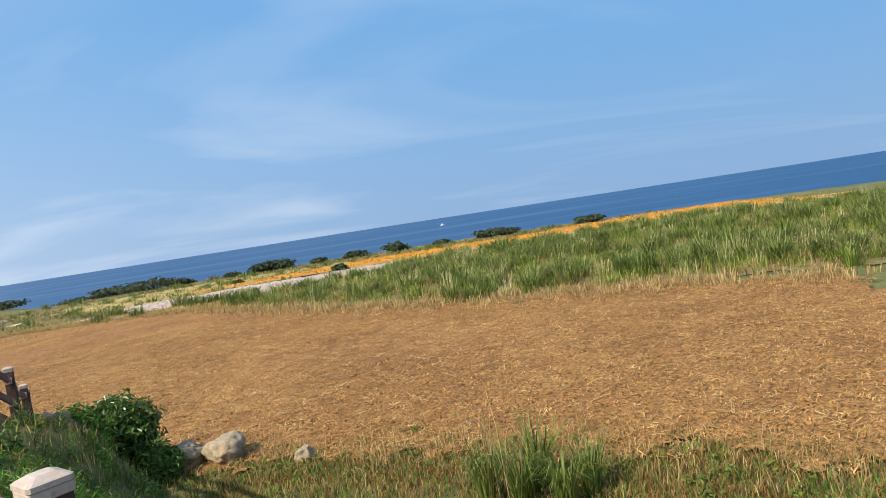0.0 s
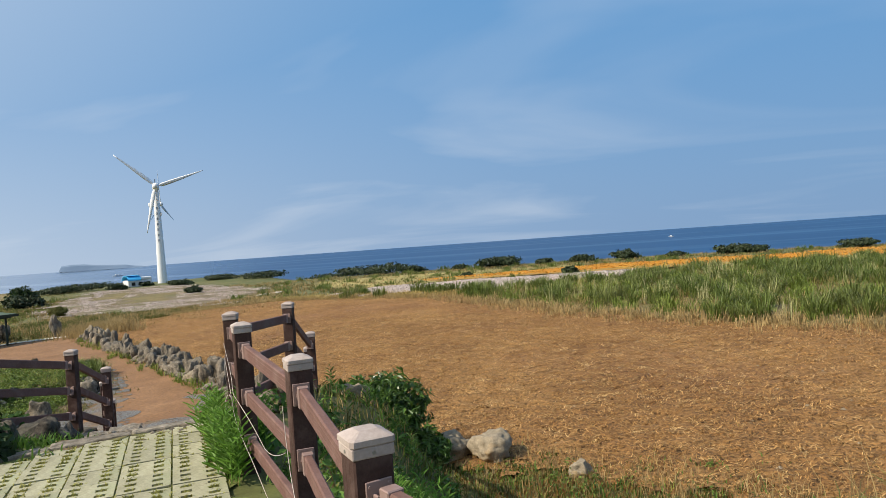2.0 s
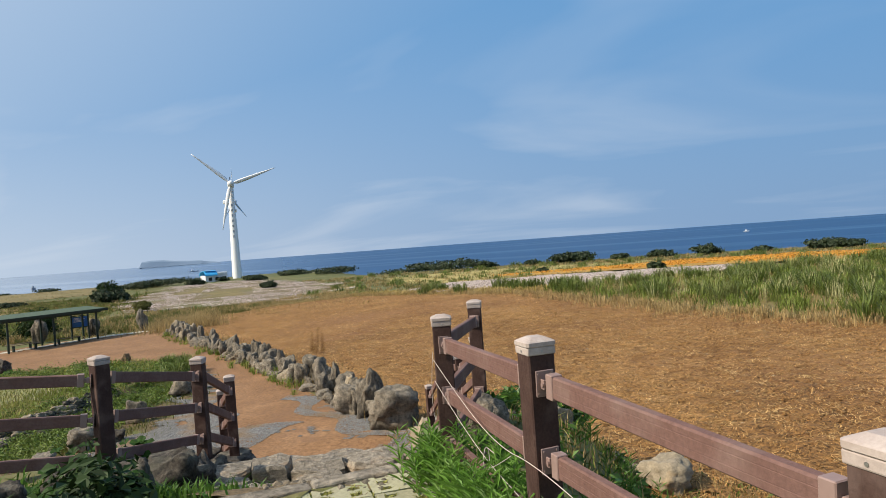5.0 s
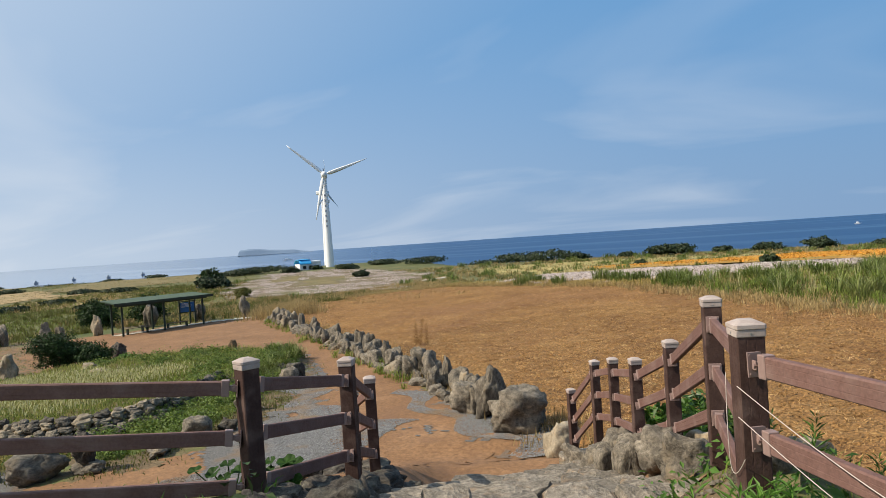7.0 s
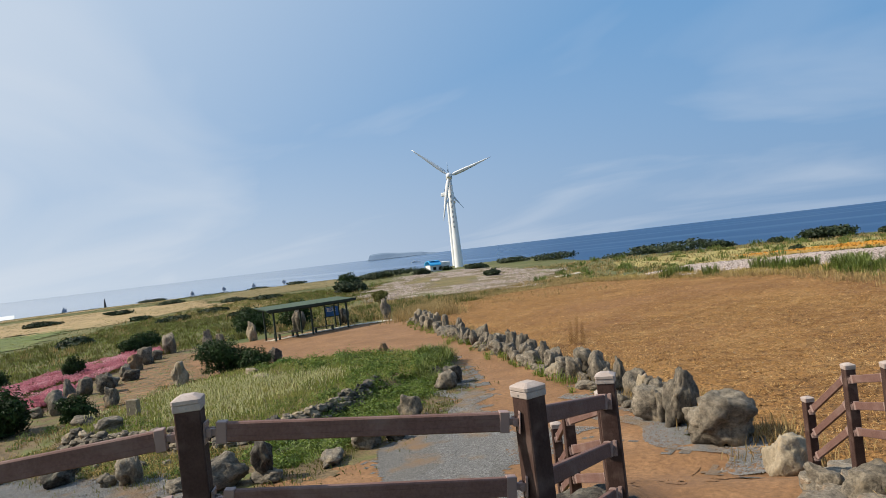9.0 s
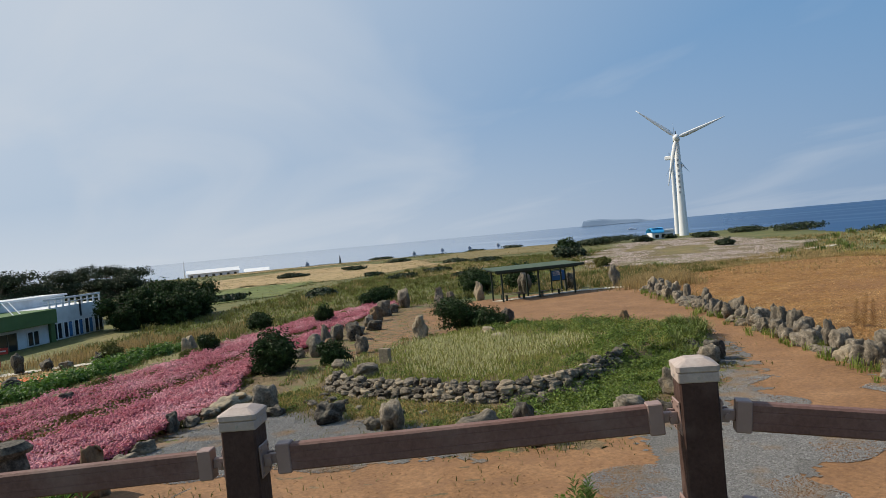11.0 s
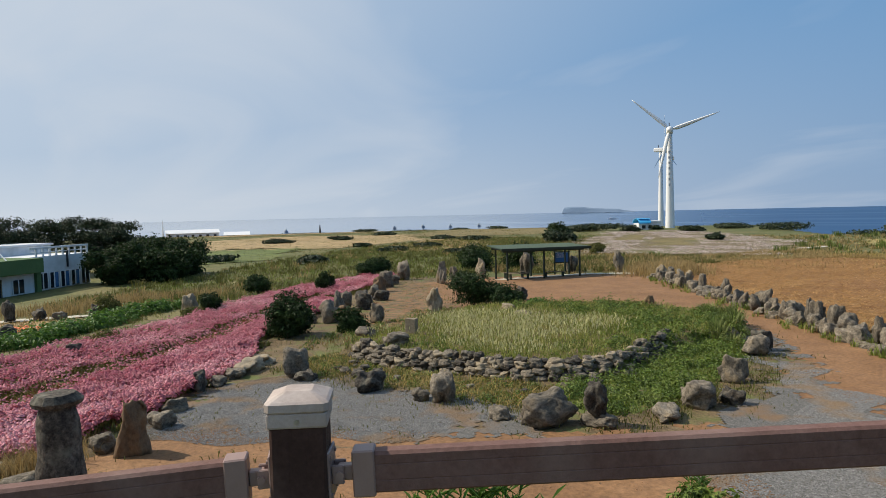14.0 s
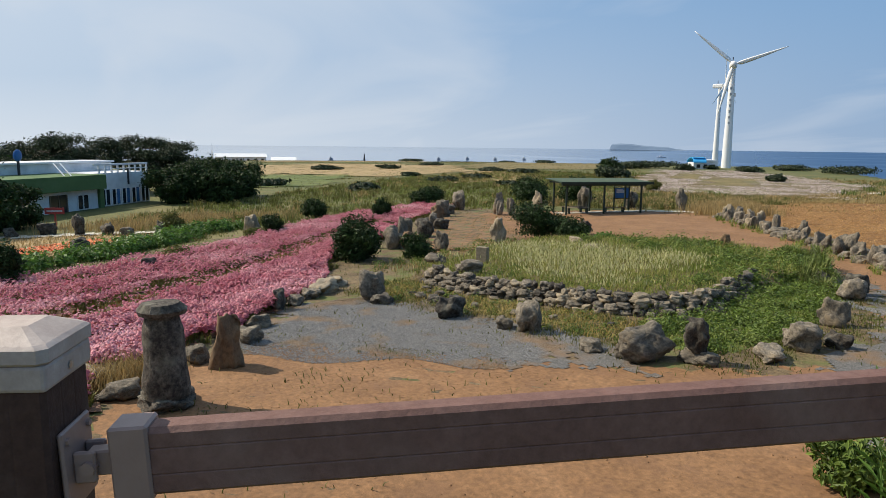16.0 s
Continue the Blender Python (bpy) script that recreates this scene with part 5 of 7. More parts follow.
# ---- rock garden ----
# x, y, width, depth, height, material, label
GARDEN = [(-21.1, 20.6, 0.85, 0.6, 0.85, M_STONE, "smooth upright boulder at the gravel's edge"), (-22.6, 24.4, 0.9, 0.8, 0.75, M_STONE, "rounded boulder beside the flower bed"),
          (-22.9, 25.2, 0.9, 0.8, 0.8, M_DARKSTONE, "dark rough boulder beside the flower bed"), (-20.3, 17.7, 1.0, 0.9, 0.75, M_STONE, "squat lichen-spotted boulder in creeping weeds"),
          (-19.9, 18.6, 0.7, 0.6, 0.45, M_DARKSTONE, "low dark half-buried boulder"), (-20.2, 16.4, 1.2, 0.7, 0.35, M_STONE, "flat half-buried boulder in creeping weeds"),
          (-21.0, 14.9, 1.1, 0.8, 0.38, M_STONE, "flat boulder that carries an upright one"), (-21.85, 14.1, 1.5, 1.0, 0.9, M_STONE, "broad cracked boulder with brownish sides"),
          (-23.0, 13.6, 0.6, 0.6, 0.35, M_STONE, "small half-buried boulder at the gravel"), (-25.3, 13.5, 0.75, 0.7, 0.95, M_STONE, "upright angular boulder at the gravel"), (-26.0, 13.2, 0.7, 0.5, 0.4, M_STONE, "small boulder leaning on a larger one"),
          (-28.0, 12.7, 1.15, 0.8, 0.7, M_DARKSTONE, "dark rounded boulder on the gravel's edge"), (-31.6, 11.9, 1.1, 0.8, 1.1, M_STONE, "tall block of pale grey rock"),
          (-30.9, 11.9, 0.8, 0.6, 0.4, M_DARKSTONE, "low dark rock beside a tall block"), (-32.0, 8.8, 0.6, 0.6, 0.75, M_DARKSTONE, "dark upright stone at the pink flowers"),
          (-32.4, 9.5, 0.8, 0.6, 0.35, M_STONE, "low rough grey edging stone"), (-33.2, 10.3, 0.9, 0.7, 0.4, M_STONE, "low rough grey edging stone"), (-33.9, 11.1, 1.4, 0.9, 0.5, M_PALESTONE, "flat pale stone edging the flowers"),
          (-35.0, 11.8, 1.4, 1.0, 0.4, M_PALESTONE, "flat pale stone edging the flowers"), (-28.6, 6.9, 0.8, 0.7, 0.5, M_STONE, "grey edging stone beside the gravel"), (-27.4, 5.4, 0.7, 0.6, 0.5, M_STONE, "grey edging stone beside the gravel"),
          (-30.0, 7.6, 0.8, 0.6, 0.45, M_STONE, "grey edging stone beside the gravel"), (-25.8, 3.6, 0.9, 0.7, 0.4, M_STONE, "low stone beside the pillar"), (-27.2, 3.2, 1.4, 0.7, 0.45, M_PALESTONE, "flat pale stone under dry weeds"),
          (-43.2, 18.7, 1.2, 1.0, 1.3, M_STONE, "big shapely rock in the garden"), (-43.6, 19.4, 0.7, 0.6, 1.7, M_STONE, "upright stone in a rock group"), (-42.4, 19.1, 0.8, 0.7, 1.05, M_BROWNSTONE, "reddish squared garden rock"),
          (-43.9, 17.9, 1.0, 0.7, 0.6, M_STONE, "low rough grey garden rock"), (-41.0, 20.3, 0.85, 0.7, 1.1, M_STONE, "upright grey garden rock"), (-48.4, 22.2, 1.0, 0.9, 1.15, M_STONE, "grey rock in the garden row"),
          (-47.0, 22.8, 1.7, 1.1, 1.2, M_DARKSTONE, "broad dark rock in the garden row"), (-49.8, 24.3, 1.3, 1.0, 0.9, M_STONE, "grey rock in the garden row"), (-42.1, 24.7, 1.25, 0.9, 1.45, M_PALESTONE, "wedge-shaped pale garden rock"),
          (-50.5, 26.0, 1.3, 1.0, 0.8, M_DARKSTONE, "low dark rock in the garden row"), (-53.0, 27.0, 1.2, 1.0, 1.0, M_STONE, "garden rock at the path"), (-56.3, 29.3, 1.4, 1.0, 1.3, M_BROWNSTONE, "brown leaning garden rock"),
          (-59.5, 31.6, 1.5, 1.1, 1.5, M_STONE, "tall garden rock at the path"), (-64.9, 36.8, 1.5, 1.1, 2.0, M_STONE, "tall knobbly garden rock"), (-61.5, 33.6, 1.2, 1.0, 0.9, M_STONE, "garden rock at the path"),
          (-58.2, 36.5, 1.1, 0.9, 2.0, M_STONE, "tall upright standing stone"), (-57.8, 37.6, 0.8, 0.7, 1.5, M_STONE, "slender standing stone in a group"), (-57.3, 36.0, 0.8, 0.7, 1.3, M_STONE, "standing stone in a group"),
          (-42.0, 31.1, 1.1, 0.9, 0.95, M_DARKSTONE, "dark rounded rock on the forecourt"), (-59.8, 42.1, 1.3, 1.0, 1.9, M_PALESTONE, "pale standing stone behind the forecourt"),
          (-58.6, 46.8, 1.6, 1.2, 2.3, M_STONE, "large standing stone behind the shelter"), (-56.0, 50.2, 1.9, 1.4, 1.7, M_DARKSTONE, "dark rock behind the shelter"), (-51.2, 51.2, 1.3, 1.0, 2.1, M_STONE, "standing stone beside the shelter"),
          (-31.6, 30.4, 0.5, 0.45, 0.6, M_BROWNSTONE, "small piled stone beside the bed"), (-56.2, 14.8, 1.1, 0.8, 1.35, M_PALESTONE, "pale standing stone among the flowers"),
          (-63.8, -0.8, 1.2, 1.0, 0.8, M_DARKSTONE, "dark rock along the lane"), (-64.2, 1.0, 1.0, 0.9, 0.7, M_DARKSTONE, "dark rock along the lane"), (-64.6, 3.2, 1.6, 1.1, 0.9, M_DARKSTONE, "dark block along the lane"),
          (-63.0, 5.0, 1.1, 0.9, 1.5, M_DARKSTONE, "upright dark rock along the lane"), (-61.8, 6.7, 1.5, 1.0, 0.9, M_DARKSTONE, "dark rock along the lane"), (-60.9, 7.8, 1.2, 0.9, 0.6, M_STONE, "low rock along the lane"),
          (-59.4, 9.6, 0.9, 0.8, 1.0, M_DARKSTONE, "dark rock along the lane"), (-53.2, 4.4, 1.5, 1.0, 0.8, M_DARKSTONE, "dark rock among orange flowers"), (-42.4, 6.5, 0.9, 0.7, 0.75, M_DARKSTONE, "dark rock among pink flowers"),
          (-42.2, 1.2, 0.8, 0.7, 0.9, M_DARKSTONE, "dark stump-like rock among flowers"), (-32.0, 16.0, 1.2, 0.9, 0.6, M_STONE, "rock at the corner of the bed"), (-35.0, 16.4, 1.2, 0.9, 0.5, M_STONE, "rock at the corner of the bed"),
          (-36.9, 25.8, 1.1, 0.7, 0.3, M_PALESTONE, "pale flat rock on the flower bed"), (-34.4, 24.6, 0.9, 0.6, 0.28, M_PALESTONE, "pale flat rock on the flower bed")]
for x, y, sx, sy, sz, mt, lb in GARDEN:
    boulder(x, y, sx, sy, sz, lb, mt)
boulder(-21.0, 14.9, 0.7, 0.6, 0.8, "upright dark stone set on a flat boulder", M_DARKSTONE, z=h(-21.0, 14.9) + 0.3, sink=0.02)

# hat-topped basalt pillar
o = holder("stone_pillar", Matrix.Translation((-24.8, 4.3, h(-24.8, 4.3))))
bm = bmesh.new()
for k in range(9):
    z0, z1 = 0.3 + k * 0.18, 0.3 + (k + 1) * 0.18
    ra, rb = (0.385 + 0.05 * math.sin(q * 2.3) + 0.03 * math.sin(q * 5.1) - 0.02 * q for q in (z0, z1))
    tube(bm, (0.02 * math.sin(z0 * 3), 0, z0), (0.02 * math.sin(z1 * 3), 0, z1), ra, rb, 14, False)
bmesh.ops.remove_doubles(bm, verts=bm.verts, dist=0.03)
for v in bm.verts:
    v.co += v.co.normalized() * noise.noise(v.co * 4) * 0.05
part("shaft", bm, M_DARKSTONE, o, smooth=True)
bm = bmesh.new()
tube(bm, (0, 0, 1.86), (0, 0, 1.95), 0.41, 0.44, 14)
tube(bm, (0, 0, 1.95), (0, 0, 2.08), 0.44, 0.33, 14)
for v in bm.verts:
    v.co += Vector((v.co.x, v.co.y, 0)).normalized() * noise.noise(v.co * 3) * 0.06 if v.co.xy.length > 0.1 else Vector()
part("hat", bm, M_DARKSTONE, o)
part("plinth", rock_mesh(77, M_DARKSTONE), None, o, m=Matrix.Translation((0, 0, -0.12)) @ Matrix.Diagonal((1.35, 1.2, 0.5, 1)))
tagged(o, "dark weathered basalt pillar with a flat round hat", "stone pillar")
# hollowed brown stone
me = rock_mesh(78, M_BROWNSTONE, 4)
for v in me.vertices:
    v.co.x *= 1 - 0.35 * v.co.z
    v.co.y *= 1 - 0.3 * v.co.z
    d = math.hypot(v.co.x - 0.25, v.co.z - 0.83)
    if v.co.y < 0 and d < 0.2:
        v.co.y += 0.22 * (1 - d / 0.2)
ob = new("standing_stone", me)
ob.matrix_basis = Matrix.Translation((-26.7, 5.9, h(-26.7, 5.9) - 0.08)) @ Matrix.Rotation(radians(60), 4, "Z") @ Matrix.Diagonal((0.95, 0.85, 1.42, 1))
tagged(ob, "rusty brown standing stone with a hollow near its top", "rock")
bm = bmesh.new()
box(bm, (-0.24, -0.13, -0.2), (0.24, 0.13, 0.72), 0.03, seg=2)
tagged(part("stone_marker", bm, M_PALESTONE, m=Matrix.Translation((-33.8, 17.9, h(-33.8, 17.9))) @ Matrix.Rotation(radians(30), 4, "Z")), "small squared grey stone marker in the flower bed", "stone marker")

# dry-stone rim of the flower bed: flat stones piled in courses
rim = holder("dry_stone_rim", Matrix.Translation((-28, 16, h(-28, 16))))
tagged(rim, "low dry-stone rim of piled flat stones round the bed", "stone wall")
rinv = rim.matrix_basis.inverted()
r = random.Random(21)
RIM = [(-33.6, 15.0), (-30.6, 14.95), (-28.4, 15.75), (-26.2, 16.45), (-24.7, 17.6), (-23.9, 19.2), (-24.6, 21.3), (-25.3, 23.6)]
for (ax, ay), (bx, by) in zip(RIM, RIM[1:]):
    ln = math.hypot(bx - ax, by - ay)
    for course in range(5):
        u = r.uniform(0, 0.3)
        while u < ln:
            w = r.uniform(0.28, 0.6)
            k = (u + w / 2) / ln
            inn = 0.10 * course + r.uniform(-0.08, 0.08) - 0.12
            x = ax + (bx - ax) * k - (by - ay) / ln * inn
            y = ay + (by - ay) * k + (bx - ax) / ln * inn
            mt = r.choice((M_STONE, M_STONE, M_PALESTONE, M_DARKSTONE))
            zz = float(open_land(np.float64(x), np.float64(y))) + course * 0.125 - 0.04
            part("stone", ROCKS[mt][r.randrange(7)], parent=rim, m=rinv @ Matrix.Translation((x, y, zz)) @ Matrix.Rotation(math.atan2(by - ay, bx - ax) + r.uniform(-0.5, 0.5), 4, "Z")
                 @ Matrix.Rotation(r.uniform(-0.25, 0.25), 4, "X") @ Matrix.Diagonal((w * 1.1, r.uniform(0.3, 0.48), r.uniform(0.16, 0.34), 1)))
            u += w * 0.95
for _ in range(26):
    p = spots([(-33, 14.5), (-29, 14), (-24, 16), (-23, 19), (-22, 17), (-26, 14.5), (-31, 12.8)], 1)[0]
    w = r.uniform(0.25, 0.5)
    boulder(p[0], p[1], w, w * 0.8, w * 0.6, "loose stone fallen from the rim", r.choice((M_STONE, M_DARKSTONE)), "loose_stone")


# ---- shelter with benches and an information board ----
SH = Matrix.Translation((-54.0, 40.3, h(-52.6, 43.9))) @ Matrix.Rotation(math.atan2(0.94, 0.35), 4, "Z")
o = holder("shelter", SH)
LEN, DEP, HT = 6.9, 3.0, 2.55
for i in range(3):
    for yy in (0.0, DEP):
        xx = (0.1, LEN / 2, LEN - 0.1)[i]
        bm = bmesh.new()
        box(bm, (xx - 0.07, yy - 0.07, -0.6), (xx + 0.07, yy + 0.07, HT + 0.1 * yy / DEP), 0.012)
        part("post", bm, M_DKGREEN, o)
for yy in (0.0, DEP):
    bm = bmesh.new()
    box(bm, (-0.3, yy - 0.06, HT + 0.1 * yy / DEP - 0.16), (LEN + 0.3, yy + 0.06, HT + 0.1 * yy / DEP), 0.01)
    part("beam", bm, M_DKGREEN, o)
for i in range(9):
    xx = -0.2 + i * (LEN + 0.4) / 8
    bm = bmesh.new()
    box(bm, (xx - 0.03, -0.5, HT), (xx + 0.03, DEP + 0.4, HT + 0.1), 0.0, m=Matrix.Translation((0, 0, 0.005)))
    part("rafter", bm, M_DKGREEN, o)
bm = bmesh.new()
n = 60
prev = None
for i in range(n + 1):
    xx = -0.6 + i * (LEN + 1.2) / n
    dz = 0.025 * (i % 2)
    cur = [bm.verts.new((xx, y, z + dz)) for y, z in ((-0.65, HT + 0.11), (DEP + 0.55, HT + 0.24), (DEP + 0.55, HT + 0.30), (-0.65, HT + 0.17))]
    if prev:
        for k in range(4):
            bm.faces.new((prev[k], cur[k], cur[(k + 1) % 4], prev[(k + 1) % 4]))
    prev = cur
part("roof", bm, M_GREENROOF, o, "dark green corrugated roof")
bm = bmesh.new()
box(bm, (-0.65, -0.72, HT - 0.02), (LEN + 0.65, -0.655, HT + 0.2), 0.01)
part("fascia", bm, M_DKGREEN, o)
tagged(o, "open dark green shelter with a flat roof on slim posts", "shelter")


def bench(x, y):
    b = holder("bench", SH @ Matrix.Translation((x, y, 0.03)))
    for i in range(4):
        bm = bmesh.new()
        box(bm, (-1.0, -0.2 + i * 0.105, 0.42), (1.0, -0.11 + i * 0.105, 0.46), 0.006)
        part("slat", bm, M_WOOD, b)
    for s in (-0.8, 0.8):
        bm = bmesh.new()
        box(bm, (s - 0.05, -0.18, -0.1), (s + 0.05, -0.1, 0.42), 0.005)
        box(bm, (s - 0.05, 0.1, -0.1), (s + 0.05, 0.18, 0.42), 0.005)
        box(bm, (s - 0.05, -0.18, 0.36), (s + 0.05, 0.18, 0.42), 0.005)
        part("leg", bm, M_DKGREEN, b)
    return tagged(b, "low wooden slatted bench under the shelter", "bench", "benches under the shelter")


bench(1.5, 0.9)
bench(1.5, 2.2)
bench(4.9, 1.1)
b = holder("information_board", SH @ Matrix.Translation((6.9, 3.9, 0)) @ Matrix.Rotation(radians(-8), 4, "Z"))
for s in (-0.68, 0.68):
    bm = bmesh.new()
    box(bm, (s - 0.06, -0.06, -0.4), (s + 0.06, 0.06, 2.25), 0.01)
    part("post", bm, M_DKGREEN, b)
bm = bmesh.new()
box(bm, (-0.62, -0.03, 1.05), (0.62, 0.03, 1.95), 0.01)
part("panel", bm, M_BLUE, b, "blue printed panel")
bm = bmesh.new()
for i in range(4):
    box(bm, (-0.5, -0.036, 1.8 - i * 0.1), (-0.5 + (0.6, 0.9, 0.8, 0.85)[i], -0.031, 1.84 - i * 0.1))
part("lettering", bm, M_WHITE, b, "white lines of small writing")
for zz in (0.97, 1.99):
    bm = bmesh.new()
    box(bm, (-0.82, -0.05, zz), (0.82, 0.05, zz + 0.08), 0.01)
    part("crossbar", bm, M_DKGREEN, b)
tagged(b, "blue information board in a dark wooden frame", "sign")

# ---- green and white building ----
BU = Vector((-0.70, 0.714, 0))
BM = Matrix.Translation((-80.8, 1.7, h(-84, 5) - 0.75)) @ Matrix.Rotation(math.atan2(BU.y, BU.x), 4, "Z")
o = holder("building", BM)


def wall_box(name, lo, hi, mat, label="", bev=0.03):
    bm = bmesh.new()
    box(bm, lo, hi, bev)
    return part(name, bm, mat, o, label)


# +x runs along the front, +y points away from it (behind)
wall_box("wall", (-8, 0, -0.5), (9.2, 9, 2.75), M_WALLWHITE, "whitewashed ground-floor wall")
wall_box("parapet", (-8.3, -1.0, 2.75), (9.2, 9.2, 4.15), M_WALLGREEN, "green rendered parapet band")
wall_box("wall", (9.2, 0.4, -0.5), (17.2, 9, 4.2), M_WALLWHITE, "whitewashed wing wall")
wall_box("plinth", (-8.1, -0.12, -1), (9.2, 0, 0.35), M_PLINTH, "dark stone plinth")
wall_box("plinth", (9.2, 0.28, -1), (17.3, 0.4, 0.55), M_PLINTH, "dark stone plinth")
wall_box("pilaster", (9.0, -0.3, -0.4), (9.6, 0.4, 4.15), M_WALLGREEN)
for k in range(9):
    xx = 9.9 + k * 0.9
    wall_box("baluster", (xx, 0.45, 4.2), (xx + 0.16, 0.6, 4.95), M_WALLWHITE, bev=0.01)
wall_box("railing", (9.3, 0.4, 4.95), (17.3, 0.65, 5.15), M_WALLWHITE)
wall_box("railing", (9.3, 0.42, 4.55), (17.3, 0.6, 4.65), M_WALLWHITE, bev=0.01)
wall_box("roof_structure", (2, 5.0, 4.15), (17.2, 9, 5.1), M_WALLWHITE, "white upper structure on the flat roof")
wall_box("roof_edge", (1.8, 4.8, 5.1), (17.4, 9.2, 5.3), M_WHITE, bev=0.02)
wall_box("drainpipe", (13.9, 0.25, 2.9), (14.05, 0.4, 4.6), M_DARKMETAL, bev=0.01)
for x0, x1, z0, z1 in ((-1.6, 0.7, 0.5, 2.4), (3.0, 5.0, 0.5, 2.4), (6.3, 7.7, 0.9, 2.2), (-3.6, -2.2, 0.8, 2.1)):
    w = wall_box("window", (x0, -0.06, z0), (x1, 0.02, z1), M_GLASS, bev=0.01)
    for a in (x0, (x0 + x1) / 2, x1):
        bm = bmesh.new()
        box(bm, (a - 0.06, -0.1, z0), (a + 0.06, -0.02, z1), 0.01)
        part("frame", bm, M_WALLWHITE if x0 > 6 else M_WOOD, w)
for k in range(5):
    x0 = 9.9 + k * 1.5
    w = wall_box("window", (x0, 0.33, 0.95), (x0 + 1.25, 0.41, 2.5), M_GLASS, bev=0.01)
    for a in (x0, x0 + 0.62, x0 + 1.25):
        bm = bmesh.new()
        box(bm, (a - 0.06, 0.28, 0.9), (a + 0.06, 0.36, 2.55), 0.01)
        part("frame", bm, M_WHITE, w)
    if k in (1, 2, 3):
        bm = bmesh.new()
        box(bm, (x0 + 0.66, 0.30, 1.0), (x0 + 1.15, 0.325, 2.45), 0.005)
        part("curtain", bm, M_CURTAIN, w, "blue curtain behind the pane")
bm = bmesh.new()
bmesh.ops.create_uvsphere(bm, u_segments=14, v_segments=8, radius=0.5, matrix=Matrix.Translation((4.2, 4.4, 6.0)) @ Matrix.Diagonal((1, 0.35, 1.15, 1)))
part("satellite_dish", bm, M_BLUE, o, "blue round dish on the roof", smooth=True)
wall_box("dish_stand", (4.12, 4.3, 4.1), (4.28, 4.5, 5.6), M_DARKMETAL, bev=0.01)
for a in (4.6, 5.4):
    bm = bmesh.new()
    tube(bm, (a, -0.4, 4.1), (a + 0.6, 1.4, 5.3), 0.06, n=6)
    part("ladder_rail", bm, M_WHITE, o)
tagged(o, "low flat-roofed white building with a green parapet", "building")
b = holder("red_sign", Matrix.Translation((-71.5, 3.9, h(-71.5, 3.9))) @ Matrix.Rotation(radians(70), 4, "Z"))
bm = bmesh.new()
box(bm, (-0.06, -0.06, -0.2), (0.06, 0.06, 1.2), 0.01)
part("post", bm, M_REDSIGN, b)
bm = bmesh.new()
box(bm, (-0.7, -0.1, 1.0), (0.7, -0.06, 1.5), 0.01)
part("panel", bm, M_REDSIGN, b)
bm = bmesh.new()
box(bm, (-0.55, -0.112, 1.2), (0.55, -0.104, 1.3))
part("lettering", bm, M_WHITE, b, "white line of writing")
tagged(b, "small red sign on a post before the building", "sign")


# ---- trees ----
def tree(x, y, hgt, spread, label, mat=M_PINE, n=2600, pine=True, leaf=0.28):
    o = holder("pine_tree" if pine else "evergreen_tree", Matrix.Translation((x, y, h(x, y) - 0.1)))
    bm = bmesh.new()
    lean = rng.uniform(-0.12, 0.12, 2) * hgt
    p = [Vector((lean[0] * t * t, lean[1] * t * t, hgt * 0.85 * t)) for t in np.linspace(0, 1, 6)]
    for k in range(5):
        tube(bm, p[k], p[k + 1], 0.03 * hgt * (1 - k / 6), 0.03 * hgt * (1 - (k + 1) / 6), 8, False)
    lobes = []
    for k in range(16 if pine else 22):
        t = rng.uniform(0.45, 1.0) if pine else rng.uniform(0.02, 0.95)
        base = p[min(4, int(t * 5))].lerp(p[min(5, int(t * 5) + 1)], t * 5 - int(t * 5)) if t < 1 else p[5]
        a = k * 2.4 + rng.uniform(-0.4, 0.4)
        q = spread * (1.05 - 0.75 * abs(t - 0.6)) * rng.uniform(0.45, 1.0)
        tip = base + Vector((math.cos(a) * q, math.sin(a) * q, rng.uniform(0.02, 0.12) * hgt))
        tube(bm, base, tip, 0.010 * hgt, 0.004 * hgt, 5, False)
        rr = spread * rng.uniform(0.28, 0.45)
        lobes.append((tip.x, tip.y, tip.z, rr, rr, rr * (0.42 if pine else 0.75)))
        if pine:
            mid = base.lerp(tip, 0.55)
            lobes.append((mid.x, mid.y, mid.z + 0.1, rr * 0.7, rr * 0.7, rr * 0.35))
    part("trunk", bm, M_BARK, o)
    c, d = crown_points(n, lobes, 0.2)
    part("crown", mesh_from("crown", *leaves_on(c, d + np.array([0, 0, 0.6]), leaf, 0.5, 0.9)), mat, o)
    return tagged(o, label, "tree")


for x, y, hh, sp in ((-96, -6, 9.5, 4.2), (-99, -1, 9.8, 4.4), (-102, 4, 10.2, 4.6), (-106, 8, 9.4, 4.3), (-108, 13, 10.2, 4.4), (-104, 17, 9.6, 3.6), (-92, -11, 9.4, 4.4), (-110, 18, 9.6, 4.2), (-88, -15, 8.8, 4.2), (-112, 2, 9.2, 4.4)):
    tree(x, y, hh - 2.7, sp, "windswept dark pine behind the building", n=8500)
for x, y, hh, sp in ((-90.5, 18.5, 6.2, 3.4), (-93, 21.5, 6.4, 3.6), (-95.5, 24.5, 6.0, 3.3), (-88, 20.5, 4.6, 2.8), (-96, 19.5, 6.6, 3.2), (-89.5, 16.0, 5.4, 2.6)):
    tree(x, y, hh * 0.74, sp, "dense dark evergreen tree beside the building", M_LEAF, 7000, False, 0.34)
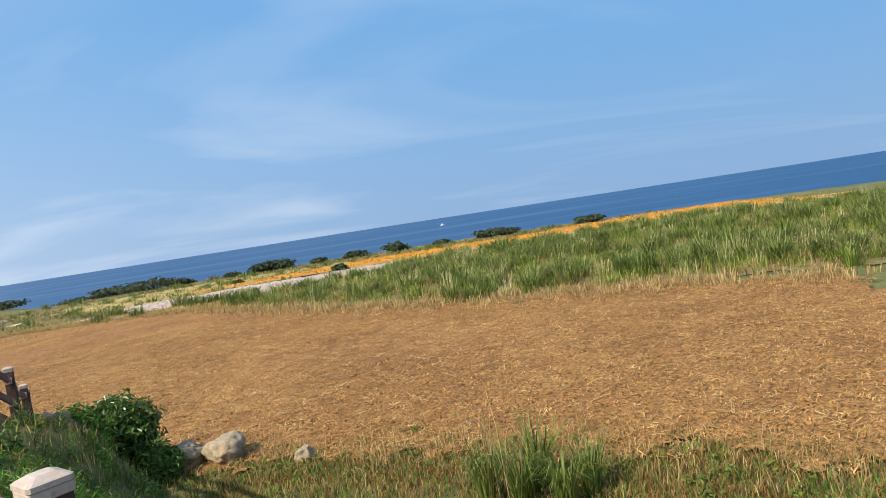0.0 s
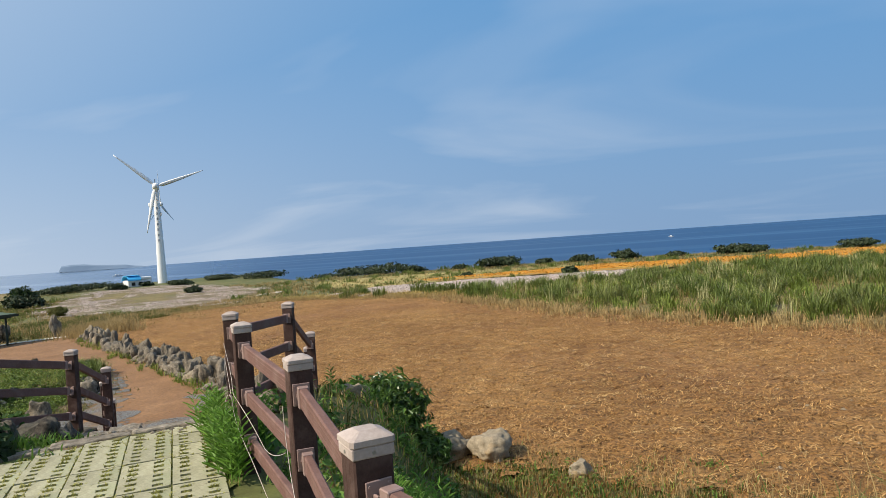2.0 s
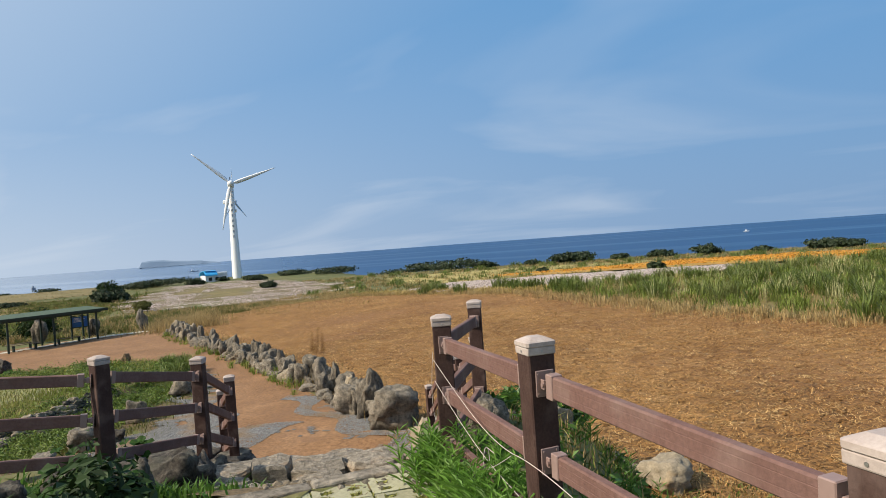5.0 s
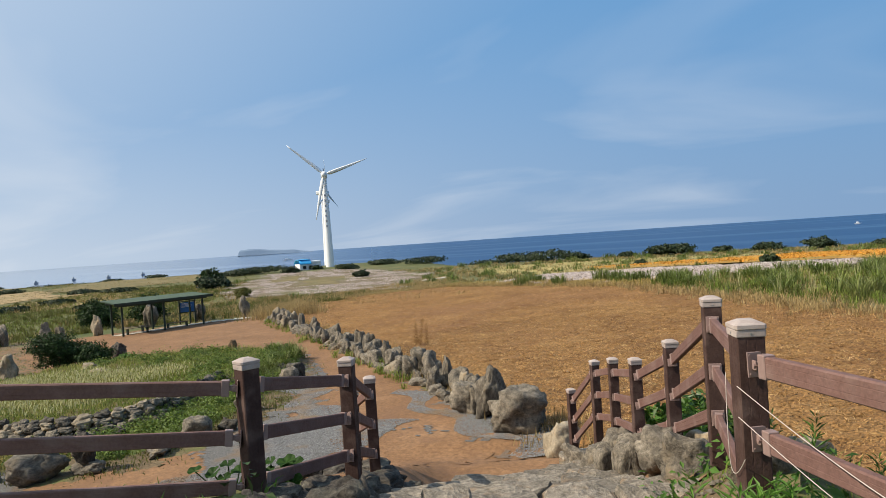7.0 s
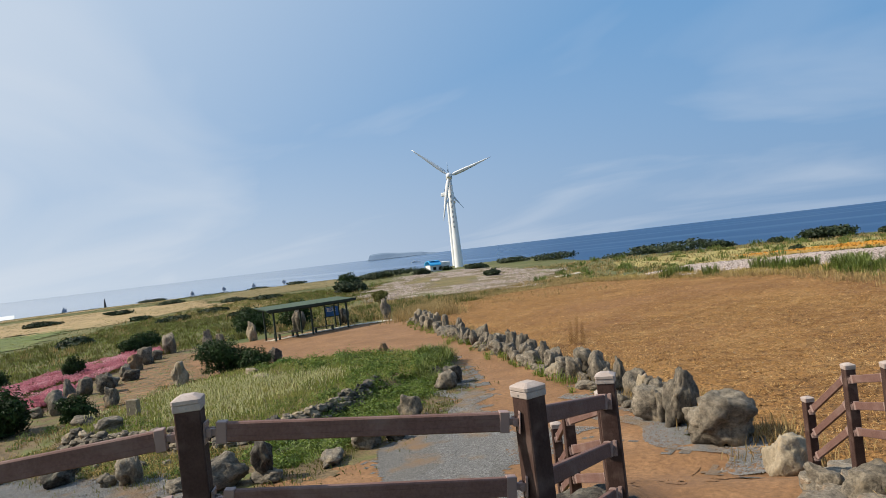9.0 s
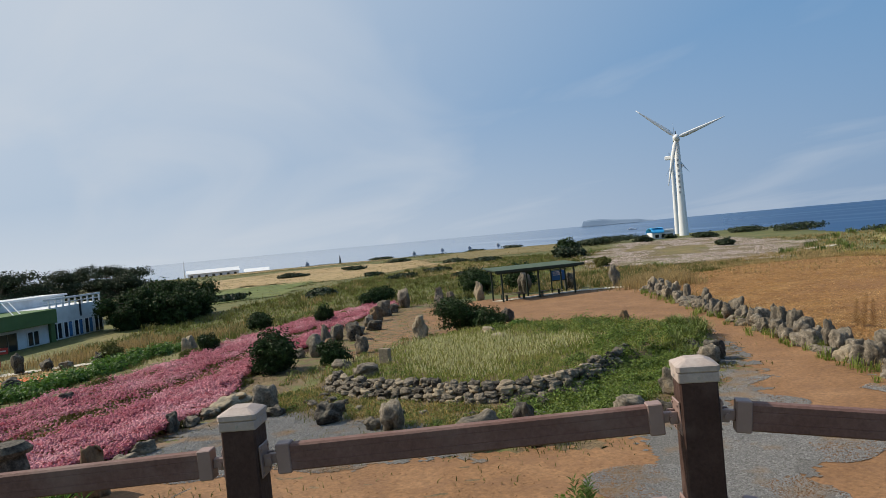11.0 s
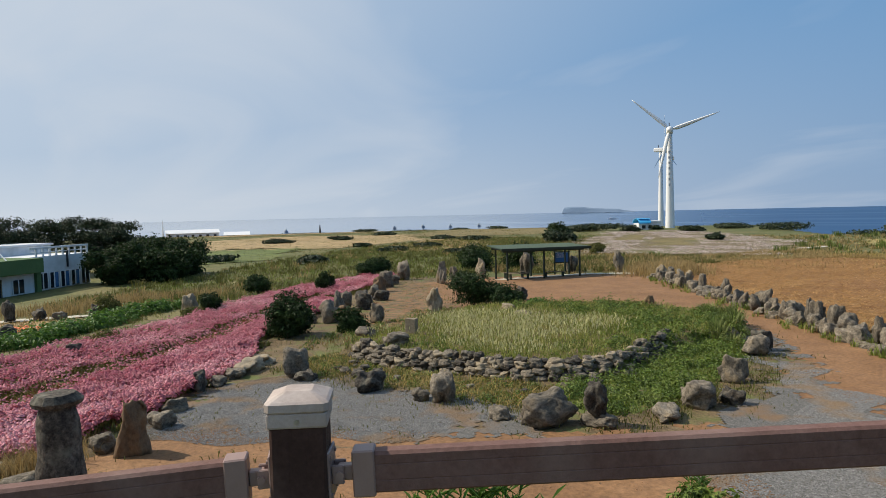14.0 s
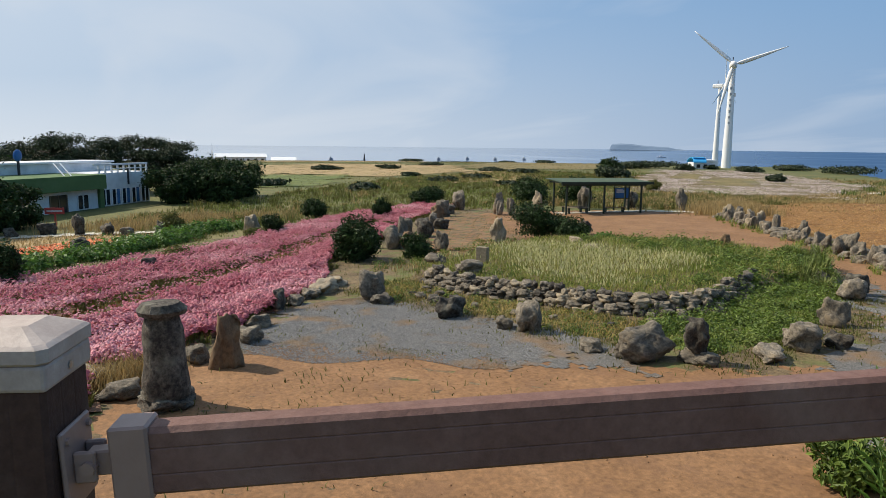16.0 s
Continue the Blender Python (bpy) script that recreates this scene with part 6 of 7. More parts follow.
for x, y, hh, sp in ((-66, -4.5, 6.2, 3.2), (-70, -2.0, 6.4, 3.4), (-69, -7, 6.8, 3.6), (-64, -8, 6.2, 3.4), (-73, -5, 6.6, 3.4), (-66.5, -1.2, 4.0, 2.6), (-71.5, 1.0, 3.6, 2.2)):
    tree(x, y, hh, sp, "dense dark evergreen tree before the building", M_LEAF, 7000, False, 0.3)

# ---- shrubs of the garden ----
bush(-40.4, 15.3, 2.7, 2.3, "round dark camellia bush among the pink flowers", leaf=0.14, n=3200)
bush(-39.2, 17.9, 1.7, 1.3, "low dark glossy bush beside garden rocks", leaf=0.12, n=1800)
bush(-41.6, 27.2, 3.4, 2.3, "broad dark juniper bush above the bed", leaf=0.13, n=3400)
bush(-39.6, 27.9, 2.6, 1.5, "sprawling dark juniper bush above the bed", leaf=0.13, n=2200)
bush(-37.6, 28.6, 1.6, 0.75, "low light green shrub at the bed", M_FRESH, 0.1, 1500)
bush(-66.2, 23.0, 2.8, 1.7, "dark green bush behind the pink flowers", leaf=0.16)
bush(-54.6, 15.7, 1.6, 1.4, "dark narrow bush beside a standing stone", leaf=0.14)
bush(-53.6, 14.2, 1.6, 0.7, "brownish low bush beside a standing stone", M_OLIVE, 0.12, 900)
for x, y, w, hh in ((-75, 39, 3.0, 1.9), (-77.5, 41.5, 3.0, 1.8), (-73, 37.2, 2.4, 1.6)):
    bush(x, y, w, hh, "dark bush at the end of the flower strip", leaf=0.2)
bush(-61.3, 26.9, 1.6, 1.8, "dark upright bush among garden rocks", leaf=0.16)
for x, y, w, hh in ((-70.3, 49.4, 4.5, 3.0), (-67.5, 47.5, 3.6, 2.6), (-66.0, 52.5, 3.8, 3.0)):
    bush(x, y, w, hh, "large dark shrub behind the shelter", leaf=0.22, n=2400)
bush(-114, 106, 6, 4.2, "dark round shrub on the meadow", leaf=0.4)
bush(-79.8, 80.1, 2.6, 1.6, "olive shrub beside the flower field", M_OLIVE, 0.22)
bush(-42.2, 1.3, 1.5, 1.9, "ragged dark bush grown over a stump", leaf=0.14, n=1600)
bush(-45.5, 8.2, 1.8, 0.9, "thin low shrub among the pink flowers", M_OLIVE, 0.12, 700)
bush(-59.4, 10.4, 1.8, 1.6, "brownish dry bush at the lane", M_OLIVE, 0.16, 1200)
bush(-16.0, 11.9, 1.3, 0.8, "olive green leafy shrub beside the dirt path", M_COVER, 0.09, 1300)
bush(-6.1, 15.7, 1.9, 1.8, "glossy green laurel bush below the fence", M_LAUREL, 0.135, 2600, slim=0.34)
bush(-5.2, 15.4, 1.3, 1.0, "glossy green laurel bush below the fence", M_LAUREL, 0.13, 1500, slim=0.34)
bush(-6.4, 14.4, 1.2, 1.1, "bright leafy shrub against the stair fence", M_FRESH, 0.14, 1200, slim=0.35)
for x, y, sx, sz, lb in ((-4.8, 16.1, 1.1, 0.62, "pale rounded boulder at the field's edge"), (-3.9, 16.0, 1.2, 0.66, "pale rounded boulder at the field's edge"), (-1.9, 14.9, 0.5, 0.35, "small pale stone in dry weeds")):
    boulder(x, y, sx, sx * 0.8, sz, lb, M_PALESTONE)
boulder(5.1, 34.2, 0.7, 0.5, 0.4, "pale loose stone on the brown field", M_PALESTONE)
for x, y, w, hh in ((-5.7, 12.2, 0.6, 0.5), (-5.2, 11.5, 0.5, 0.4), (-4.7, 10.7, 0.45, 0.35), (-4.4, 12.3, 0.5, 0.35)):
    boulder(x, y, w, w * 0.85, hh, "pale rough stone holding the bank below the fence", M_PALESTONE, sink=0.3)
stuff("bank_foot_leaves", leafy(along([(6.5, 9.2), (2.5, 12.2), (-1, 14.2), (-4, 15.6)], 46, 1.3), 45, 0.3, 0.24, 0.075), M_COVER, "leafy green weeds along the foot of the bank", "plants")
stuff("bank_leaves", leafy(along([(-1.4, 5.2), (-3.0, 7.6), (-4.2, 9.6), (-4.8, 11.4)], 60, 1.6), 60, 0.28, 0.3, 0.08), M_FRESH, "leafy green weeds on the bank below the fence", "plants")

# ---- grasses and flowers ----
RIGHT_MEADOW = [(20, 25), (11.6, 29.6), (5, 33), (-3.6, 41.6), (-15, 58), (-11, 66), (0, 63), (10, 70), (34, 82), (46, 60), (34, 34)]
patch("meadow_strip", RIGHT_MEADOW, M_TANGRASS, 0.6, 0.05, "dry yellowish turf under the meadow grass", 0.8, "grass")
stuff("grass_clumps", tussocks(clumped(spots(RIGHT_MEADOW, 200), 3, 0.8), 85, 0.34, 0.5, 1.2, 0.034, 1.0), M_REED, "tall green silvergrass clumps beyond the field", "grass")
stuff("young_clumps", tussocks(clumped(spots(RIGHT_MEADOW, 110), 2, 0.7), 60, 0.25, 0.4, 0.9, 0.034, 0.8), M_GRASS, "fresh green grass clumps beyond the field", "grass")
stuff("silver_stalks", tussocks(clumped(spots(RIGHT_MEADOW, 110), 2, 0.7), 14, 0.35, 0.7, 1.3, 0.016, 0.6), M_SEED, "pale dry plumes over the grass clumps", "grass")
stuff("meadow_grass", tussocks(spots(RIGHT_MEADOW, 2600), 20, 0.35, 0.25, 0.65, 0.03, 0.9), M_GRASS, "dense rough green meadow grass", "grass")
stuff("fresh_meadow_grass", tussocks(spots(RIGHT_MEADOW, 1500), 16, 0.35, 0.2, 0.6, 0.03, 0.9), M_OLIVE, "olive green meadow grass beyond the field", "grass")
stuff("dry_meadow_grass", tussocks(clumped(spots(RIGHT_MEADOW, 330), 3, 0.5), 16, 0.3, 0.25, 0.65, 0.022, 0.8), M_DRY, "pale dry grass stalks in the meadow", "grass")
EDGE = [(17, 24), (11.2, 28.8), (4.7, 32), (-3.8, 40.7), (-16, 58), (-31.6, 71.6), (-44, 80), (-50, 75), (-54, 64)]
stuff("field_edge_grass", tussocks(along(EDGE, 1500, 1.8), 16, 0.3, 0.15, 0.5, 0.03, 0.7), M_DRY, "dry brown grass along the field's edge", "grass")
stuff("far_edge_clumps", tussocks(along([(-14, 58), (-20, 64), (-31, 73.5)], 12, 3.0), 160, 0.7, 0.6, 1.35, 0.05, 0.6), M_REED, "green grass clumps along the far edge of the field", "grass")
stuff("far_edge_dry", tussocks(along([(-16, 60), (-24, 67), (-33, 74.5), (-46, 83)], 420, 2.4), 18, 0.5, 0.2, 0.55, 0.04, 0.6), M_DRYYELLOW, "yellow dry grass behind the brown field", "grass")
stuff("far_bank_grass", blades(clumped(along([(-57, 66), (-60, 72), (-56, 80), (-58, 95), (-50, 86), (-46, 82)], 420, 3.5), 18, 0.5), 0.25, 0.7, 0.04, 0.6), M_DRY, "dry rusty grass on the field bank", "grass")
stuff("bank_olive_grass", blades(clumped(along([(-45, 50), (-52, 62), (-58, 74), (-57, 90)], 360, 4.5), 14, 0.5), 0.12, 0.4, 0.035, 0.7), M_OLIVE, "olive grass between the flower field and the bank", "grass")
stuff("rusty_grass", blades(clumped(along([(-44, 49), (-48, 53), (-50, 57)], 200, 2.6), 30, 0.4), 0.5, 1.3, 0.03, 0.5), M_DRY, "rusty dry grass at the end of the boulder wall", "grass")
WALLSIDE = [(-44, 46.5), (-32.4, 37.4), (-26, 32.2), (-19.2, 26.4), (-17.0, 24.6)]
stuff("wall_foot_grass", tussocks(along(WALLSIDE, 110, 0.9), 26, 0.16, 0.15, 0.45, 0.02, 0.8), M_GRASS, "green grass at the foot of the boulders", "grass")
stuff("wall_dry_grass", blades(clumped(along([(-45, 48.5), (-33.4, 39.4), (-26.8, 34.2), (-20, 28.4), (-15.3, 24.6), (-9, 19)], 420, 0.9), 14, 0.2), 0.2, 0.6, 0.022, 0.5), M_DRY, "dry grass behind the boulders", "grass")
WEST = [(-62, 17), (-66, 30), (-64, 44), (-72, 60), (-88, 84), (-120, 118), (-150, 110), (-128, 66), (-104, 38), (-84, 16), (-72, 6), (-64, 8)]
stuff("west_meadow_grass", blades(clumped(spots(WEST, 6500), 8, 0.5), 0.12, 0.5, 0.06, 0.7), M_OLIVE, "olive meadow grass beyond the garden", "grass")
stuff("west_green_grass", blades(clumped(spots(WEST, 3600), 8, 0.6), 0.12, 0.45, 0.05, 0.8), M_GRASS, "green meadow grass beyond the garden", "grass")
stuff("west_tussocks", tussocks(spots(WEST, 420), 40, 0.5, 0.3, 0.8, 0.045, 0.8), M_OLIVE, "olive grass tussocks beyond the garden", "grass")
stuff("west_dry_tussocks", tussocks(spots(WEST, 160), 24, 0.6, 0.25, 0.7, 0.045, 0.7), M_DRY, "dry tan grass tussocks beyond the garden", "grass")
SHELTER_BACK = [(-62, 46), (-50, 53.5), (-50, 64), (-58, 80), (-74, 70), (-70, 52)]
stuff("shelter_grass", tussocks(spots(SHELTER_BACK, 700), 26, 0.5, 0.2, 0.6, 0.04, 0.8), M_OLIVE, "olive grass behind the shelter", "grass")
stuff("shelter_rusty_grass", tussocks(spots(SHELTER_BACK, 160), 26, 0.5, 0.3, 0.8, 0.04, 0.6), M_DRY, "rusty dry grass behind the shelter", "grass")
stuff("lane_dry_grass", blades(clumped(along([(-66, 6), (-68, 10), (-70, 15), (-68, 20)], 160, 4), 24, 0.5), 0.4, 1.0, 0.04, 0.4), M_DRY, "dry tan grass before the building", "grass")

FLOWER_FIELDS = ([(-78, 78), (-55, 82), (-66, 110), (-72, 125), (-112, 158), (-128, 166), (-138, 150), (-112, 112), (-92, 88)],
                 [(-37, 79), (-27, 71), (-18, 63.5), (-11, 66), (-1, 66), (1, 74), (-12, 88), (-24, 97), (-38, 98)],
                 [(-36, 112), (-22, 102), (-8, 91), (1, 78), (8, 74), (18, 78), (36, 86), (70, 100), (76, 150), (50, 150), (22, 138), (-6, 136), (-16, 122)])


def sector(n, a0, a1, r0, r1):
    a = np.radians(rng.uniform(a0, a1, n))
    q = np.sqrt(rng.uniform(r0 * r0, r1 * r1, n))
    p = np.stack([-np.sin(a) * q, np.cos(a) * q], 1)
    for poly in FLOWER_FIELDS:
        p = p[~outside(p[:, 0], p[:, 1], poly)[1]]
    return p


stuff("far_scrub", tussocks(sector(2600, -22, 46, 95, 172), 10, 0.7, 0.15, 0.55, 0.09, 0.8), M_DRY, "rough dry yellow scrub towards the shore", "grass")
stuff("far_olive_scrub", tussocks(sector(2000, -22, 46, 95, 172), 10, 0.7, 0.15, 0.6, 0.09, 0.8), M_OLIVE, "rough olive scrub towards the shore", "grass")
stuff("far_green_scrub", tussocks(sector(260, -22, 46, 95, 172), 40, 0.9, 0.4, 1.1, 0.1, 0.7), M_REED, "rough green scrub towards the shore", "grass")
stuff("west_scrub", blades(clumped(sector(2600, 44, 82, 110, 330), 12, 1.4), 0.1, 0.38, 0.12, 0.9), M_OLIVE, "rough olive scrub among the far fields", "grass")
stuff("west_dry_scrub", blades(clumped(sector(260, 44, 82, 120, 330), 12, 1.4), 0.2, 0.6, 0.12, 0.8), M_DRY, "dry scrub among the far fields", "grass")
stuff("middle_dry_grass", blades(clumped(sector(600, 28, 50, 70, 150), 14, 0.6), 0.15, 0.5, 0.06, 0.8), M_DRY, "dry grass around the flower field", "grass")

# brown field: cut straw and clods
NEARFIELD = [(8.5, 9.0), (13, 14), (17, 24), (11.2, 28.8), (4.7, 32), (-3.8, 40.7), (-16, 46), (-26, 34), (-17.5, 27), (-12, 21.6), (-8.6, 18.2), (-4, 15.6), (0.5, 14.0), (4.5, 11.3)]


def lying(pts, l0, l1, w, lift):
    """Straws lying flat on the ground."""
    n = len(pts)
    a = rng.uniform(0, 6.28, n)
    ln = rng.uniform(l0, l1, n) / 2
    dx, dy = np.cos(a) * ln, np.sin(a) * ln
    wx, wy = -np.sin(a) * w / 2, np.cos(a) * w / 2
    z = H(pts[:, 0], pts[:, 1]) + lift
    e = rng.uniform(0, 0.07, (n, 2))
    v = np.zeros((n, 4, 3))
    for k, (s, q) in enumerate(((-1, -1), (1, -1), (1, 1), (-1, 1))):
        v[:, k] = np.stack([pts[:, 0] + s * dx + q * wx, pts[:, 1] + s * dy + q * wy, z + (e[:, 0] if s < 0 else e[:, 1])], 1)
    f = np.array([[0, 1, 2], [0, 2, 3]])
    return v.reshape(-1, 3), (np.arange(n)[:, None, None] * 4 + f[None]).reshape(-1, 3)


stuff("straw", lying(spots(NEARFIELD, 150000), 0.03, 0.13, 0.013, 0.075), M_STRAW, "cut straw lying loose on the brown field", "straw")
stuff("far_straw", lying(spots(FIELD, 45000), 0.06, 0.24, 0.022, 0.085), M_STRAW, "cut straw lying loose on the brown field", "straw")


def pebbles(pts, s0, s1, lift=0.05):
    n = len(pts)
    s = rng.uniform(s0, s1, n)
    base = np.array([[1, 0, 0], [0, 1, 0], [-1, 0, 0], [0, -1, 0], [0, 0, 0.5], [0.2, 0.1, -0.5]])
    v = base[None] * s[:, None, None] * rng.uniform(0.6, 1.3, (n, 6, 1))
    v = v + np.stack([pts[:, 0], pts[:, 1], H(pts[:, 0], pts[:, 1]) + lift], 1)[:, None, :]
    f = np.array([[0, 1, 4], [1, 2, 4], [2, 3, 4], [3, 0, 4], [1, 0, 5], [2, 1, 5], [3, 2, 5], [0, 3, 5]])
    return v.reshape(-1, 3), (np.arange(n)[:, None, None] * 6 + f[None]).reshape(-1, 3)


stuff("field_clods", pebbles(spots(NEARFIELD, 34000), 0.018, 0.065, 0.055), M_SOIL, "brown clods of tilled soil", "soil")
stuff("far_field_clods", pebbles(spots(FIELD, 14000), 0.03, 0.1, 0.055), M_SOIL, "brown clods of tilled soil", "soil")
stuff("field_stones", pebbles(spots(NEARFIELD, 500), 0.03, 0.08), M_PALESTONE, "pale small stones on the brown field", "stones")
for poly, n in ((GRAVEL_WEST, 46000), (GRAVEL_EAST, 46000), (GRAVEL_FAR, 9000), (GRAVEL_WALL, 14000)):
    stuff("gravel_stones", pebbles(spots(poly, n, 1.5), 0.01, 0.028, 0.06), M_GRAVEL, "loose grey gravel stones", "gravel")
stuff("path_clods", pebbles(spots(FORECOURT, 7000), 0.01, 0.04, 0.045), M_DIRT, "small reddish clods on the dirt path", "soil")

# pink flower bands
PINK_A = [(-27.6, 4.0), (-29.9, 6.9), (-32.6, 9.3), (-34.6, 11.4), (-38, 12.8), (-41.3, 14.3), (-44.0, 16.6), (-46.9, 19.8), (-50.5, 22.4), (-52.4, 24.0), (-53.7, 23.0), (-48.6, 18.1), (-45.3, 15.5), (-41.8, 12.7), (-37.8, 9.1), (-36.1, 6.8), (-32.7, 3.6), (-30.4, 0.9), (-27, 0.5)]
PINK_B = [(-32.6, 0.6), (-34.5, 2.7), (-37.8, 5.8), (-39.7, 8.2), (-43.5, 11.8), (-47.1, 14.6), (-50.5, 17.4), (-55.4, 22.0), (-59.5, 26.5), (-65.5, 33.6), (-70, 38.4), (-72, 37), (-66.0, 26.6), (-60.0, 20.3), (-52, 13.8), (-49.2, 10.8), (-47.2, 7.8), (-43.6, 4.2), (-42.0, 0.8)]
PINK_C = [(-54.5, 24.8), (-58, 28.4), (-61.5, 32.4), (-66.5, 37.6), (-70, 38.4), (-64, 32), (-58.6, 26.6), (-55.5, 23.6)]
PINK_D = [(-27.2, 3.2), (-25.6, 3.0), (-24.0, 2.6), (-22.6, 1.4), (-22.2, -0.8), (-27, -1.5), (-31, 0.9), (-29, 2.6)]
for poly, n in ((PINK_A, 40000), (PINK_B, 36000), (PINK_C, 6000), (PINK_D, 9000)):
    patch("flower_bed", poly, M_PINKSOIL, 0.3, 0.06, "low green and reddish undergrowth of a flower band", 0.3, "flower bed", 0.03)
    p = spots(poly, n, 0.15)
    hh = 0.36 + 0.12 * wobble(p[:, 0], p[:, 1], 1.1, 1.0) + rng.normal(0, 0.07, n)
    stuff("pink_flowers", heads(p, H(p[:, 0], p[:, 1]) + hh, 0.05, 0.7), M_PINK, "dense band of low pink garden flowers", "flowers")
    p = spots(poly, n // 2, 0.35)
    stuff("flower_leaves", blades(p, 0.2, 0.42, 0.05, 0.6), M_OLIVE, "olive stems and leaves under the pink flowers", "plants")
FURROW = [(-53.7, 23.2), (-48.6, 18.3), (-45.3, 15.7), (-41.8, 12.9), (-37.8, 9.3), (-36.1, 7.0), (-32.5, 3.8), (-32.2, 0.8), (-34.5, 2.5), (-37.8, 5.6), (-39.7, 8.0), (-43.5, 11.6), (-47.1, 14.4), (-50.5, 17.2), (-55.4, 21.8)]
p = spots(FURROW, 1700, 0.1)
stuff("furrow_flowers", heads(p, H(p[:, 0], p[:, 1]) + rng.uniform(0.1, 0.28, len(p)), 0.05, 0.7), M_PINK, "sparse low pink flowers in the furrow between two bands", "flowers")
stuff("furrow_leaves", blades(spots(FURROW, 4500, 0.1), 0.1, 0.3, 0.05, 0.7), M_RUST, "reddish stems in the furrow between two flower bands", "plants")
HEDGE_LINE = [(-43.6, -1.2), (-46.2, 1.8), (-50.2, 5.4), (-55.0, 9.4), (-60.2, 13.4), (-62.2, 14.4)]
stuff("hedge_leaves", leafy(along(HEDGE_LINE, 150, 1.3), 150, 0.55, 0.75, 0.22), M_FRESH, "row of bright green broad-leaved plants", "plants")
stuff("hedge_foot", blades(clumped(along(HEDGE_LINE, 500, 2.6), 9, 0.25), 0.1, 0.35, 0.04, 0.8), M_OLIVE, "olive weeds along the row of plants", "plants")
POPPY = [(-47.6, -1), (-50.4, 2.0), (-55.4, 7.4), (-58.4, 9.4), (-60.2, 8.0), (-62.2, 4.0), (-63, -1)]
patch("flower_bed", POPPY, M_TANFIELD, 0.5, 0.06, "dry brownish ground with scattered flowers", 0.4, "flower bed")
p = spots([(-48.6, -0.5), (-51.4, 2.6), (-55.4, 6.8), (-56.8, 5.2), (-53.4, 0.6)], 900, 0.5)
stuff("orange_flowers", heads(p, H(p[:, 0], p[:, 1]) + 0.3, 0.07), M_POPPY, "scattered orange-red poppies on dry ground", "flowers")
p = spots(POPPY, 3000, 0.4)
stuff("poppy_grass", blades(p, 0.15, 0.45, 0.035, 0.6), M_DRY, "dry grass among orange flowers", "grass")
# far flower fields as specks of blossom
stuff("flower_field_weeds", blades(clumped(spots(FLOWER_FIELDS[0], 3200, 2.5), 12, 0.7), 0.1, 0.36, 0.06, 0.8), M_OLIVE, "olive weeds between rows of faded blossoms", "plants")
p = clumped(spots(FLOWER_FIELDS[0], 1500, 2.0), 14, 1.1)
p = p[wobble(p[:, 0], p[:, 1], 5.0, 1.0) > -0.25]
for strip in ([(-86, 96), (-78, 104), (-96, 128), (-104, 126)], [(-104, 112), (-100, 116), (-116, 138), (-121, 136)]):
    p = p[~outside(p[:, 0], p[:, 1], strip)[1]]
stuff("pale_flowers", heads(p, H(p[:, 0], p[:, 1]) + 0.22, 0.085), M_PALE, "faded pinkish-white blossoms covering a field", "flowers")
p = spots(FLOWER_FIELDS[1], 15000, 2.5)
stuff("pale_flowers", heads(p, H(p[:, 0], p[:, 1]) + 0.25, 0.085), M_PALE, "whitish blossoms covering a field strip", "flowers")
p = spots(FLOWER_FIELDS[2], 16000, 3.0)
stuff("orange_blossoms", heads(p, H(p[:, 0], p[:, 1]) + 0.5, 0.13), M_ORANGE, "bright orange blossoms covering a field", "flowers")

# flower bed with foxtail grass and ground cover round it
stuff("bed_grass", blades(clumped(spots(BED, 700, 0.2), 22, 0.3), 0.08, 0.4, 0.022, 0.8), M_GRASS, "fresh green grass on the raised bed", "grass")
stuff("bed_yellow_grass", blades(clumped(spots(BED, 900, 0.3), 16, 0.35), 0.1, 0.42, 0.02, 0.8), M_YELLOWGRASS, "yellowish thin grass on the raised bed", "grass")
BED_BACK = [(-25.4, 23.4), (-24.9, 26.6), (-26.6, 29), (-31.5, 30.6), (-36, 29), (-37.6, 26.4), (-33, 26.2), (-29, 26.4), (-27, 22.2), (-25.2, 20)]
stuff("bed_leaves", leafy(spots(BED_BACK, 120, 0.5), 150, 0.55, 0.42, 0.1), M_COVER, "mounds of leafy green weeds on the raised bed", "plants")
BED_FRONT = [(-34, 16.2), (-30.6, 16.0), (-27.5, 17.0), (-25.4, 18.6), (-25.2, 21.5), (-27, 21), (-29, 18.6), (-33, 18)]
stuff("bed_front_leaves", leafy(spots(BED_FRONT, 60, 0.4), 90, 0.35, 0.22, 0.07), M_COVER, "low leafy weeds behind the stone rim", "plants")
FOX = [(-33.4, 17.0), (-31.0, 16.2), (-28.0, 16.8), (-26.2, 18.6), (-27.5, 22.4), (-31, 25), (-34.6, 24.5), (-36.4, 22.0), (-35.4, 19.6)]
p = clumped(spots(FOX, 420, 1.4), 8, 0.55)
stuff("foxtail_stalks", blades(p, 0.3, 0.55, 0.012, 0.45), M_YELLOWGRASS, "thin foxtail stalks on the bed", "grass")
stuff("foxtail_heads", blades(p + rng.normal(0, 0.02, p.shape), 0.12, 0.2, 0.03, 0.7, 0.36), M_SEED, "pale fluffy foxtail seed heads", "grass")
COVER_E = [(-24.2, 16.4), (-21.6, 15.4), (-20.7, 17.6), (-21.4, 20.4), (-22.9, 24.0), (-24.2, 26.8), (-26.8, 29.8), (-29, 30.2), (-25.4, 26), (-25.2, 22), (-24.0, 19.4)]
patch("ground_cover", COVER_E, M_BEDGREEN, 0.3, 0.04, "low creeping green ground cover", 0.3, "plants", 0.02)
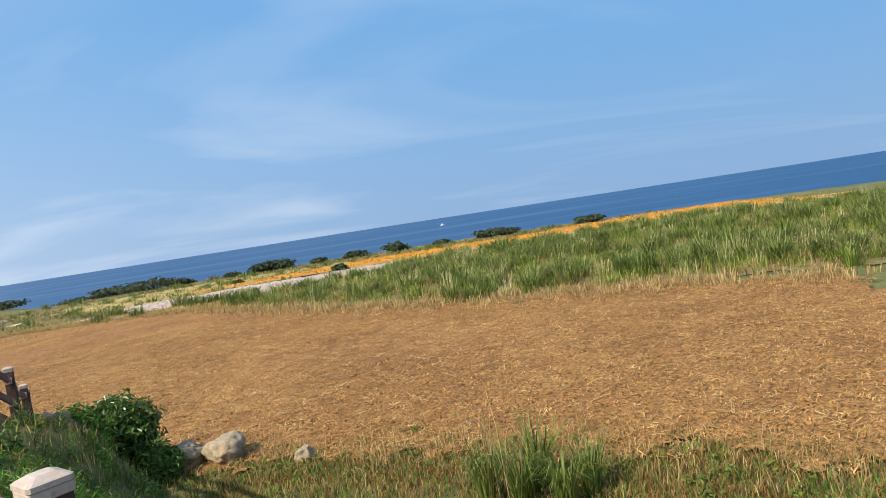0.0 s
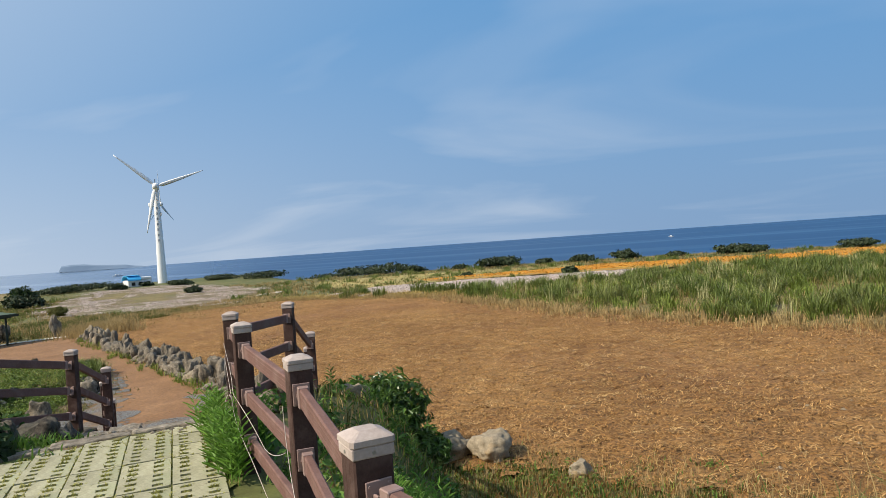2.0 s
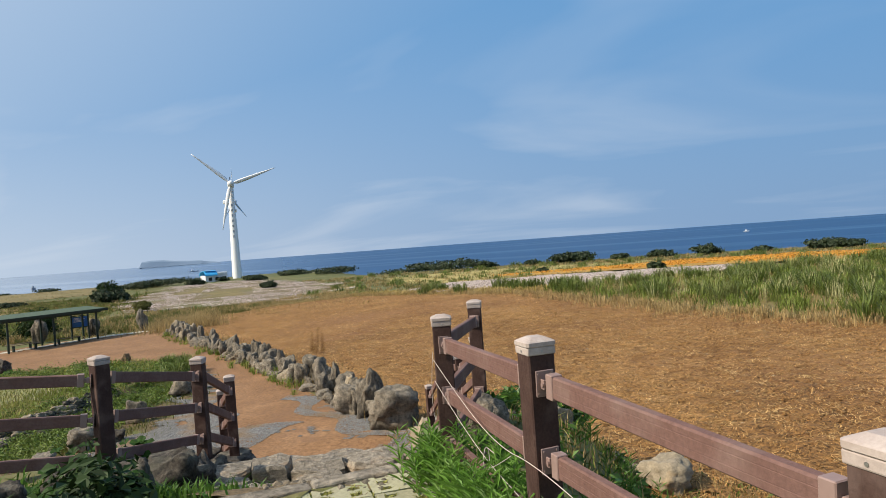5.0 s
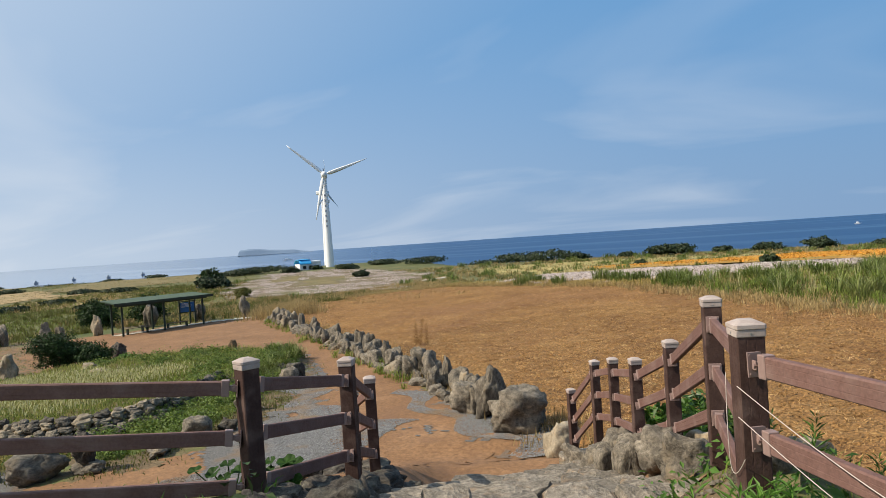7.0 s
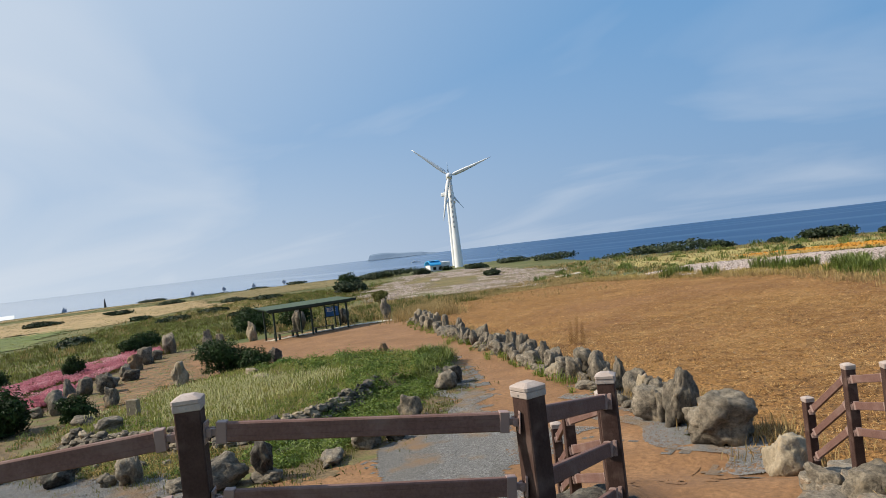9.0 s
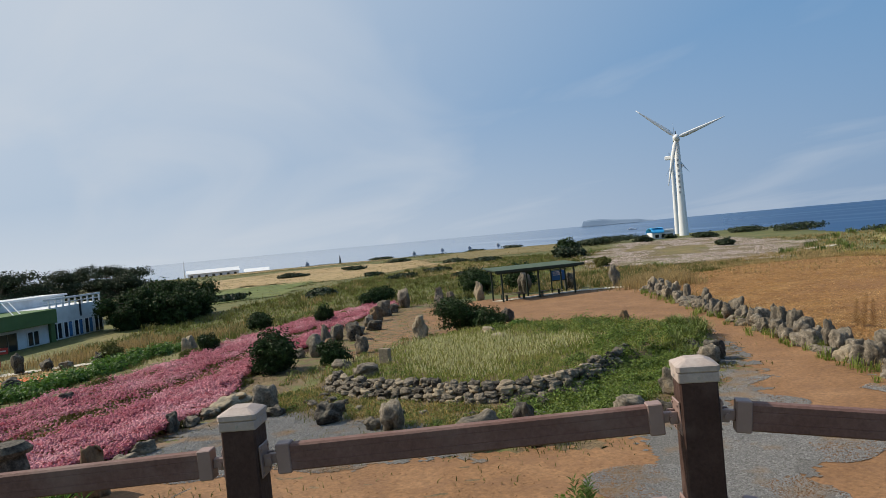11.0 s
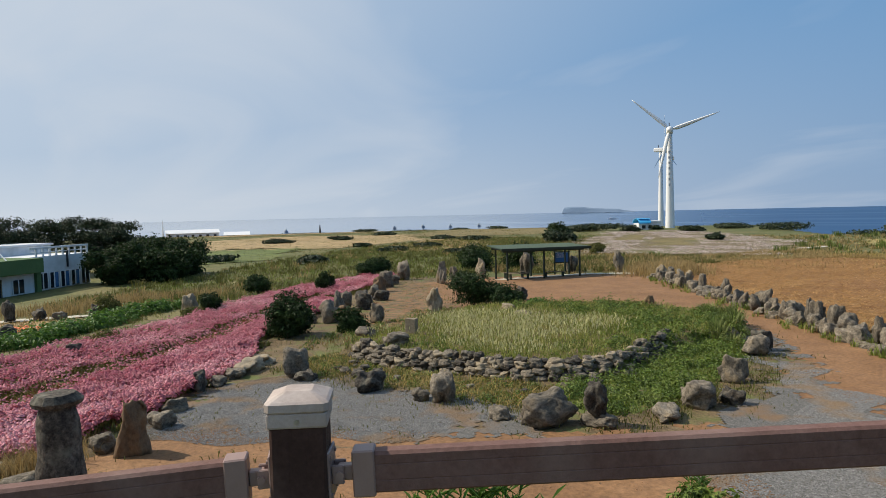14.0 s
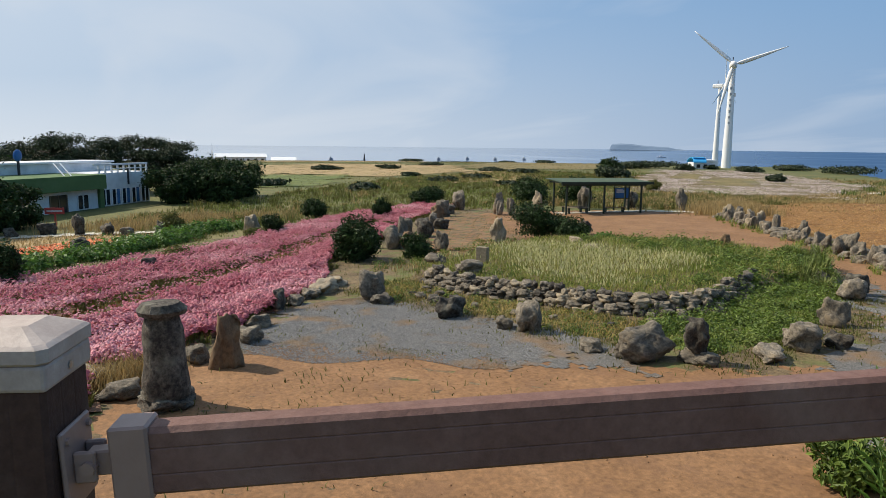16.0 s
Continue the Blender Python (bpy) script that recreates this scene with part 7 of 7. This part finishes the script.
stuff("cover_grass", blades(spots(COVER_E, 7000, 0.3), 0.08, 0.32, 0.025, 0.8), M_GRASS, "yellow-green grass in the ground cover", "grass")
stuff("cover_leaves", leafy(spots(COVER_E, 190, 0.3), 150, 0.5, 0.38, 0.09), M_COVER, "creeping bright green ground-cover mounds", "plants")
stuff("cover_clumps", tussocks(along([(-24.4, 24.6), (-25.6, 27.6), (-27.6, 29.6)], 22, 0.9), 90, 0.25, 0.3, 0.65, 0.022, 0.9), M_REED, "tall green grass at the end of the bed", "grass")
COVER_W = [(-33.8, 12.2), (-30.9, 12.7), (-27.1, 13.5), (-23.7, 14.1), (-22.4, 14.9), (-24.0, 16.8), (-26.2, 16.2), (-28.4, 15.4), (-30.8, 14.6), (-34.6, 15.2)]
patch("ground_cover", COVER_W, M_GARDENSOIL, 0.3, 0.04, "yellowish low weeds before the stone rim", 0.3, "plants", 0.02)
stuff("cover_straw", blades(clumped(spots(COVER_W, 260, 0.3), 24, 0.22), 0.08, 0.36, 0.016, 0.9), M_DRYYELLOW, "yellow dry straw among weeds before the stone rim", "plants")
stuff("cover_weeds", blades(spots(COVER_W, 7000, 0.3), 0.06, 0.28, 0.025, 0.8), M_OLIVE, "yellowish low weeds before the stone rim", "plants")
stuff("cover_green", leafy(spots(COVER_W, 110, 0.3), 90, 0.36, 0.22, 0.065), M_COVER, "green low weeds before the stone rim", "plants")
stuff("gravel_weeds", blades(clumped(spots([(-31.5, 9.6), (-29, 9.8), (-26, 11.6), (-23.4, 13.4), (-26, 13.6), (-31, 11.9), (-32, 11)], 160), 70, 0.4), 0.02, 0.075, 0.014, 1.0), M_COVER, "thin green weeds in the gravel", "grass")
GARDEN_BACK = [(-36, 16), (-37.6, 20), (-39.8, 25.6), (-41, 27), (-43, 25), (-40.6, 21.4), (-40.4, 18.6), (-38.4, 15.4), (-36, 13.4)]
stuff("garden_weeds", leafy(spots(GARDEN_BACK, 90, 0.4), 70, 0.4, 0.3, 0.08), M_COVER, "low green weeds among garden rocks", "plants")
stuff("garden_dry_weeds", blades(spots(GARDEN_BACK, 1500, 0.4), 0.1, 0.4, 0.03, 0.7), M_DRY, "dry weeds among garden rocks", "plants")
stuff("pillar_dry_weeds", blades(clumped(along([(-26.8, 3.2), (-27.2, 4.6)], 40, 0.8), 40, 0.2), 0.3, 0.8, 0.014, 0.5), M_DRY, "dry tan weeds behind the stone pillar", "plants")

p = spots([(-22, 13.6), (-20, 14.4), (-19.8, 20), (-22.2, 25.6), (-23.4, 24), (-21, 18), (-21.6, 15), (-26, 13.2), (-34, 11.4), (-34, 12.4)], 150, 0.4)
stuff("rock_foot_weeds", blades(clumped(p, 34, 0.22), 0.06, 0.3, 0.022, 0.8), M_OLIVE, "low olive weeds at the feet of garden boulders", "plants")
p = spots(GARDEN_SOIL, 900, 0.4)
stuff("soil_weeds", blades(clumped(p, 20, 0.4), 0.05, 0.26, 0.024, 0.8), M_OLIVE, "scattered low weeds on garden soil", "plants")

# banks below the walk
BANK_R = [(9, 3), (10, 8), (6.5, 10.6), (2, 13.6), (-3, 15.4), (-7, 16.6), (-8.2, 16.2), (-6.6, 12.6), (-5.2, 9.8), (-3.6, 6.8), (-1.2, 3.8), (2, 1.2)]
stuff("bank_grass", blades(clumped(spots(BANK_R, 1300), 9, 0.15), 0.06, 0.28, 0.016, 0.7), M_GRASS, "rough green grass on the bank", "grass")
stuff("bank_olive_weeds", blades(clumped(spots(BANK_R, 1300), 9, 0.15), 0.06, 0.3, 0.018, 0.7), M_OLIVE, "low olive weeds on the bank", "plants")
stuff("bank_dry_weeds", blades(clumped(spots(BANK_R, 1500), 9, 0.15), 0.08, 0.35, 0.012, 0.6), M_DRY, "low dry weeds on the bank", "plants")
stuff("strip_rusty_weeds", blades(clumped(along([(8.0, 8.2), (4.2, 10.9), (0.3, 13.4), (-3.6, 15.0)], 1100, 2.0), 14, 0.2), 0.06, 0.25, 0.02, 0.8), M_RUST, "rusty dry weeds along the field", "plants")
stuff("strip_green_weeds", blades(clumped(along([(8.0, 8.4), (4.2, 11.1), (0.3, 13.6), (-3.6, 15.2)], 220, 1.6), 12, 0.16), 0.06, 0.28, 0.025, 0.8), M_FRESH, "low green weeds along the field", "plants")
stuff("bank_dry_grass", blades(clumped(along([(8.5, 8.6), (4.5, 11.6), (0.5, 14.3), (-4, 16.0), (-7.4, 17)], 260, 1.4), 10, 0.14), 0.12, 0.45, 0.014, 0.5), M_DRY, "dry brown weeds along the foot of the bank", "grass")
stuff("bank_tall_grass", tussocks(np.array([(2.2, 10.6), (2.8, 10.2), (1.7, 11.0), (3.3, 10.5), (2.6, 11.1)]), 110, 0.22, 0.7, 1.5, 0.02, 0.8), M_REED, "tall green grass tuft below the walk", "grass")
stuff("bank_seed_stalks", blades(clumped(np.array([(1.7, 10.8), (2.0, 10.4)]), 6, 0.1), 1.9, 2.6, 0.014, 0.45), M_DRY, "tall dry seed stalks below the walk", "grass")
BANK_L = [(-10.4, 7.6), (-11.6, 6.2), (-13.0, 4.0), (-14.0, 0.5), (-16.5, 0.5), (-16.2, 4.5), (-14.6, 8.0), (-13.2, 10.6), (-11.8, 12.4), (-9.6, 10.2)]
stuff("bank_left_weeds", blades(clumped(spots(BANK_L, 1800), 10, 0.15), 0.05, 0.3, 0.018, 0.8), M_OLIVE, "low olive weeds on the bank below the fence", "plants")
stuff("bank_left_grass", blades(clumped(spots(BANK_L, 1500), 10, 0.15), 0.08, 0.35, 0.016, 0.6), M_GRASS, "short rough grass on the bank below the fence", "grass")
stuff("bank_left_dry", blades(clumped(spots(BANK_L, 500), 10, 0.15), 0.1, 0.4, 0.012, 0.6), M_DRY, "dry weeds on the bank below the fence", "grass")


M_VIVID = material("vivid_leaf", [(0.10, 0.22, 0.03), (0.17, 0.33, 0.05), (0.26, 0.43, 0.08)], 2.0, rough=0.5, bump=0, island=0.4, trans=0.5, spec=0.35)


def weed_stems(pts, h0, h1, leaf, top=None):
    """Upright leafy weeds: narrow leaves all the way up each stem."""
    V, T, base = [], [], 0
    for x, y in pts:
        hh = rng.uniform(h0, h1)
        z0 = float(H(x, y))
        if top is not None:
            hh = top - rng.uniform(0, 0.35) - z0
        ln = rng.normal(0, 0.07, 2)
        k = int(hh * 60)
        t = np.linspace(0.1, 1, k)
        c = np.stack([x + ln[0] * t * hh, y + ln[1] * t * hh, z0 + t * hh], 1)
        a = np.arange(k) * 2.4 + rng.uniform(0, 6)
        out = np.stack([np.cos(a), np.sin(a), np.full(k, 0.95)], 1)
        L = leaf * (1.15 - 0.55 * t)[:, None] * rng.uniform(0.8, 1.2, (k, 1))
        side = np.stack([-np.sin(a), np.cos(a), np.zeros(k)], 1) * L * 0.09
        tip = c + out * L - np.array([0, 0, 0.25]) * L
        mid = c + out * L * 0.5
        v = np.stack([c, mid + side, tip, mid - side], 1).reshape(-1, 3)
        f = np.array([[0, 1, 2], [0, 2, 3]])
        T.append((np.arange(k)[:, None, None] * 4 + f[None]).reshape(-1, 3) + base)
        V.append(v)
        base += len(v)
        s = np.array([[x - 0.006, y, z0 - 0.05], [x + 0.006, y, z0 - 0.05], [x + ln[0] * hh, y + ln[1] * hh, z0 + hh]])
        V.append(s)
        T.append(np.array([[base, base + 1, base + 2]]))
        base += 3
    return np.concatenate(V), np.concatenate(T)


stuff("fence_weeds", weed_stems(np.concatenate([along([(-3.6, 6.2), (-4.3, 7.0), (-4.95, 7.8)], 24, 0.12) + np.array([0.1, 0.08]), along([(-3.75, 6.15), (-4.4, 6.95), (-5.0, 7.7)], 80, 0.1) + np.array([-0.02, -0.02]), along([(-2.0, 4.6), (-3.3, 6.2)], 40, 0.4) + np.array([0.5, 0.4])]), 0.18, 0.5, 0.14),
      M_VIVID, "bright green leafy weeds along the fence", "plants")
stuff("dock_stalks", weed_stems(np.array([(-21.27, 32.38), (-21.57, 32.580000000000005), (-20.919999999999998, 32.480000000000004)]), 0.9, 1.5, 0.16), M_RUST, "dry rusty dock stalks behind the boulders", "plants")
stuff("bank_weeds", weed_stems(along([(-5.2, 9.6), (-4.6, 11.2), (-5.4, 13.2), (-5.6, 14.4)], 34, 0.9) + np.array([0.6, 0.3]), 0.12, 0.32, 0.13), M_FRESH, "bright green leafy weeds on the bank", "plants")
stuff("bank_tall_weeds", weed_stems(along([(-0.4, 4.3), (-1.9, 6.3), (-3.0, 8.0), (-3.9, 9.6), (-4.6, 11.4)], 55, 0.8), 0.22, 0.5, 0.12), M_FRESH, "tall leafy green weeds on the bank outside the fence", "plants")
stuff("stair_weeds", weed_stems(along([(-5.15, 8.4), (-5.4, 9.6), (-5.75, 10.4)], 10, 0.25), 0.06, 0.14, 0.09), M_FRESH, "green weeds beside the top step", "plants")
stuff("lower_weeds", weed_stems(along([(-12.28, 4.34), (-12.18, 4.72)], 44, 0.08), 1.3, 1.75, 0.12, 0.58), M_FRESH, "tall leafy green weeds below the fence", "plants")
stuff("lower_tufts", weed_stems(along([(-16.8, 12.6), (-16.9, 12.9)], 5, 0.12), 0.4, 0.75, 0.2), M_FRESH, "leafy green weeds below the fence", "plants")


M_WEEDLEAF = material("weed_leaf", [(0.018, 0.046, 0.008), (0.03, 0.074, 0.012), (0.05, 0.105, 0.02)], 9.0, rough=0.6, bump=0, objrand=0.3, trans=0.25, spec=0.12)


def butterbur(x, y, n, label, big=1.0):
    """Round-leaved plants: saucer leaves on stalks."""
    o = holder("leafy_plant", Matrix.Translation((x, y, h(x, y))))
    for k in range(n):
        a, q = rng.uniform(0, 6.28), rng.uniform(0.03, 0.3)
        px, py, pz = math.cos(a) * q, math.sin(a) * q, rng.uniform(0.05, 0.2)
        rr = rng.uniform(0.045, 0.085) * big
        bm = bmesh.new()
        c = bm.verts.new((px, py, pz))
        ring = [bm.verts.new((px + math.cos(t) * rr, py + math.sin(t) * rr, pz + 0.25 * rr + 0.1 * rr * math.sin(5 * t))) for t in np.linspace(0.12, 6.16, 26)]
        for u, v in zip(ring, ring[1:]):
            bm.faces.new((c, u, v))
        bmesh.ops.transform(bm, matrix=Matrix.Translation((px, py, pz)) @ Matrix.Rotation(rng.uniform(0.1, 0.7), 4, "X") @ Matrix.Rotation(rng.uniform(0, 6), 4, "Z") @ Matrix.Translation((-px, -py, -pz)), verts=bm.verts)
        tube(bm, (px * 0.4, py * 0.4, -0.03), (px, py, pz), 0.006, 0.005, 5, False)
        part("leaf", bm, M_WEEDLEAF, o)
    return tagged(o, label, "plant")


r = random.Random(31)
KERB = [(-7.25, 5.75), (-6.85, 6.35), (-6.35, 6.88), (-5.8, 7.38), (-5.3, 7.8), (-4.98, 8.12)]
for k, ((ax, ay), (bx, by)) in enumerate(zip(KERB, KERB[1:])):
    bm = bmesh.new()
    ln = math.hypot(bx - ax, by - ay)
    box(bm, (0.004, -0.03, -0.25), (ln - 0.004, 0.15, 0.035), 0.018, seg=2)
    bmesh.ops.subdivide_edges(bm, edges=[e for e in bm.edges if e.calc_length() > 0.3], cuts=5)
    for v in bm.verts:
        v.co += Vector((0, noise.noise(v.co * 6 + Vector((k * 9, 0, 0))) * 0.02, noise.noise(v.co * 5 + Vector((k * 7, 3, 0))) * 0.015))
    kerb = part("kerb_stone", bm, M_SLAB, m=Matrix.Translation((ax, ay, h(ax, ay) + 0.03)) @ Matrix.Rotation(math.atan2(by - ay, bx - ax), 4, "Z"))
    tagged(kerb, "low worn grey kerb stone edging the paving", "kerb", "kerb stones along the paving")
for x, y, s, top in ((-7.5, 7.4, 0.5, 0.2), (-7.7, 7.0, 0.5, 0.25), (-7.75, 8.1, 0.6, 0.02), (-8.0, 7.6, 0.5, 0.1), (-8.0, 8.7, 0.7, -0.22), (-8.1, 6.7, 0.45, 0.22), (-8.3, 8.2, 0.5, -0.1)):
    boulder(x, y, s, s * 0.8, max(0.12, top - h(x, y)), "dark porous rock beside the paving", M_DARKSTONE, sink=0.25)
stuff("corner_weeds", blades(clumped(along([(-7.0, 7.2), (-7.6, 7.8), (-8.2, 7.0), (-8.6, 6.6)], 170, 0.7), 14, 0.1), 0.06, 0.26, 0.02, 0.8), M_FRESH, "low green weeds between dark rocks", "plants")
butterbur(-7.3, 6.85, 34, "broad green round-leaved plant beside the paving", 1.35)
butterbur(-7.75, 7.35, 30, "dark green round-leaved plant beside dark rocks", 1.2)
stuff("corner_leaves", leafy(along([(-6.85, 6.0), (-7.05, 6.8), (-7.6, 6.9)], 26, 0.2), 120, 0.26, 0.4, 0.1), M_LEAF, "dark leafy weeds overgrowing the corner of the paving", "plants")
butterbur(-8.1, 7.2, 12, "green round-leaved plant beside the paving")
butterbur(-8.75, 8.55, 14, "dark green round-leaved plant at the fence's foot")
butterbur(-8.9, 8.2, 10, "dark green round-leaved plant at the fence's foot")

patch("paving_soil", [(-0.4, 1.4), (-1.75, 3.35), (-2.8, 4.95), (-3.95, 6.2), (-5.05, 8.0), (-5.6, 8.2), (-6.4, 7.3), (-7.2, 6.2), (-8.0, 5.2), (-8.2, 3.6), (-4.0, 0.6)], M_BEDGREEN, 0.3, 0.02, "mossy soil under the paving", 0.05, "soil")
patch("stair_head_soil", [(-4.95, 7.6), (-4.75, 8.6), (-4.9, 9.8), (-5.9, 9.9), (-6.6, 8.6), (-6.9, 7.4), (-6.2, 7.0)], M_GARDENSOIL, 0.15, 0.024, "stony weedy soil at the head of the steps", 0.1, "soil", 0.012)
p = spots([(-4.95, 7.6), (-4.85, 8.6), (-5.0, 9.6), (-5.6, 9.4), (-5.7, 8.2)], 60, 0.1)
stuff("stair_head_grass", blades(clumped(p, 14, 0.1), 0.03, 0.12, 0.012, 0.9), M_COVER, "low green tufts at the head of the steps", "plants")
p = spots([(-4.95, 7.6), (-4.85, 8.6), (-5.0, 9.6), (-5.9, 9.4), (-6.6, 8.2), (-6.2, 7.2)], 500, 0.1)
stuff("stair_head_stones", pebbles(p, 0.012, 0.05, 0.03), M_STONE, "small loose stones at the head of the steps", "stones")
# grass in the holes of the paving and along its edge
p = spots(PAVED, 260000, 0.1)
c, n = math.cos(radians(127)), math.sin(radians(127))
u = (p[:, 0] + 4.5) * c + (p[:, 1] - 4.6) * n
v = -(p[:, 0] + 4.5) * n + (p[:, 1] - 4.6) * c
u, v = (np.abs(q - np.round(q / 0.41) * 0.41) for q in (u, v))
hole = (((u < 0.026) | ((u > 0.102) & (u < 0.153))) & (v > 0.062) & (v < 0.138)) | (((u > 0.2) | (v > 0.2)) & (rng.random(len(p)) < 0.6))
stuff("paving_grass", blades(p[hole], 0.035, 0.075, 0.014, 0.9, 0.025), M_YELLOWGRASS, "short green grass in the paving holes and joints", "grass")


# ---- strings tied along the fence ----
def string(points, label, rad=0.0023, sag=0.0):
    cu = bpy.data.curves.new("string", "CURVE")
    cu.dimensions = "3D"
    cu.bevel_depth = rad
    cu.bevel_resolution = 1
    sp = cu.splines.new("NURBS")
    sp.points.add(len(points) - 1)
    for q, c in zip(sp.points, points):
        q.co = (*c, 1)
    sp.use_endpoint_u = True
    sp.order_u = 3
    cu.materials.append(M_STRING)
    ob = new("string", cu)
    return tagged(ob, label, "string")


def beside(i, f, z, off=0.1, posts=RIGHT_POSTS):
    """A point beside the fence on the walk's side: between posts i and i + 1."""
    a, b = Vector(posts[i]), Vector(posts[i + 1])
    p = a.lerp(b, f)
    d = (b - a).xy.normalized()
    return (p.x - d.y * off, p.y + d.x * off, p.z - POST_H + z)


string([beside(5, 0.98, 0.86, 0.09), beside(5, 0.6, 0.62, 0.06), beside(5, 0.2, 0.55, 0.09), beside(4, 0.95, 0.6, 0.1), beside(4, 0.6, 0.5, 0.08), beside(4, 0.3, 0.42, 0.09), beside(4, 0.02, 0.62, 0.1)], "white string slung loosely along the fence")
string([beside(5, 0.98, 0.7, 0.09), beside(5, 0.5, 0.42, 0.08), beside(5, 0.0, 0.36, 0.1), beside(4, 0.5, 0.2, 0.1), beside(4, 0.02, 0.02, 0.12)], "white string slung loosely along the fence")
string([beside(4, 0.02, 0.9, 0.1), beside(4, 0.0, 0.6, 0.1), beside(3, 0.8, 0.4, 0.1), beside(3, 0.5, 0.1, 0.1)], "white string tied to a fence post")
loop = [beside(5, 0.25, 0.5, 0.1)] + [(lambda c, t: (c[0], c[1] + 0.06 * math.sin(t), c[2] + 0.08 * math.cos(t)))(beside(5, 0.3, 0.44, 0.12), t) for t in np.linspace(0, 9, 12)] + [beside(5, 0.1, 0.56, 0.1)]
string(loop, "white string curled in loops on the fence")
string([beside(6, 0.05, 0.9, 0.1), beside(6, 0.0, 0.6, 0.12), beside(6, 0.02, 0.3, 0.1), beside(5, 0.95, 0.5, 0.1)], "white string hanging from the corner post")
string([beside(7, 0.02, 0.5, 0.1, LEFT_POSTS), beside(6, 0.6, 0.42, 0.1, LEFT_POSTS), beside(6, 0.85, 0.9, 0.08, LEFT_POSTS), beside(6, 0.7, 0.5, 0.1, LEFT_POSTS), beside(6, 0.98, 0.35, 0.1, LEFT_POSTS)], "thin pale string looped on the fence", 0.002)
string([beside(6, 0.02, 0.35, 0.1, LEFT_POSTS), beside(6, 0.3, 0.62, 0.1, LEFT_POSTS), beside(6, 0.22, 0.85, 0.06, LEFT_POSTS), beside(6, 0.12, 0.9, 0.06, LEFT_POSTS)], "thin pale string looped on the fence", 0.002)
